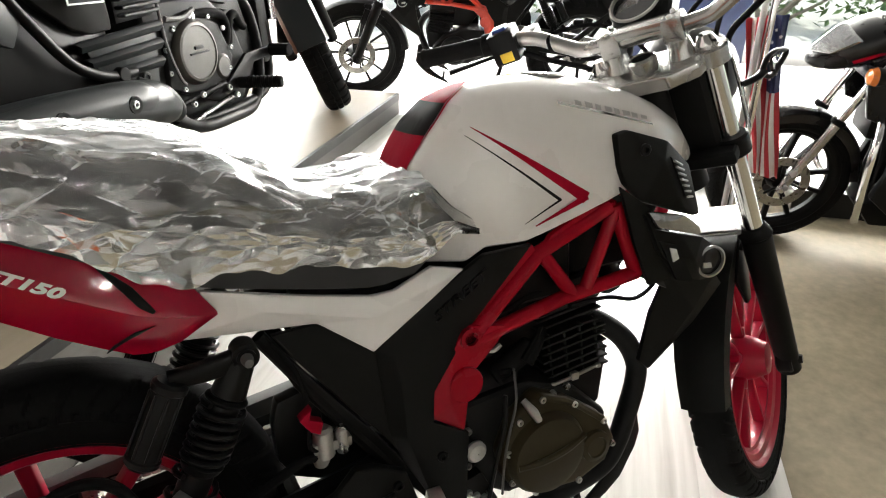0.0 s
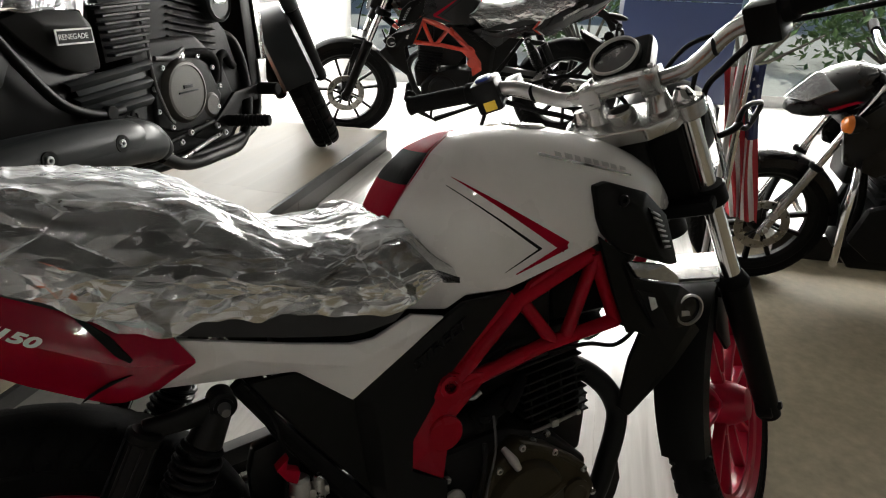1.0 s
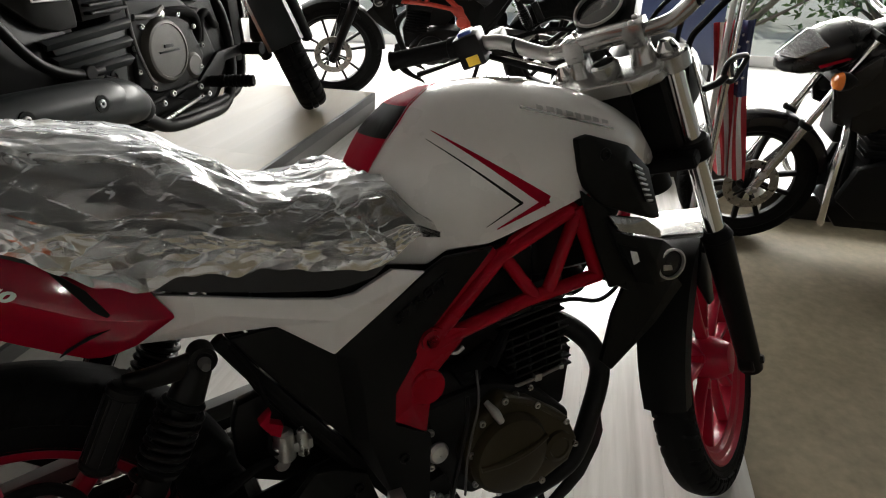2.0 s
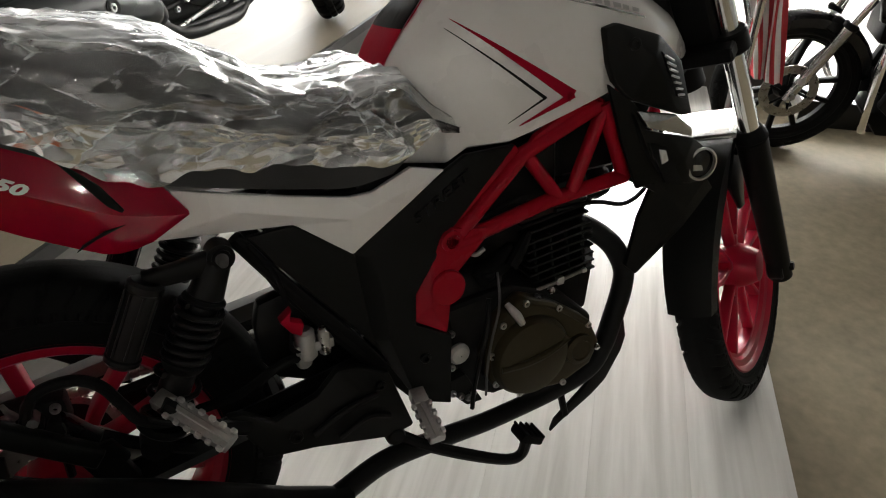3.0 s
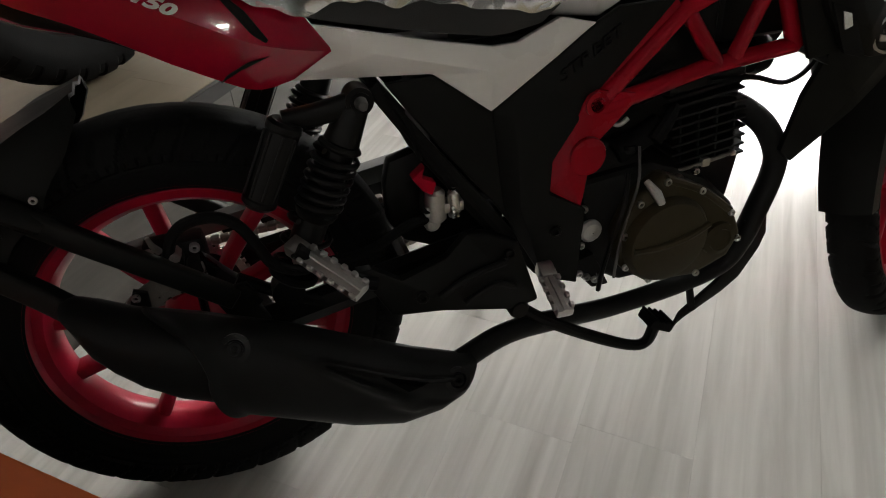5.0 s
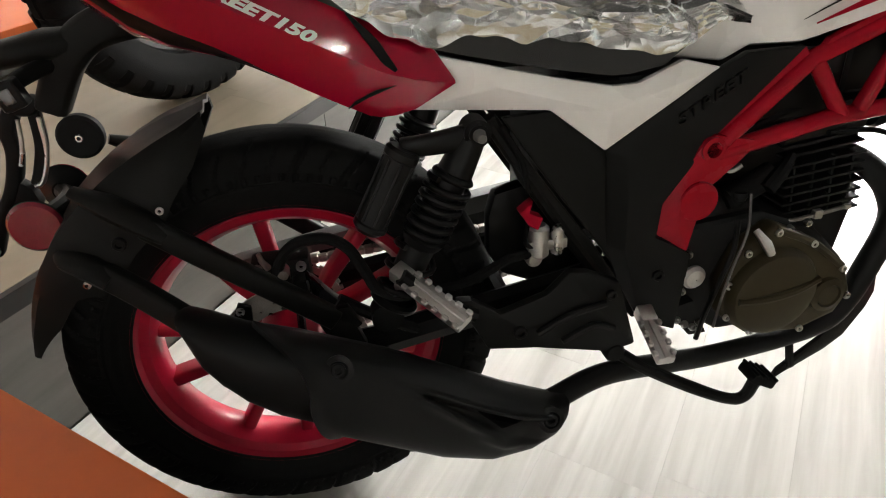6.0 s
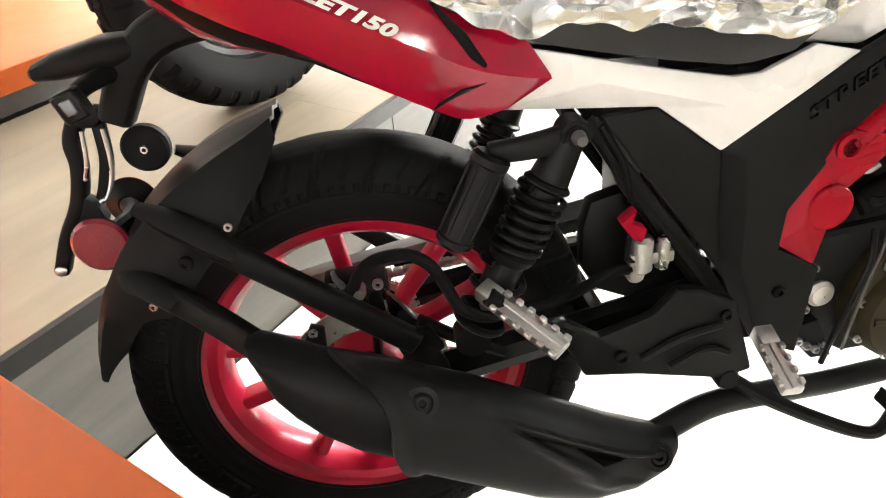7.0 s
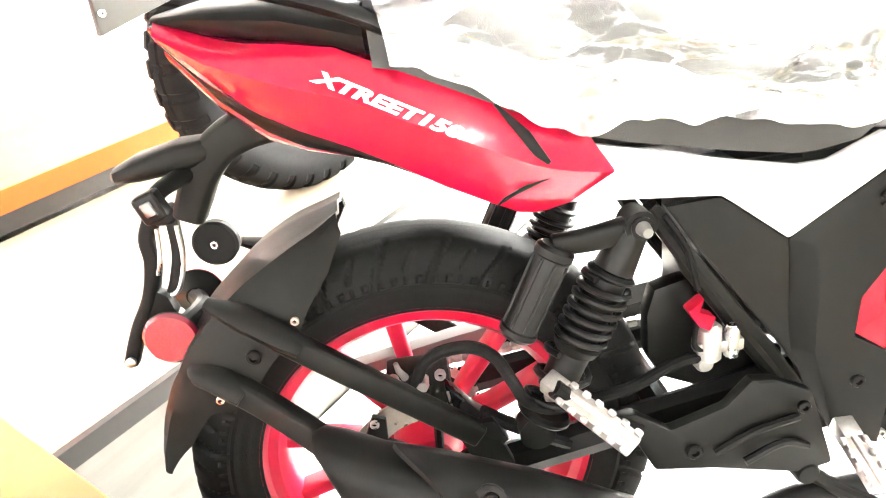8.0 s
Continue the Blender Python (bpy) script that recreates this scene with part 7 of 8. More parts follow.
    part("plate_rail", tube([(-0.262, -0.010, 0.690), (-0.266, -0.010, 0.645), (-0.280, -0.010, 0.610), (-0.292, -0.010, 0.602)], 0.0030, 8), STEEL, ph, "bright plate rail")
    part("plate_bolt", lathe([(0.006, -0.012), (0.007, -0.018), (0.004, -0.020)], 12, "Y", Matrix.Translation((-0.366, 0, 0.520))), STEEL, ph)
    return bk


# ---------------------------------------------------------------- the machines
LEAN = pose(0, 0, 0, -8.5)
main_bike = street_bike("motorcycle", "white and red street motorcycle with plastic-wrapped seat", LEAN, WHITE, RED, REDRIM, REDFRAME, 31.5)
# ---------------------------------------------------------------- plastic film over the seat
def crease(v, width):
    """A sharp ridge where the noise passes through zero, else nothing."""
    return max(0.0, 1 - abs(noise.noise(v)) / width)


# folds of the film: how many to the metre, the way they run, and how steep they are
FOLDS = [(7.0, 0.9, 0.26), (9.5, 2.3, 0.22), (15.0, 1.5, 0.20), (24.0, 0.7, 0.12)]


def crumpled(rows, seed, amount):
    """A taut skin over the rows with slack hollows, sharp creases and a fine crinkle."""
    b = bmesh.new()
    g = []
    na = len(rows[0]) - 1
    for i, row in enumerate(rows):
        line = []
        for k, (p, nrm) in enumerate(row):
            u, w = p.x, 0.42 * k / na
            warp = noise.noise_vector(Vector((u * 6, w * 6, seed)))
            q = Vector((u + 0.022 * warp.x, w + 0.022 * warp.y, seed * 1.3))
            r1 = Vector((q.x * 6.0 + q.y * 7.0, q.y * 11.0 - q.x * 3.0, q.z))
            r2 = Vector((q.x * 17.0 - q.y * 9.0, q.y * 19.0 + q.x * 7.0, q.z + 5))
            r3 = Vector((q.x * 34.0 + q.y * 30.0, q.y * 52.0 - q.x * 26.0, q.z + 9))
            slack = noise.noise(Vector((u * 7.5, w * 8.5, seed + 3)))
            busy = max(0.0, min(1.0, 0.5 + 1.6 * noise.noise(Vector((u * 5, w * 7, seed + 7)))))
            h = 0.55 * slack + 0.75 * crease(r1, 0.11) * (0.35 + 0.65 * busy) + 0.30 * crease(r2, 0.15) * busy + 0.10 * noise.noise(r3) * (0.3 + busy)
            bends = 0.0
            for f, turn, slope in FOLDS:
                gate = max(0.0, min(1.0, 0.35 + 2.4 * noise.noise(Vector((u * 9, w * 11, seed + turn * 7)))))
                phase = f * (q.x * math.cos(turn) + q.y * math.sin(turn)) + 0.8 * noise.noise(Vector((q.x * 7, q.y * 7, turn * 3 + seed)))
                bends += gate * slope / f * abs((phase % 1.0) - 0.5)
            line.append(b.verts.new(p + nrm * (amount * (h + 0.5 + 50 * bends))))
        g.append(line)
    for r, s in zip(g, g[1:]):
        for i in range(len(r) - 1):
            b.faces.new((r[i], r[i + 1], s[i + 1], s[i]))
    return b


def seat_film(name, label, matrix, rng=(0.0, 0.600), seed=3, grow=0.005, mat=None):
    t = thing(name, label, "plastic cover", matrix)
    nx, na = 220, 120
    rows = []
    for i in range(nx + 1):
        x = rng[0] + (rng[1] - rng[0]) * i / nx
        xs = min(max(x, SEAT_TOP[0][0]), 0.568)
        top, bot, w = interp(xs, SEAT_TOP) + grow, interp(xs, SEAT_BOT), interp(xs, SEAT_HALF) + grow
        if x > 0.568:
            w += (x - 0.568) * 0.25
            top -= (x - 0.568) * 0.9
        hem = 0.012 * noise.noise(Vector((x * 9, seed, 0))) + 0.008 * noise.noise(Vector((x * 30, seed, 4)))
        low = bot + interp(x, [(-0.13, 0.014), (0.0, -0.002), (0.2, 0.004), (0.28, 0.030), (0.35, 0.032), (0.45, 0.034), (0.52, 0.006), (0.6, 0.0)]) + hem
        row = []
        for k in range(na + 1):
            c, s = math.cos(math.pi * k / na), math.sin(math.pi * k / na)
            skirt = max(0.0, 1 - s * 2.2)
            n = Vector((0, c, s * 0.9 + 0.1)).normalized()
            p = Vector((x, w * math.copysign(abs(c) ** 0.6, c), low + (top - low) * max(0.0, s) ** 0.55))
            p.x += 0.022 * (1 - s) ** 0.8 * max(0.0, 1 - (x - rng[0]) / 0.16)
            row.append((p + n * (0.003 + 0.007 * skirt * noise.noise(Vector((x * 22, seed, 9))) + 0.002 * skirt), n))
        rows.append(row)
    hem = [[(p + n * 0.005, n) for p, n in row[:8]] for row in rows]
    far = [[(p + n * 0.005, n) for p, n in row[-8:]] for row in rows]
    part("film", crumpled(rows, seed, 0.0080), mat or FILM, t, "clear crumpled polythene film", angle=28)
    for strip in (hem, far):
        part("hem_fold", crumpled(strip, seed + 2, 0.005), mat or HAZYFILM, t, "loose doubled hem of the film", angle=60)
    return t


seat_film("plastic_cover", "clear crumpled polythene wrapped over the black seat", LEAN)

# ---------------------------------------------------------------- black and orange sister machine by the glass
SISTER = Matrix.Translation((2.755, 2.605, 0.18)) @ pose(0, 0, 0, 0, 0, 152.9) @ pose(0, 0, 0, -8.5)
street_bike("motorcycle", "black street motorcycle with orange red trellis by the glass", SISTER, BLACKGLOSS, BLACKGLOSS, PLASTIC2, ORANGEFRAME, 12, near=False)
seat_film("plastic_cover", "clear crumpled polythene over the sister machine's seat", SISTER, seed=6)


# ---------------------------------------------------------------- cruiser on the raised platform
def cruiser(matrix):
    bk = thing("cruiser_motorcycle", "gunmetal and black cruiser motorcycle on the raised platform", "motorcycle", matrix)
    R = 0.33
    wheel(bk, "rear_wheel", Matrix.Translation((-0.02, 0, R)), R, 0.150, BLACKMETAL, bead=0.222, knob=True, label="black rear wheel with block tread", spokes=7, first=20)
    FM, u = front_frame((1.900, 0.100, R), 33, 38)
    fe = new("front_end")
    fe.parent = bk
    fe.matrix_basis = FM
    wheel(bk, "front_wheel", FM, R, 0.130, BLACKMETAL, bead=0.236, knob=True, label="black front wheel with block tread", spokes=7, first=10, disc_side=1)
    for s in (-0.105, 0.105):
        base = Vector((0, s, 0))
        rod(fe, "fork_slider", base - u * 0.03, base + u * 0.36, (0.027, 0.033), BLACKMETAL, 24, "black fork lower")
        rod(fe, "fork_shroud", base + u * 0.36, base + u * 0.80, 0.036, GUNMETAL, 24, "gunmetal fork shroud")
        rod(fe, "axle_nut", base, base + Vector((0, math.copysign(0.03, s), 0)), 0.014, STEEL, 6)
    part("top_yoke", box(-0.08, 0.04, -0.14, 0.14, -0.015, 0.015, 0.008), BLACKMETAL, fe, matrix=Matrix.Translation(u * 0.80) @ pose(0, 0, 0, 0, -33, 0))
    part("lower_yoke", box(-0.08, 0.04, -0.14, 0.14, -0.02, 0.02, 0.008), BLACKMETAL, fe, matrix=Matrix.Translation(u * 0.60) @ pose(0, 0, 0, 0, -33, 0))
    part("handlebar", tube([(-0.62, -0.40, 0.92), (-0.50, -0.30, 0.93), (-0.44, -0.12, 0.78), (-0.44, 0.12, 0.78), (-0.50, 0.30, 0.93), (-0.62, 0.40, 0.92)], 0.014, 12), CHROME, fe)
    part("headlamp", lathe([(0.02, -0.09), (0.075, -0.05), (0.095, 0.02), (0.095, 0.05)], 28, "X", Matrix.Translation((-0.28, 0, 0.60))), BLACKGLOSS, fe)
    rows = []
    for k in range(19):
        a = radians(8 + 173 * k / 18)
        rr = 0.368
        rows.append([Vector(((rr - d) * math.cos(a), y, (rr - d) * math.sin(a))) for y, d in ((-0.082, 0.075), (-0.080, 0.03), (-0.066, 0.008), (-0.03, 0.0), (0.03, 0.0), (0.066, 0.008), (0.080, 0.03), (0.082, 0.075))])
    part("front_mudguard", sheet(rows, 0.004), GUNMETAL, fe, "dark gunmetal front mudguard")
    part("side_reflector", box(-0.012, 0.012, -0.003, 0.003, -0.05, 0.05, 0.002), AMBER, fe, "amber fork reflector", matrix=Matrix.Translation(u * 0.44 + Vector((0.0, -0.142, 0))) @ pose(0, 0, 0, 0, -33, 0))
    # frame
    for s in (-1, 1):
        part("frame_tube", tube([(0.16, s * 0.15, 0.70), (0.22, s * 0.16, 0.60), (0.30, s * 0.165, 0.50), (0.40, s * 0.165, 0.455), (0.50, s * 0.160, 0.45)], 0.014, 12), BLACKMETAL, bk, "satin black frame tube")
        part("frame_cradle", tube([(1.34, s * 0.04, 0.90), (1.27, s * 0.08, 0.55), (1.20, s * 0.11, 0.30), (1.0, s * 0.12, 0.245), (0.55, s * 0.12, 0.25)], 0.017, 12), BLACKMETAL, bk)
        part("rear_damper", tube([(0.05, s * 0.15, 0.72), (0.0, s * 0.14, 0.38)], 0.03, 16, False), BLACKMETAL, bk)
        part("swingarm_leg", tube([(0.55, s * 0.11, 0.36), (-0.04, s * 0.125, 0.33)], 0.022, 10, False, flat=1.3), BLACKMETAL, bk)
        part("radiator_wing", panel([(1.255, s * 0.125, 0.72), (1.305, s * 0.120, 0.72), (1.300, s * 0.120, 0.50), (1.262, s * 0.125, 0.50)], [[0, 1, 2, 3]], 0.03, 0.004, back=(0, -s, 0)), SILVER, bk, "silver radiator wing")
        part("radiator_wing", panel([(1.240, s * 0.125, 0.505), (1.300, s * 0.120, 0.505), (1.285, s * 0.120, 0.41), (1.240, s * 0.125, 0.41)], [[0, 1, 2, 3]], 0.02, 0.004, back=(0, -s, 0)), ALLOY, bk, "bare alloy radiator foot")
        # side cover with name plate
        sc = part("side_cover", panel([(0.20, s * 0.150, 0.705), (0.27, s * 0.158, 0.725), (0.42, s * 0.162, 0.715), (0.455, s * 0.160, 0.680), (0.470, s * 0.150, 0.565), (0.400, s * 0.152, 0.560), (0.335, s * 0.150, 0.580), (0.255, s * 0.148, 0.645), (0.30, s * 0.172, 0.690), (0.43, s * 0.174, 0.675)],
                                      [[0, 1, 8, 7], [1, 2, 9, 8], [2, 3, 9], [3, 4, 9], [9, 4, 5, 6, 8], [8, 6, 7]], 0.03, 0.008, back=(0, -s, 0), segs=3), PLASTIC, bk, "satin black side cover", angle=20)
        ex = Vector((0.115, 0, -0.002)) * -s
        m = basis((0.375, s * 0.1795, 0.655), ex, (0, 0, 1))
        npl = part("name_plate", box(-0.058, 0.058, -0.019, 0.019, -0.0015, 0.0015, 0.001, segs=1), DECALWHITE, sc, "white framed name plate", smooth=False, matrix=m)
        part("plate_field", box(-0.053, 0.053, -0.0145, 0.0145, 0.0012, 0.0022, 0), PLASTIC, sc, smooth=False, matrix=m)
        part("plate_lettering", text_mesh("RENEGADE", 0.0190, 0.0003, 0.0, 0.94), DECALWHITE, sc, smooth=False, matrix=m @ Matrix.Translation((-0.006, -0.0005, 0.0026)))
        # finned covers
        fc = new("finned_cover")
        fc.parent = bk
        fc["label"] = "gunmetal engine cover with slanting fins"
        part("plate", panel([(0.500, s * 0.135, 0.80), (0.700, s * 0.135, 0.80), (0.645, s * 0.135, 0.585), (0.500, s * 0.135, 0.575)], [[0, 1, 2, 3]], 0.03, 0.004, back=(0, -s, 0)), BLACKMETAL, fc)
        part("top_cap", panel([(0.485, s * 0.160, 0.81), (0.705, s * 0.160, 0.81), (0.690, s * 0.160, 0.738), (0.492, s * 0.160, 0.728)], [[0, 1, 2, 3]], 0.03, 0.004, back=(0, -s, 0)), GUNMETAL, fc)
        for k in range(7):
            z = 0.722 - k * 0.0205
            x1 = 0.683 - k * 0.0058
            part("fin", panel([(0.492 + 0.003 * k, s * 0.163, z), (x1, s * 0.163, z + 0.006), (x1, s * 0.163, z - 0.003), (0.492 + 0.003 * k, s * 0.163, z - 0.009)], [[0, 1, 2, 3]], 0.035, 0.002, back=(0, -s, 0), segs=1), GUNMETAL, fc)
        lc = new("finned_cover")
        lc.parent = bk
        lc["label"] = "gunmetal lower cover with broad ribs"
        part("plate", panel([(0.36, s * 0.145, 0.545), (0.635, s * 0.150, 0.565), (0.590, s * 0.150, 0.375), (0.560, s * 0.150, 0.372), (0.490, s * 0.148, 0.420), (0.400, s * 0.145, 0.455)], [[0, 1, 2, 3, 4, 5]], 0.03, 0.004, back=(0, -s, 0)), GUNMETAL, lc)
        for k in range(3):
            z0, z1 = 0.545 - 0.042 * k, 0.572 - 0.048 * k
            x0, x1 = 0.335 + 0.022 * k, 0.638 - 0.009 * k
            part("rib", panel([(x0, s * 0.150, z0), (x1, s * 0.160, z1), (x1, s * 0.172, z1 - 0.012), (x1 - 0.004, s * 0.160, z1 - 0.030), (x0 + 0.015, s * 0.150, z0 - 0.026), (x0 + 0.008, s * 0.162, z0 - 0.010)], [[0, 1, 2, 5], [5, 2, 3, 4]], 0.014, 0.003, back=(0, -s, 0)), GUNMETAL, lc)
        bolt(lc, (0.545, s * 0.152, 0.425), 0.016, 0.006, BLACKMETAL, (0, s, 0))
        rod(bk, "pivot_cap", (0.445, s * 0.155, 0.452), (0.445, s * 0.180, 0.452), 0.020, BLACKMETAL, 24)
    # engine
    e = new("engine")
    e.parent = bk
    e["label"] = "black and bronze single-cylinder engine"
    part("crankcase", prism([(0.60, 0.62), (0.58, 0.34), (0.66, 0.27), (1.02, 0.27), (1.08, 0.36), (1.02, 0.52), (0.90, 0.62)], -0.13, 0.13, 0.02, segs=3), CASTBLACK, e)
    part("clutch_cover", lathe([(0.098, -0.12), (0.098, -0.150), (0.088, -0.166), (0.080, -0.168), (0.078, -0.165), (0.001, -0.167)], 44, "Y", Matrix.Translation((0.775, 0, 0.460)), caps=False), DARKBRONZE, e, "round dark bronze clutch cover")
    part("pump_cover", lathe([(0.042, -0.12), (0.042, -0.145), (0.032, -0.152), (0.001, -0.152)], 28, "Y", Matrix.Translation((0.905, 0, 0.395)), caps=False), DARKBRONZE, e)
    part("side_case", prism([(0.66, 0.56), (0.64, 0.37), (0.72, 0.34), (0.92, 0.33), (0.97, 0.42), (0.92, 0.53), (0.80, 0.585)], -0.145, -0.11, 0.012, segs=3), CASTBLACK, e)
    part("badge_bar", box(0.73, 0.82, -0.170, -0.166, 0.456, 0.462, 0.001), CASTBLACK, e)
    part("badge_bar", box(0.755, 0.795, -0.170, -0.166, 0.470, 0.480, 0.001), CASTBLACK, e)
    for k in range(11):
        a = 2 * math.pi * k / 11
        bolt(e, (0.80 + 0.165 * math.cos(a) * 0.95, -0.146, 0.45 + 0.118 * math.sin(a)), 0.008, 0.008)
    lean = Matrix.Translation((0.90, 0, 0.55)) @ Matrix.Rotation(radians(10), 4, "Y")
    part("barrel", box(-0.10, 0.10, -0.10, 0.10, 0.0, 0.20, 0.02), CASTBLACK, e, matrix=lean)
    for k in range(7):
        part("fin", box(-0.115, 0.115, -0.112, 0.112, 0.03 + k * 0.022, 0.036 + k * 0.022, 0.002, segs=1), CASTBLACK, e, matrix=lean)
    part("head_cover", box(-0.10, 0.10, -0.10, 0.10, 0.19, 0.29, 0.03, segs=3), CASTBLACK, e, matrix=lean)
    part("water_hose", tube([(0.80, -0.13, 0.565), (0.88, -0.14, 0.565), (0.945, -0.14, 0.550), (0.965, -0.135, 0.505), (0.955, -0.13, 0.46)], 0.016, 14), RUBBER, e, "black rubber hose")
    part("water_hose", tube([(0.99, -0.12, 0.46), (0.995, -0.13, 0.53), (1.03, -0.13, 0.548), (1.065, -0.12, 0.515), (1.10, -0.11, 0.50)], 0.014, 14), RUBBER, e, "black rubber hose")
    part("hose_clip", lathe([(0.019, -0.006), (0.019, 0.006)], 20, "X", Matrix.Translation((0.80, -0.13, 0.565))), STEEL, e)
    part("clutch_cable", tube([(0.66, -0.13, 0.72), (0.645, -0.155, 0.62), (0.645, -0.160, 0.50), (0.675, -0.160, 0.40), (0.70, -0.155, 0.375)], 0.005, 8), GREYPART, e)
    part("cable_clamp", tube([(0.67, -0.15, 0.57), (0.74, -0.155, 0.565), (0.80, -0.15, 0.585)], 0.008, 8), GREYPART, e)
    part("horn", lathe([(0.066, -0.10), (0.066, -0.135), (0.058, -0.142), (0.052, -0.136), (0.001, -0.137)], 36, "Y", Matrix.Translation((1.04, 0, 0.715)), caps=False), GUNMETAL, bk, "round gunmetal horn cover")
    part("horn_bar", box(1.01, 1.07, -0.141, -0.136, 0.708, 0.722, 0.002), SILVER, bk)
    # exhaust
    x = new("exhaust")
    x.parent = bk
    x["label"] = "grey painted exhaust with slanting front end"
    part("muffler", tube([(-0.30, -0.215, 0.40), (-0.15, -0.22, 0.40), (0.1, -0.22, 0.40), (0.35, -0.22, 0.385), (0.47, -0.215, 0.37), (0.535, -0.205, 0.345), (0.56, -0.20, 0.325)], [0.040, 0.055, 0.060, 0.064, 0.062, 0.050, 0.034], 24), GUNMETAL, x)
    part("heat_shield", tube([(-0.1, -0.236, 0.405), (0.2, -0.236, 0.405), (0.40, -0.232, 0.390), (0.47, -0.226, 0.372)], [0.045, 0.052, 0.054, 0.040], 20), GUNMETAL, x, "grey heat shield")
    part("front_shell", tube([(0.49, -0.17, 0.425), (0.545, -0.205, 0.385), (0.575, -0.215, 0.330), (0.57, -0.20, 0.30)], [0.014, 0.022, 0.022, 0.014], 14), GUNMETAL, x, "grey curved front shell")
    for px, pz in ((0.345, 0.395), (0.125, 0.405)):
        part("washer", lathe([(0.022, 0.004), (0.022, -0.002), (0.014, -0.002), (0.010, 0.003)], 24, "Y", Matrix.Translation((px, -0.286, pz)), caps=False), BLACKMETAL, x)
        bolt(x, (px, -0.285, pz), 0.011, 0.006, STEEL)
    part("header_pipe", tube([(1.02, -0.05, 0.62), (1.14, -0.09, 0.58), (1.16, -0.11, 0.40), (1.08, -0.12, 0.24), (0.90, -0.14, 0.225), (0.70, -0.17, 0.245), (0.58, -0.19, 0.30)], 0.020, 14), BLACKMETAL, x)
    # foot controls
    for s in (-1, 1):
        part("forward_bracket", panel([(0.78, s * 0.15, 0.315), (0.90, s * 0.16, 0.345), (1.02, s * 0.16, 0.420), (1.19, s * 0.16, 0.425), (1.19, s * 0.16, 0.392), (1.06, s * 0.16, 0.385), (0.95, s * 0.165, 0.285), (0.90, s * 0.16, 0.270)], [[0, 1, 6, 7], [1, 2, 5, 6], [2, 3, 4, 5]], 0.014, 0.004, back=(0, -s, 0)), BLACKMETAL, bk)
        rod(bk, "pedal_tip", (1.17, s * 0.16, 0.41), (1.17, s * 0.24, 0.41), 0.022, RUBBER, 16, "black rubber pedal tip")
        peg = rod(bk, "footpeg", (0.945, s * 0.165, 0.335), (0.985, s * 0.31, 0.332), 0.019, RUBBER, 18, "ribbed black rubber footpeg")
        for k in range(8):
            q = Vector((0.945, s * 0.165, 0.335)).lerp(Vector((0.985, s * 0.31, 0.332)), 0.22 + k * 0.09)
            rod(peg, "rib", q, q + Vector((0.0025, s * 0.009, 0)), 0.0215, RUBBER, 16)
        part("brake_rod", tube([(0.66, s * 0.16, 0.255), (0.90, s * 0.165, 0.300)], 0.007, 8, False), STEEL, bk, "plated brake rod")
        part("link_rod", tube([(0.62, s * 0.15, 0.315), (0.88, s * 0.16, 0.345)], 0.009, 8, False), BLACKMETAL, bk)
        for qx, qz in ((0.60, 0.30), (0.64, 0.29), (0.70, 0.315), (0.75, 0.335), (0.885, 0.33), (0.92, 0.30)):
            bolt(bk, (qx, s * 0.165, qz), 0.010, 0.010, STEEL, (0, s, 0))
    # tank, seat, rear guard
    part("fuel_tank", loft([[Vector((x, w * math.copysign(abs(math.cos(a)) ** 0.8, math.cos(a)), z + h * math.sin(a))) for a in (2 * math.pi * k / 28 for k in range(28))]
                            for x, w, z, h in ((0.55, 0.05, 0.86, 0.05), (0.62, 0.11, 0.87, 0.085), (0.80, 0.155, 0.90, 0.115), (1.0, 0.16, 0.92, 0.125), (1.18, 0.12, 0.94, 0.10), (1.25, 0.06, 0.95, 0.06))]), BLACKGLOSS, bk, "gloss black teardrop tank")
    part("seat", loft([[Vector((x, w * math.copysign(abs(math.cos(a)) ** 0.7, math.cos(a)), z + h * math.copysign(abs(math.sin(a)) ** 0.7, math.sin(a)))) for a in (2 * math.pi * k / 24 for k in range(24))]
                       for x, w, z, h in ((-0.30, 0.08, 0.90, 0.03), (-0.10, 0.11, 0.87, 0.05), (0.05, 0.14, 0.80, 0.05), (0.25, 0.16, 0.775, 0.045), (0.45, 0.13, 0.785, 0.04), (0.56, 0.09, 0.80, 0.03))]), VINYL, bk, "black vinyl saddle")
    rows = []
    for k in range(17):
        a = radians(30 + 85 * k / 16)
        rr = 0.405
        rows.append([Vector((-0.02 + (rr - d) * math.cos(a), y, R + (rr - d) * math.sin(a))) for y, d in ((-0.115, 0.09), (-0.112, 0.03), (-0.09, 0.008), (-0.04, 0.0), (0.04, 0.0), (0.09, 0.008), (0.112, 0.03), (0.115, 0.09))])
    part("rear_mudguard", sheet(rows, 0.004), BLACKMETAL, bk, "black rear mudguard")
    part("rear_flap", panel([(-0.24, -0.10, 0.525), (-0.462, -0.095, 0.480), (-0.420, -0.09, 0.80), (-0.20, -0.095, 0.80)], [[0, 1, 2, 3]], 0.02, 0.004), GREYFLAP, bk, "grey plastic rear flap")
    bolt(bk, (-0.446, -0.0955, 0.518), 0.007, 0.006, STEEL)
    part("flap_stay", tube([(-0.36, 0, 0.79), (-0.20, 0, 0.82), (0.05, 0, 0.78)], 0.03, 8, flat=0.5), BLACKMETAL, bk)
    part("radiator", box(1.19, 1.25, -0.115, 0.115, 0.36, 0.80, 0.008), BLACKMETAL, bk, "black radiator core")
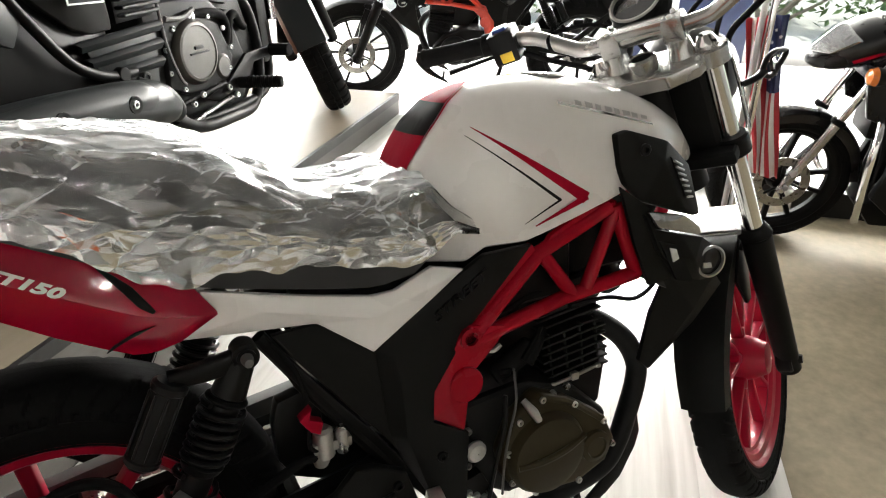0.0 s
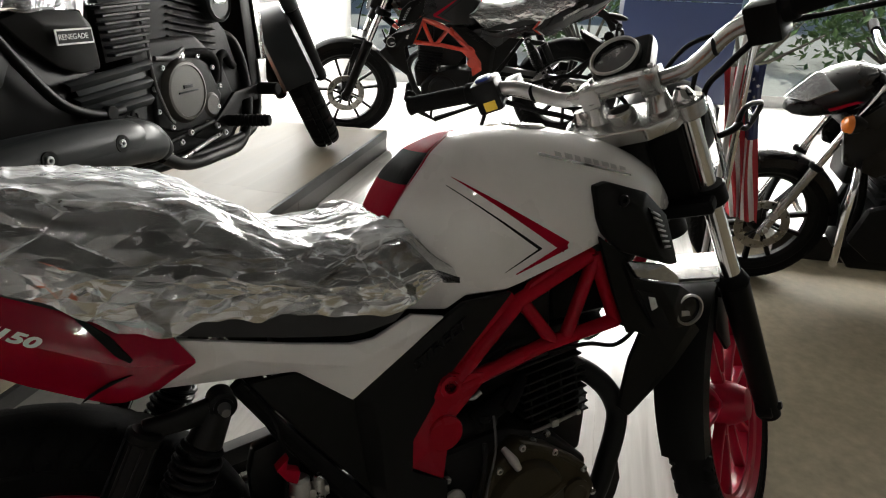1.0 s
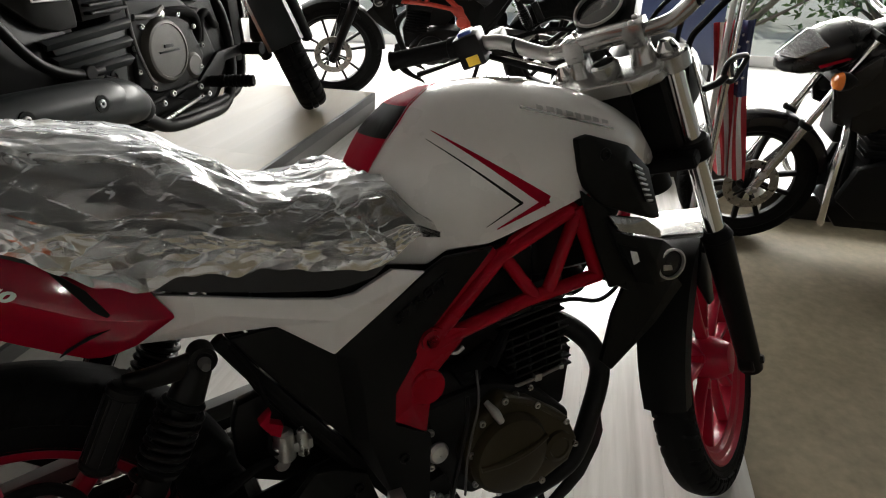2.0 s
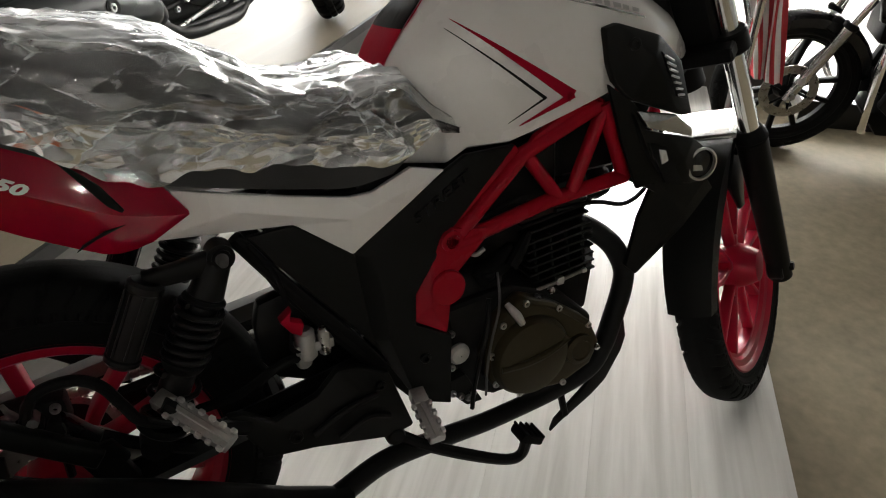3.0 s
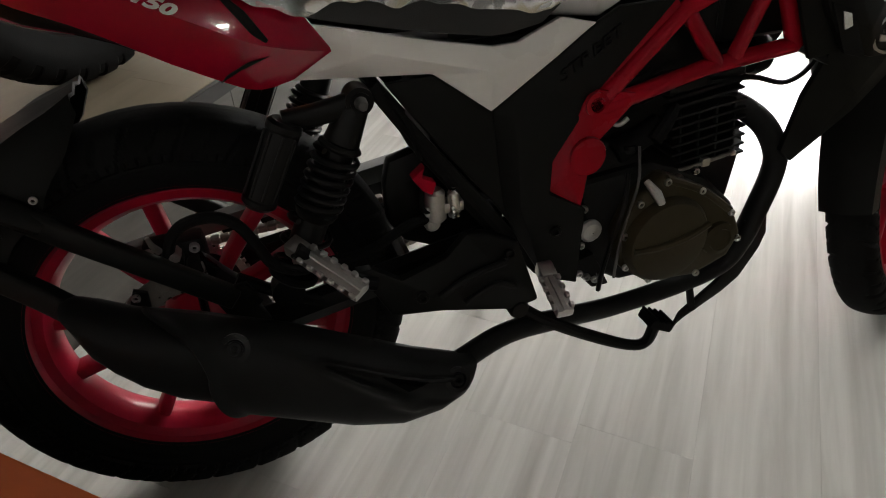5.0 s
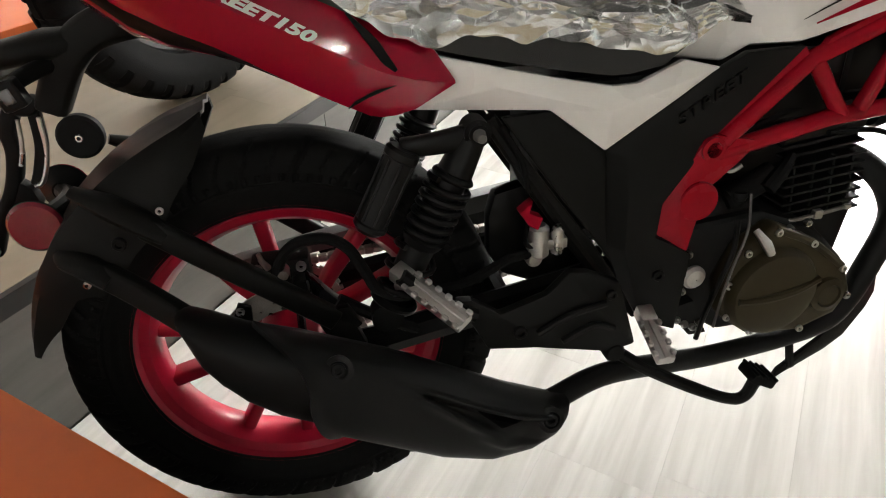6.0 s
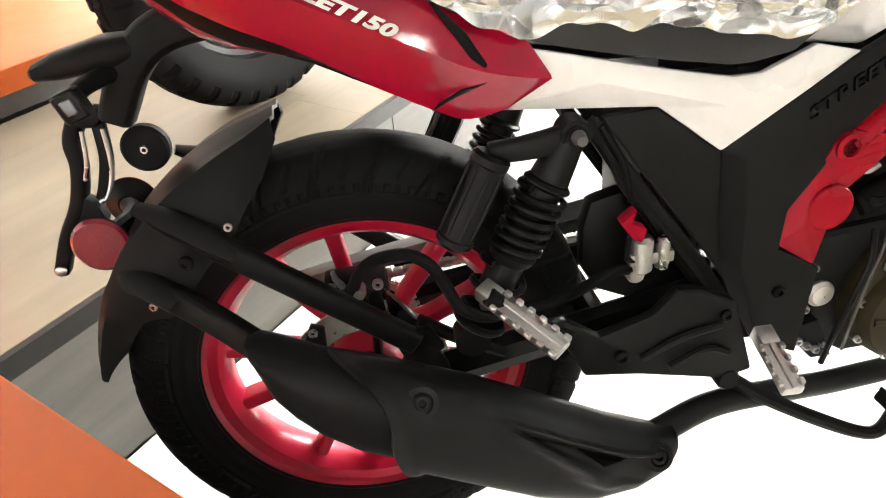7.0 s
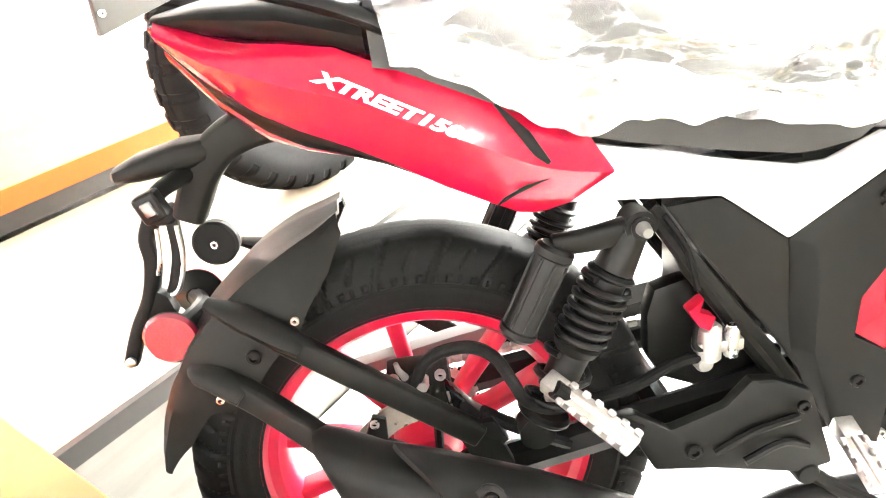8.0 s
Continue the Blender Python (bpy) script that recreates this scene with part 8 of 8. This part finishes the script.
    part("engine_guard", prism([(0.58, 0.34), (0.64, 0.235), (1.04, 0.235), (1.18, 0.36), (1.10, 0.62), (0.98, 0.74), (0.70, 0.74)], -0.10, 0.10, 0.01), CASTBLACK, bk)
    part("inner_fender", prism([(0.06, 0.74), (-0.06, 0.68), (0.02, 0.44), (0.20, 0.34), (0.46, 0.34), (0.50, 0.50), (0.30, 0.70)], -0.125, 0.125, 0.012), PLASTIC2, bk, "black inner fender")
    part("battery_cover", box(0.17, 0.48, -0.12, 0.12, 0.46, 0.72, 0.02), BLACKMETAL, bk)
    part("side_stand", tube([(0.60, 0.12, 0.26), (0.66, 0.20, 0.13), (0.70, 0.28, 0.045)], 0.013, 10), BLACKMETAL, bk)
    part("damper_cover", panel([(-0.05, -0.155, 0.74), (0.10, -0.160, 0.74), (0.20, -0.160, 0.62), (0.16, -0.160, 0.56), (0.02, -0.155, 0.62)], [[0, 1, 2, 3, 4]], 0.02, 0.004), GUNMETAL, bk)
    return bk


CRUISER = Matrix.Translation((-0.205, 1.015, HIGH)) @ pose(0, 0, 0, 0, 0, 44.5) @ pose(0, 0, 0, -4)
cruiser(CRUISER)
sf = thing("plastic_cover", "clear crumpled polythene over the cruiser's saddle", "plastic cover", CRUISER)
rows = []
for i in range(120):
    x = -0.28 + 0.80 * i / 119
    top = interp(x, [(-0.30, 0.94), (-0.1, 0.93), (0.05, 0.862), (0.25, 0.832), (0.45, 0.836), (0.56, 0.84)])
    w = interp(x, [(-0.30, 0.09), (-0.1, 0.12), (0.05, 0.15), (0.25, 0.172), (0.45, 0.142), (0.56, 0.10)])
    low = top - 0.115 + 0.012 * noise.noise(Vector((x * 14, 2, 2)))
    row = []
    for k in range(61):
        c, s = math.cos(math.pi * k / 60), math.sin(math.pi * k / 60)
        row.append((Vector((x, w * math.copysign(abs(c) ** 0.6, c), low + (top - low) * max(0.0, s) ** 0.55)), Vector((0, c, s))))
    rows.append(row)
part("film", crumpled(rows, 8, 0.009), FILM, sf, angle=24)


# ---------------------------------------------------------------- commuter machine with crash guard
COMMUTER = Matrix.Translation((3.665, 0.200, FLOOR_Z)) @ pose(0, 0, 0, 0, 0, 142) @ pose(0, 0, 0, -6)


def commuter(matrix):
    bk = thing("commuter_motorcycle", "black commuter motorcycle with lamp fairing and chrome crash guard", "motorcycle", matrix)
    R = 0.285
    wheel(bk, "rear_wheel", Matrix.Translation((0, 0, R)), R, 0.105, BLACKMETAL, label="black cast rear wheel", first=10)
    FM, u = front_frame((1.31, 0, R), 25, 6)
    fe = new("front_end")
    fe.parent = bk
    fe.matrix_basis = FM
    wheel(bk, "front_wheel", FM, R, 0.088, BLACKMETAL, label="black cast front wheel", first=-30, disc_side=1)
    for s in (-0.09, 0.09):
        base = Vector((0, s, 0))
        rod(fe, "fork_slider", base - u * 0.03, base + u * 0.30, (0.018, 0.023), SILVER, 20, "silver fork lower")
        rod(fe, "stanchion", base + u * 0.30, base + u * 0.70, 0.0155, CHROME, 20, "chrome fork tube")
        rod(fe, "dust_seal", base + u * 0.30, base + u * 0.32, 0.029, RUBBER, 20)
        rod(fe, "axle_nut", base, base + Vector((0, math.copysign(0.03, s), 0)), 0.012, STEEL, 6)
    part("lower_yoke", box(-0.06, 0.03, -0.12, 0.12, -0.018, 0.018, 0.008), BLACKMETAL, fe, matrix=Matrix.Translation(u * 0.50) @ pose(0, 0, 0, 0, -27, 0))
    part("top_yoke", box(-0.06, 0.03, -0.12, 0.12, -0.014, 0.014, 0.008), BLACKMETAL, fe, matrix=Matrix.Translation(u * 0.69) @ pose(0, 0, 0, 0, -27, 0))
    rows = []
    for k in range(17):
        a = radians(28 + 150 * k / 16)
        rr = 0.312
        rows.append([Vector(((rr - d) * math.cos(a), y, (rr - d) * math.sin(a))) for y, d in ((-0.062, 0.05), (-0.060, 0.016), (-0.045, 0.004), (0, 0), (0.045, 0.004), (0.060, 0.016), (0.062, 0.05))])
    part("front_mudguard", sheet(rows, 0.003), BLACKGLOSS, fe, "gloss black front mudguard")
    # lamp fairing
    fm = Matrix.Translation(u * 0.56 + Vector((0.10, 0, 0.03))) @ Matrix.Diagonal((0.80, 0.80, 0.66, 1))
    part("lamp_fairing", loft([[Vector((x, w * math.copysign(abs(math.cos(a)) ** 0.8, math.cos(a)), z + h * math.copysign(abs(math.sin(a)) ** 0.8, math.sin(a)))) for a in (2 * math.pi * k / 28 for k in range(28))]
                               for x, w, z, h in ((-0.18, 0.09, 0.09, 0.09), (-0.09, 0.145, 0.07, 0.125), (0.0, 0.150, 0.03, 0.125), (0.09, 0.120, -0.01, 0.100), (0.16, 0.070, -0.045, 0.060), (0.19, 0.025, -0.06, 0.025))]), BLACKGLOSS, fe, "gloss black lamp fairing", matrix=fm)
    part("headlamp", panel([(0.13, -0.100, -0.02), (0.196, 0.0, -0.035), (0.13, 0.100, -0.02), (0.04, 0.142, 0.065), (0.075, 0.0, 0.118), (0.04, -0.142, 0.065)], [[0, 1, 4, 5], [1, 2, 3, 4]], 0.03, 0.006, back=(-1, 0, 0)), LAMPBOWL, fe, "clear faceted headlamp", matrix=fm @ Matrix.Translation((0.012, 0, 0.022)))
    for s in (-1, 1):
        part("fairing_stripe", panel([(0.05, s * 0.142, -0.02), (-0.06, s * 0.158, 0.035), (-0.09, s * 0.156, 0.030), (0.04, s * 0.146, -0.035)], [[0, 1, 2, 3]], 0.004, 0.001, back=(0, -s, 0)), DECALRED, fe, "red fairing stripe", matrix=fm)
        rod(fe, "indicator_stem", Vector((0.04, s * 0.10, 0.02)) + u * 0.52, Vector((0.04, s * 0.17, 0.02)) + u * 0.52, 0.012, PLASTIC2, 12)
        part("indicator", loft([[Vector((x, w * math.cos(a), w * math.sin(a))) for a in (2 * math.pi * k / 20 for k in range(20))] for x, w in ((-0.035, 0.012), (-0.01, 0.030), (0.02, 0.036))]), PLASTIC2, fe, matrix=Matrix.Translation(Vector((0.04, s * 0.18, 0.02)) + u * 0.52))
        part("indicator_lens", loft([[Vector((x, w * math.cos(a), w * math.sin(a))) for a in (2 * math.pi * k / 20 for k in range(20))] for x, w in ((0.02, 0.034), (0.04, 0.028), (0.05, 0.012))]), AMBER, fe, "amber indicator lens", matrix=Matrix.Translation(Vector((0.04, s * 0.18, 0.02)) + u * 0.52))
        part("bar_half", tube([Vector((-0.02, 0, 0.06)) + u * 0.70, Vector((-0.02, s * 0.12, 0.08)) + u * 0.70, Vector((-0.10, s * 0.36, 0.10)) + u * 0.70], 0.012, 12), CHROME, fe)
        part("grip", tube([Vector((-0.065, s * 0.26, 0.092)) + u * 0.70, Vector((-0.105, s * 0.38, 0.10)) + u * 0.70], 0.018, 14, False), RUBBER, fe)
        part("crash_guard", tube([(1.02, s * 0.05, 0.62), (1.08, s * 0.24, 0.60), (1.10, s * 0.30, 0.45), (1.08, s * 0.28, 0.25), (1.00, s * 0.10, 0.20)], 0.014, 14), CHROME, bk, "chrome crash guard loop")
        part("down_tube", tube([(1.02, s * 0.02, 0.75), (0.96, s * 0.05, 0.45), (0.92, s * 0.08, 0.22), (0.5, s * 0.10, 0.22)], 0.017, 10), BLACKMETAL, bk)
    part("engine", prism([(0.50, 0.45), (0.52, 0.27), (0.62, 0.22), (0.86, 0.23), (0.90, 0.34), (0.78, 0.44)], -0.13, 0.13, 0.02, segs=3), CASTBLACK, bk)
    part("barrel", box(0.72, 0.90, -0.09, 0.09, 0.40, 0.66, 0.015), CASTBLACK, bk)
    for k in range(8):
        part("fin", box(0.70, 0.93, -0.105, 0.105, 0.45 + k * 0.023, 0.456 + k * 0.023, 0.001, segs=1), CASTBLACK, bk)
    part("head", box(0.70, 0.94, -0.10, 0.10, 0.63, 0.74, 0.02), CASTBLACK, bk)
    for s in (-1, 1):
        part("tank_shroud", panel([(0.70, s * 0.165, 0.84), (1.02, s * 0.175, 0.86), (1.14, s * 0.160, 0.74), (1.10, s * 0.150, 0.60), (0.98, s * 0.165, 0.56), (0.80, s * 0.160, 0.68)], [[0, 1, 2, 3, 4, 5]], 0.03, 0.006, back=(0, -s, 0)), BLACKGLOSS, bk, "gloss black tank shroud")
        part("side_case", prism([(0.52, 0.45), (0.50, 0.26), (0.60, 0.20), (0.90, 0.20), (1.00, 0.28), (0.96, 0.42), (0.80, 0.48)], s * 0.14 - 0.02, s * 0.14 + 0.02, 0.012), CASTBLACK, bk)
    part("belly_pan", prism([(0.50, 0.22), (0.54, 0.14), (0.95, 0.14), (1.03, 0.24)], -0.11, 0.11, 0.012), BLACKMETAL, bk)
    part("horn_mount", box(1.00, 1.06, -0.09, 0.09, 0.50, 0.68, 0.012), BLACKMETAL, bk)
    part("alternator_cover", lathe([(0.085, 0.15), (0.085, 0.168), (0.07, 0.178), (0.001, 0.180)], 32, "Y", Matrix.Translation((0.72, 0, 0.33)), caps=False), CASTBLACK, bk)
    part("fuel_tank", loft([[Vector((x, w * math.copysign(abs(math.cos(a)) ** 0.8, math.cos(a)), z + h * math.sin(a))) for a in (2 * math.pi * k / 24 for k in range(24))]
                            for x, w, z, h in ((0.45, 0.08, 0.80, 0.06), (0.55, 0.12, 0.81, 0.09), (0.75, 0.15, 0.83, 0.115), (0.95, 0.15, 0.84, 0.12), (1.06, 0.09, 0.83, 0.09))]), BLACKGLOSS, bk)
    for s in (-1, 1):
        part("tank_stripe", panel([(0.98, s * 0.153, 0.82), (0.72, s * 0.156, 0.78), (0.72, s * 0.156, 0.795), (0.97, s * 0.153, 0.84)], [[0, 1, 2, 3]], 0.006, 0.001, back=(0, -s, 0)), DECALRED, bk)
    part("seat", box(-0.25, 0.48, -0.12, 0.12, 0.76, 0.84, 0.03, segs=3), VINYL, bk)
    part("side_panel", box(0.10, 0.46, -0.12, 0.12, 0.50, 0.76, 0.03, segs=3), BLACKGLOSS, bk)
    for s in (-1, 1):
        part("swingarm_leg", tube([(0.50, s * 0.1, 0.33), (0.0, s * 0.105, R)], 0.018, 10, False), BLACKMETAL, bk)
        part("rear_damper", tube([(0.12, s * 0.12, 0.68), (0.02, s * 0.12, 0.36)], 0.026, 14, False), CHROME, bk)
    part("side_stand", tube([(0.55, 0.10, 0.22), (0.58, 0.18, 0.10), (0.60, 0.22, 0.03)], 0.012, 8), BLACKMETAL, bk)
    return bk


commuter(COMMUTER)

# ---------------------------------------------------------------- flag hanging from its staff
FLAGAT = Vector((1.921, 0.630, 0.0))
fl = thing("flag", "small red and white striped flag with starry navy corner", "flag", Matrix.Translation(FLAGAT) @ pose(0, 0, 0, 0, 0, -53.5))
part("staff", tube([(0.012, -0.030, LOW), (0.012, -0.030, 1.12)], 0.011, 14, False), CHROME, fl, "bright metal staff")
part("staff", tube([(-0.012, -0.034, LOW), (-0.012, -0.034, 1.12)], 0.009, 14, False), ALLOY, fl, "pale metal staff")
part("foot", lathe([(0.10, 0.0), (0.10, 0.010), (0.02, 0.024)], 28, "Z", Matrix.Translation((0, -0.03, LOW))), BLACKMETAL, fl)


def flag_point(q, h):
    """q across the folded cloth, h down it."""
    x = -0.058 + (0.112 - 0.02 * h) * q + 0.085 * h ** 1.2
    z = 0.925 - 0.455 * h + 0.02 * q * (1 - h)
    y = 0.014 * math.sin(q * 13 + h * 2.2) + 0.007 * math.sin(q * 29 - h * 5) + 0.004 * math.sin(h * 9)
    return Vector((x + 0.005 * math.sin(h * 6 + q * 9), y, z - 0.015 * q * h))


for k in range(9):
    b = bmesh.new()
    g = [[b.verts.new(flag_point((k + i / 4) / 9, 0.0 + j / 24)) for i in range(5)] for j in range(25)]
    navy = k >= 5
    for j in range(24):
        for i in range(4):
            f = b.faces.new((g[j][i], g[j][i + 1], g[j + 1][i + 1], g[j + 1][i]))
            f.material_index = 1 if navy and j < 11 else 0
    part("stripe", b, [FLAGRED if k % 2 == 0 else FLAGWHITE, FLAGBLUE], fl)
for k in range(10):
    q, h = 0.62 + 0.11 * (k % 3) + 0.03 * (k // 3 % 2), 0.05 + 0.036 * k
    c = flag_point(q, h) + Vector((0, -0.004, 0))
    b = bmesh.new()
    pts = []
    for j in range(10):
        rr = 0.0065 if j % 2 == 0 else 0.0028
        a = math.pi / 2 + 2 * math.pi * j / 10
        pts.append(b.verts.new(c + Vector((rr * math.cos(a), 0, rr * math.sin(a)))))
    b.faces.new(pts)
    part("star", b, FLAGWHITE, fl, smooth=False)


# ---------------------------------------------------------------- platforms, bench
deck("platform_low", "low display platform floored with pale oak laminate planks", -1.6, 4.2, -0.494, 1.14, LOW, FLOOR_Z, LIGHTWOOD, 0.2, 1.22, 1)
high = deck("platform_high", "raised display platform floored with pale oak laminate planks", -1.6, 3.05, -1.35, -0.512, HIGH, FLOOR_Z, SHADEDWOOD, 0.2, 1.22, 2)
part("edge_band", box(-1.6, 3.05, -0.512, -0.497, HIGH - 0.040, HIGH - 0.001, 0.001), BLACKEDGE, high, "black plastic edge band", smooth=False)
for k in range(4):
    part("fascia_board", box(-1.6 + k * 1.1625, -1.6 + (k + 1) * 1.1625 - 0.002, -0.512, -0.499, LOW + 0.001, HIGH - 0.041, 0.001), GREYWOOD, high,
         "grey oak laminate board on the platform's side", smooth=False)
step = deck("platform_step", "lower step platform with pale laminate top and black end", 2.07, 3.05, -0.494, 0.05, STEP, LOW, LIGHTWOOD, 0.18, 1.0, 3)
part("end_board", box(2.055, 2.069, -0.492, 0.05, LOW + 0.001, STEP - 0.001, 0.001), BLACKEDGE, step, "black end board", smooth=False)

deck("platform_sister", "pale display platform beside the glass front", 3.062, 4.7, -1.9, 1.5, 0.18, FLOOR_Z, LIGHTWOOD, 0.2, 1.22, 4)
kerb = thing("platform_commuter", "low pale platform with a black edge board", "platform", HALL, kind="structure")
part("carcass", box(2.777, 4.7, 1.52, 6.0, FLOOR_Z, 0.069, 0.002), LIGHTWOOD, kerb, smooth=False)
part("edge_board", box(2.760, 2.775, 1.52, 6.0, FLOOR_Z, 0.070, 0.001), BLACKEDGE, kerb, "black edge board", smooth=False)


def bench(name, label, u0, u1, v0, v1, front):
    t = thing(name, label, "bench", HALL)
    part("top", box(u0, u1, v0, v1, 0.39, 0.45, 0.003), ORANGE, t, "orange laminate top with a thick edge", smooth=False)
    inset = 0.03
    k = box(u0 + (0.02 if front != "u" else 0), u1 - (inset if front == "u" else 0), v0, v1 - (inset if front == "v" else 0), FLOOR_Z if front == "u" else HIGH, 0.39, 0.002)
    part("kick_board", k, KICK, t, "dark grey recessed base", smooth=False)
    return t


bench("bench", "long orange laminate bench on a dark base against the wall", -0.3, 3.0, -2.09, -1.35, "v")
bench("bench", "orange laminate bench end standing beside the platforms", -1.5, -0.31, -2.09, 0.25, "u")

# navy display board by the glass
board = thing("display_board", "dark navy free-standing display board", "board", HALL @ Matrix.Translation((6.2, 1.25, FLOOR_Z)) @ pose(0, 0, 0, 0, 0, 0))
part("panel", box(-0.02, 0.02, -0.5, 0.5, 0.12, 1.0, 0.004), NAVY, board, smooth=False)
part("panel", box(-0.02, 0.02, -0.5, 0.5, 1.006, 1.9, 0.004), NAVY, board, smooth=False)
for v in (-0.45, 0.42):
    part("foot", box(-0.18, 0.18, v, v + 0.03, 0, 0.12, 0.004), BLACKMETAL, board, smooth=False)

# ceiling lamps: short single-tube battens in close rows
lamp = thing("ceiling_light", "short white ceiling batten switched on", "ceiling light", group="ceiling lights")
part("housing", box(-0.21, 0.21, -0.045, 0.045, -0.040, 0.0, 0.006), WHITEPAINT, lamp)
part("tube", lathe([(0.026, -0.18), (0.029, -0.174), (0.029, 0.174), (0.026, 0.18)], 12, "X", Matrix.Translation((0, 0, -0.075))), LAMPGLOW, lamp)
for e in (-0.19, 0.19):
    part("lampholder", box(e - 0.01, e + 0.01, -0.025, 0.025, -0.10, -0.036, 0.003), WHITEPAINT, lamp)
spots = [(-2.5 + 0.86 * a, -1.5 + 0.80 * c) for a in range(10) for c in range(18) if (c > 1 or a > 2) and (c > 5 or a > 1)]
lamp.matrix_basis = HALL @ Matrix.Translation((*spots[0], ROOM_H))
for u, v in spots[1:]:
    copy_thing(lamp, HALL @ Matrix.Translation((u, v, ROOM_H)))
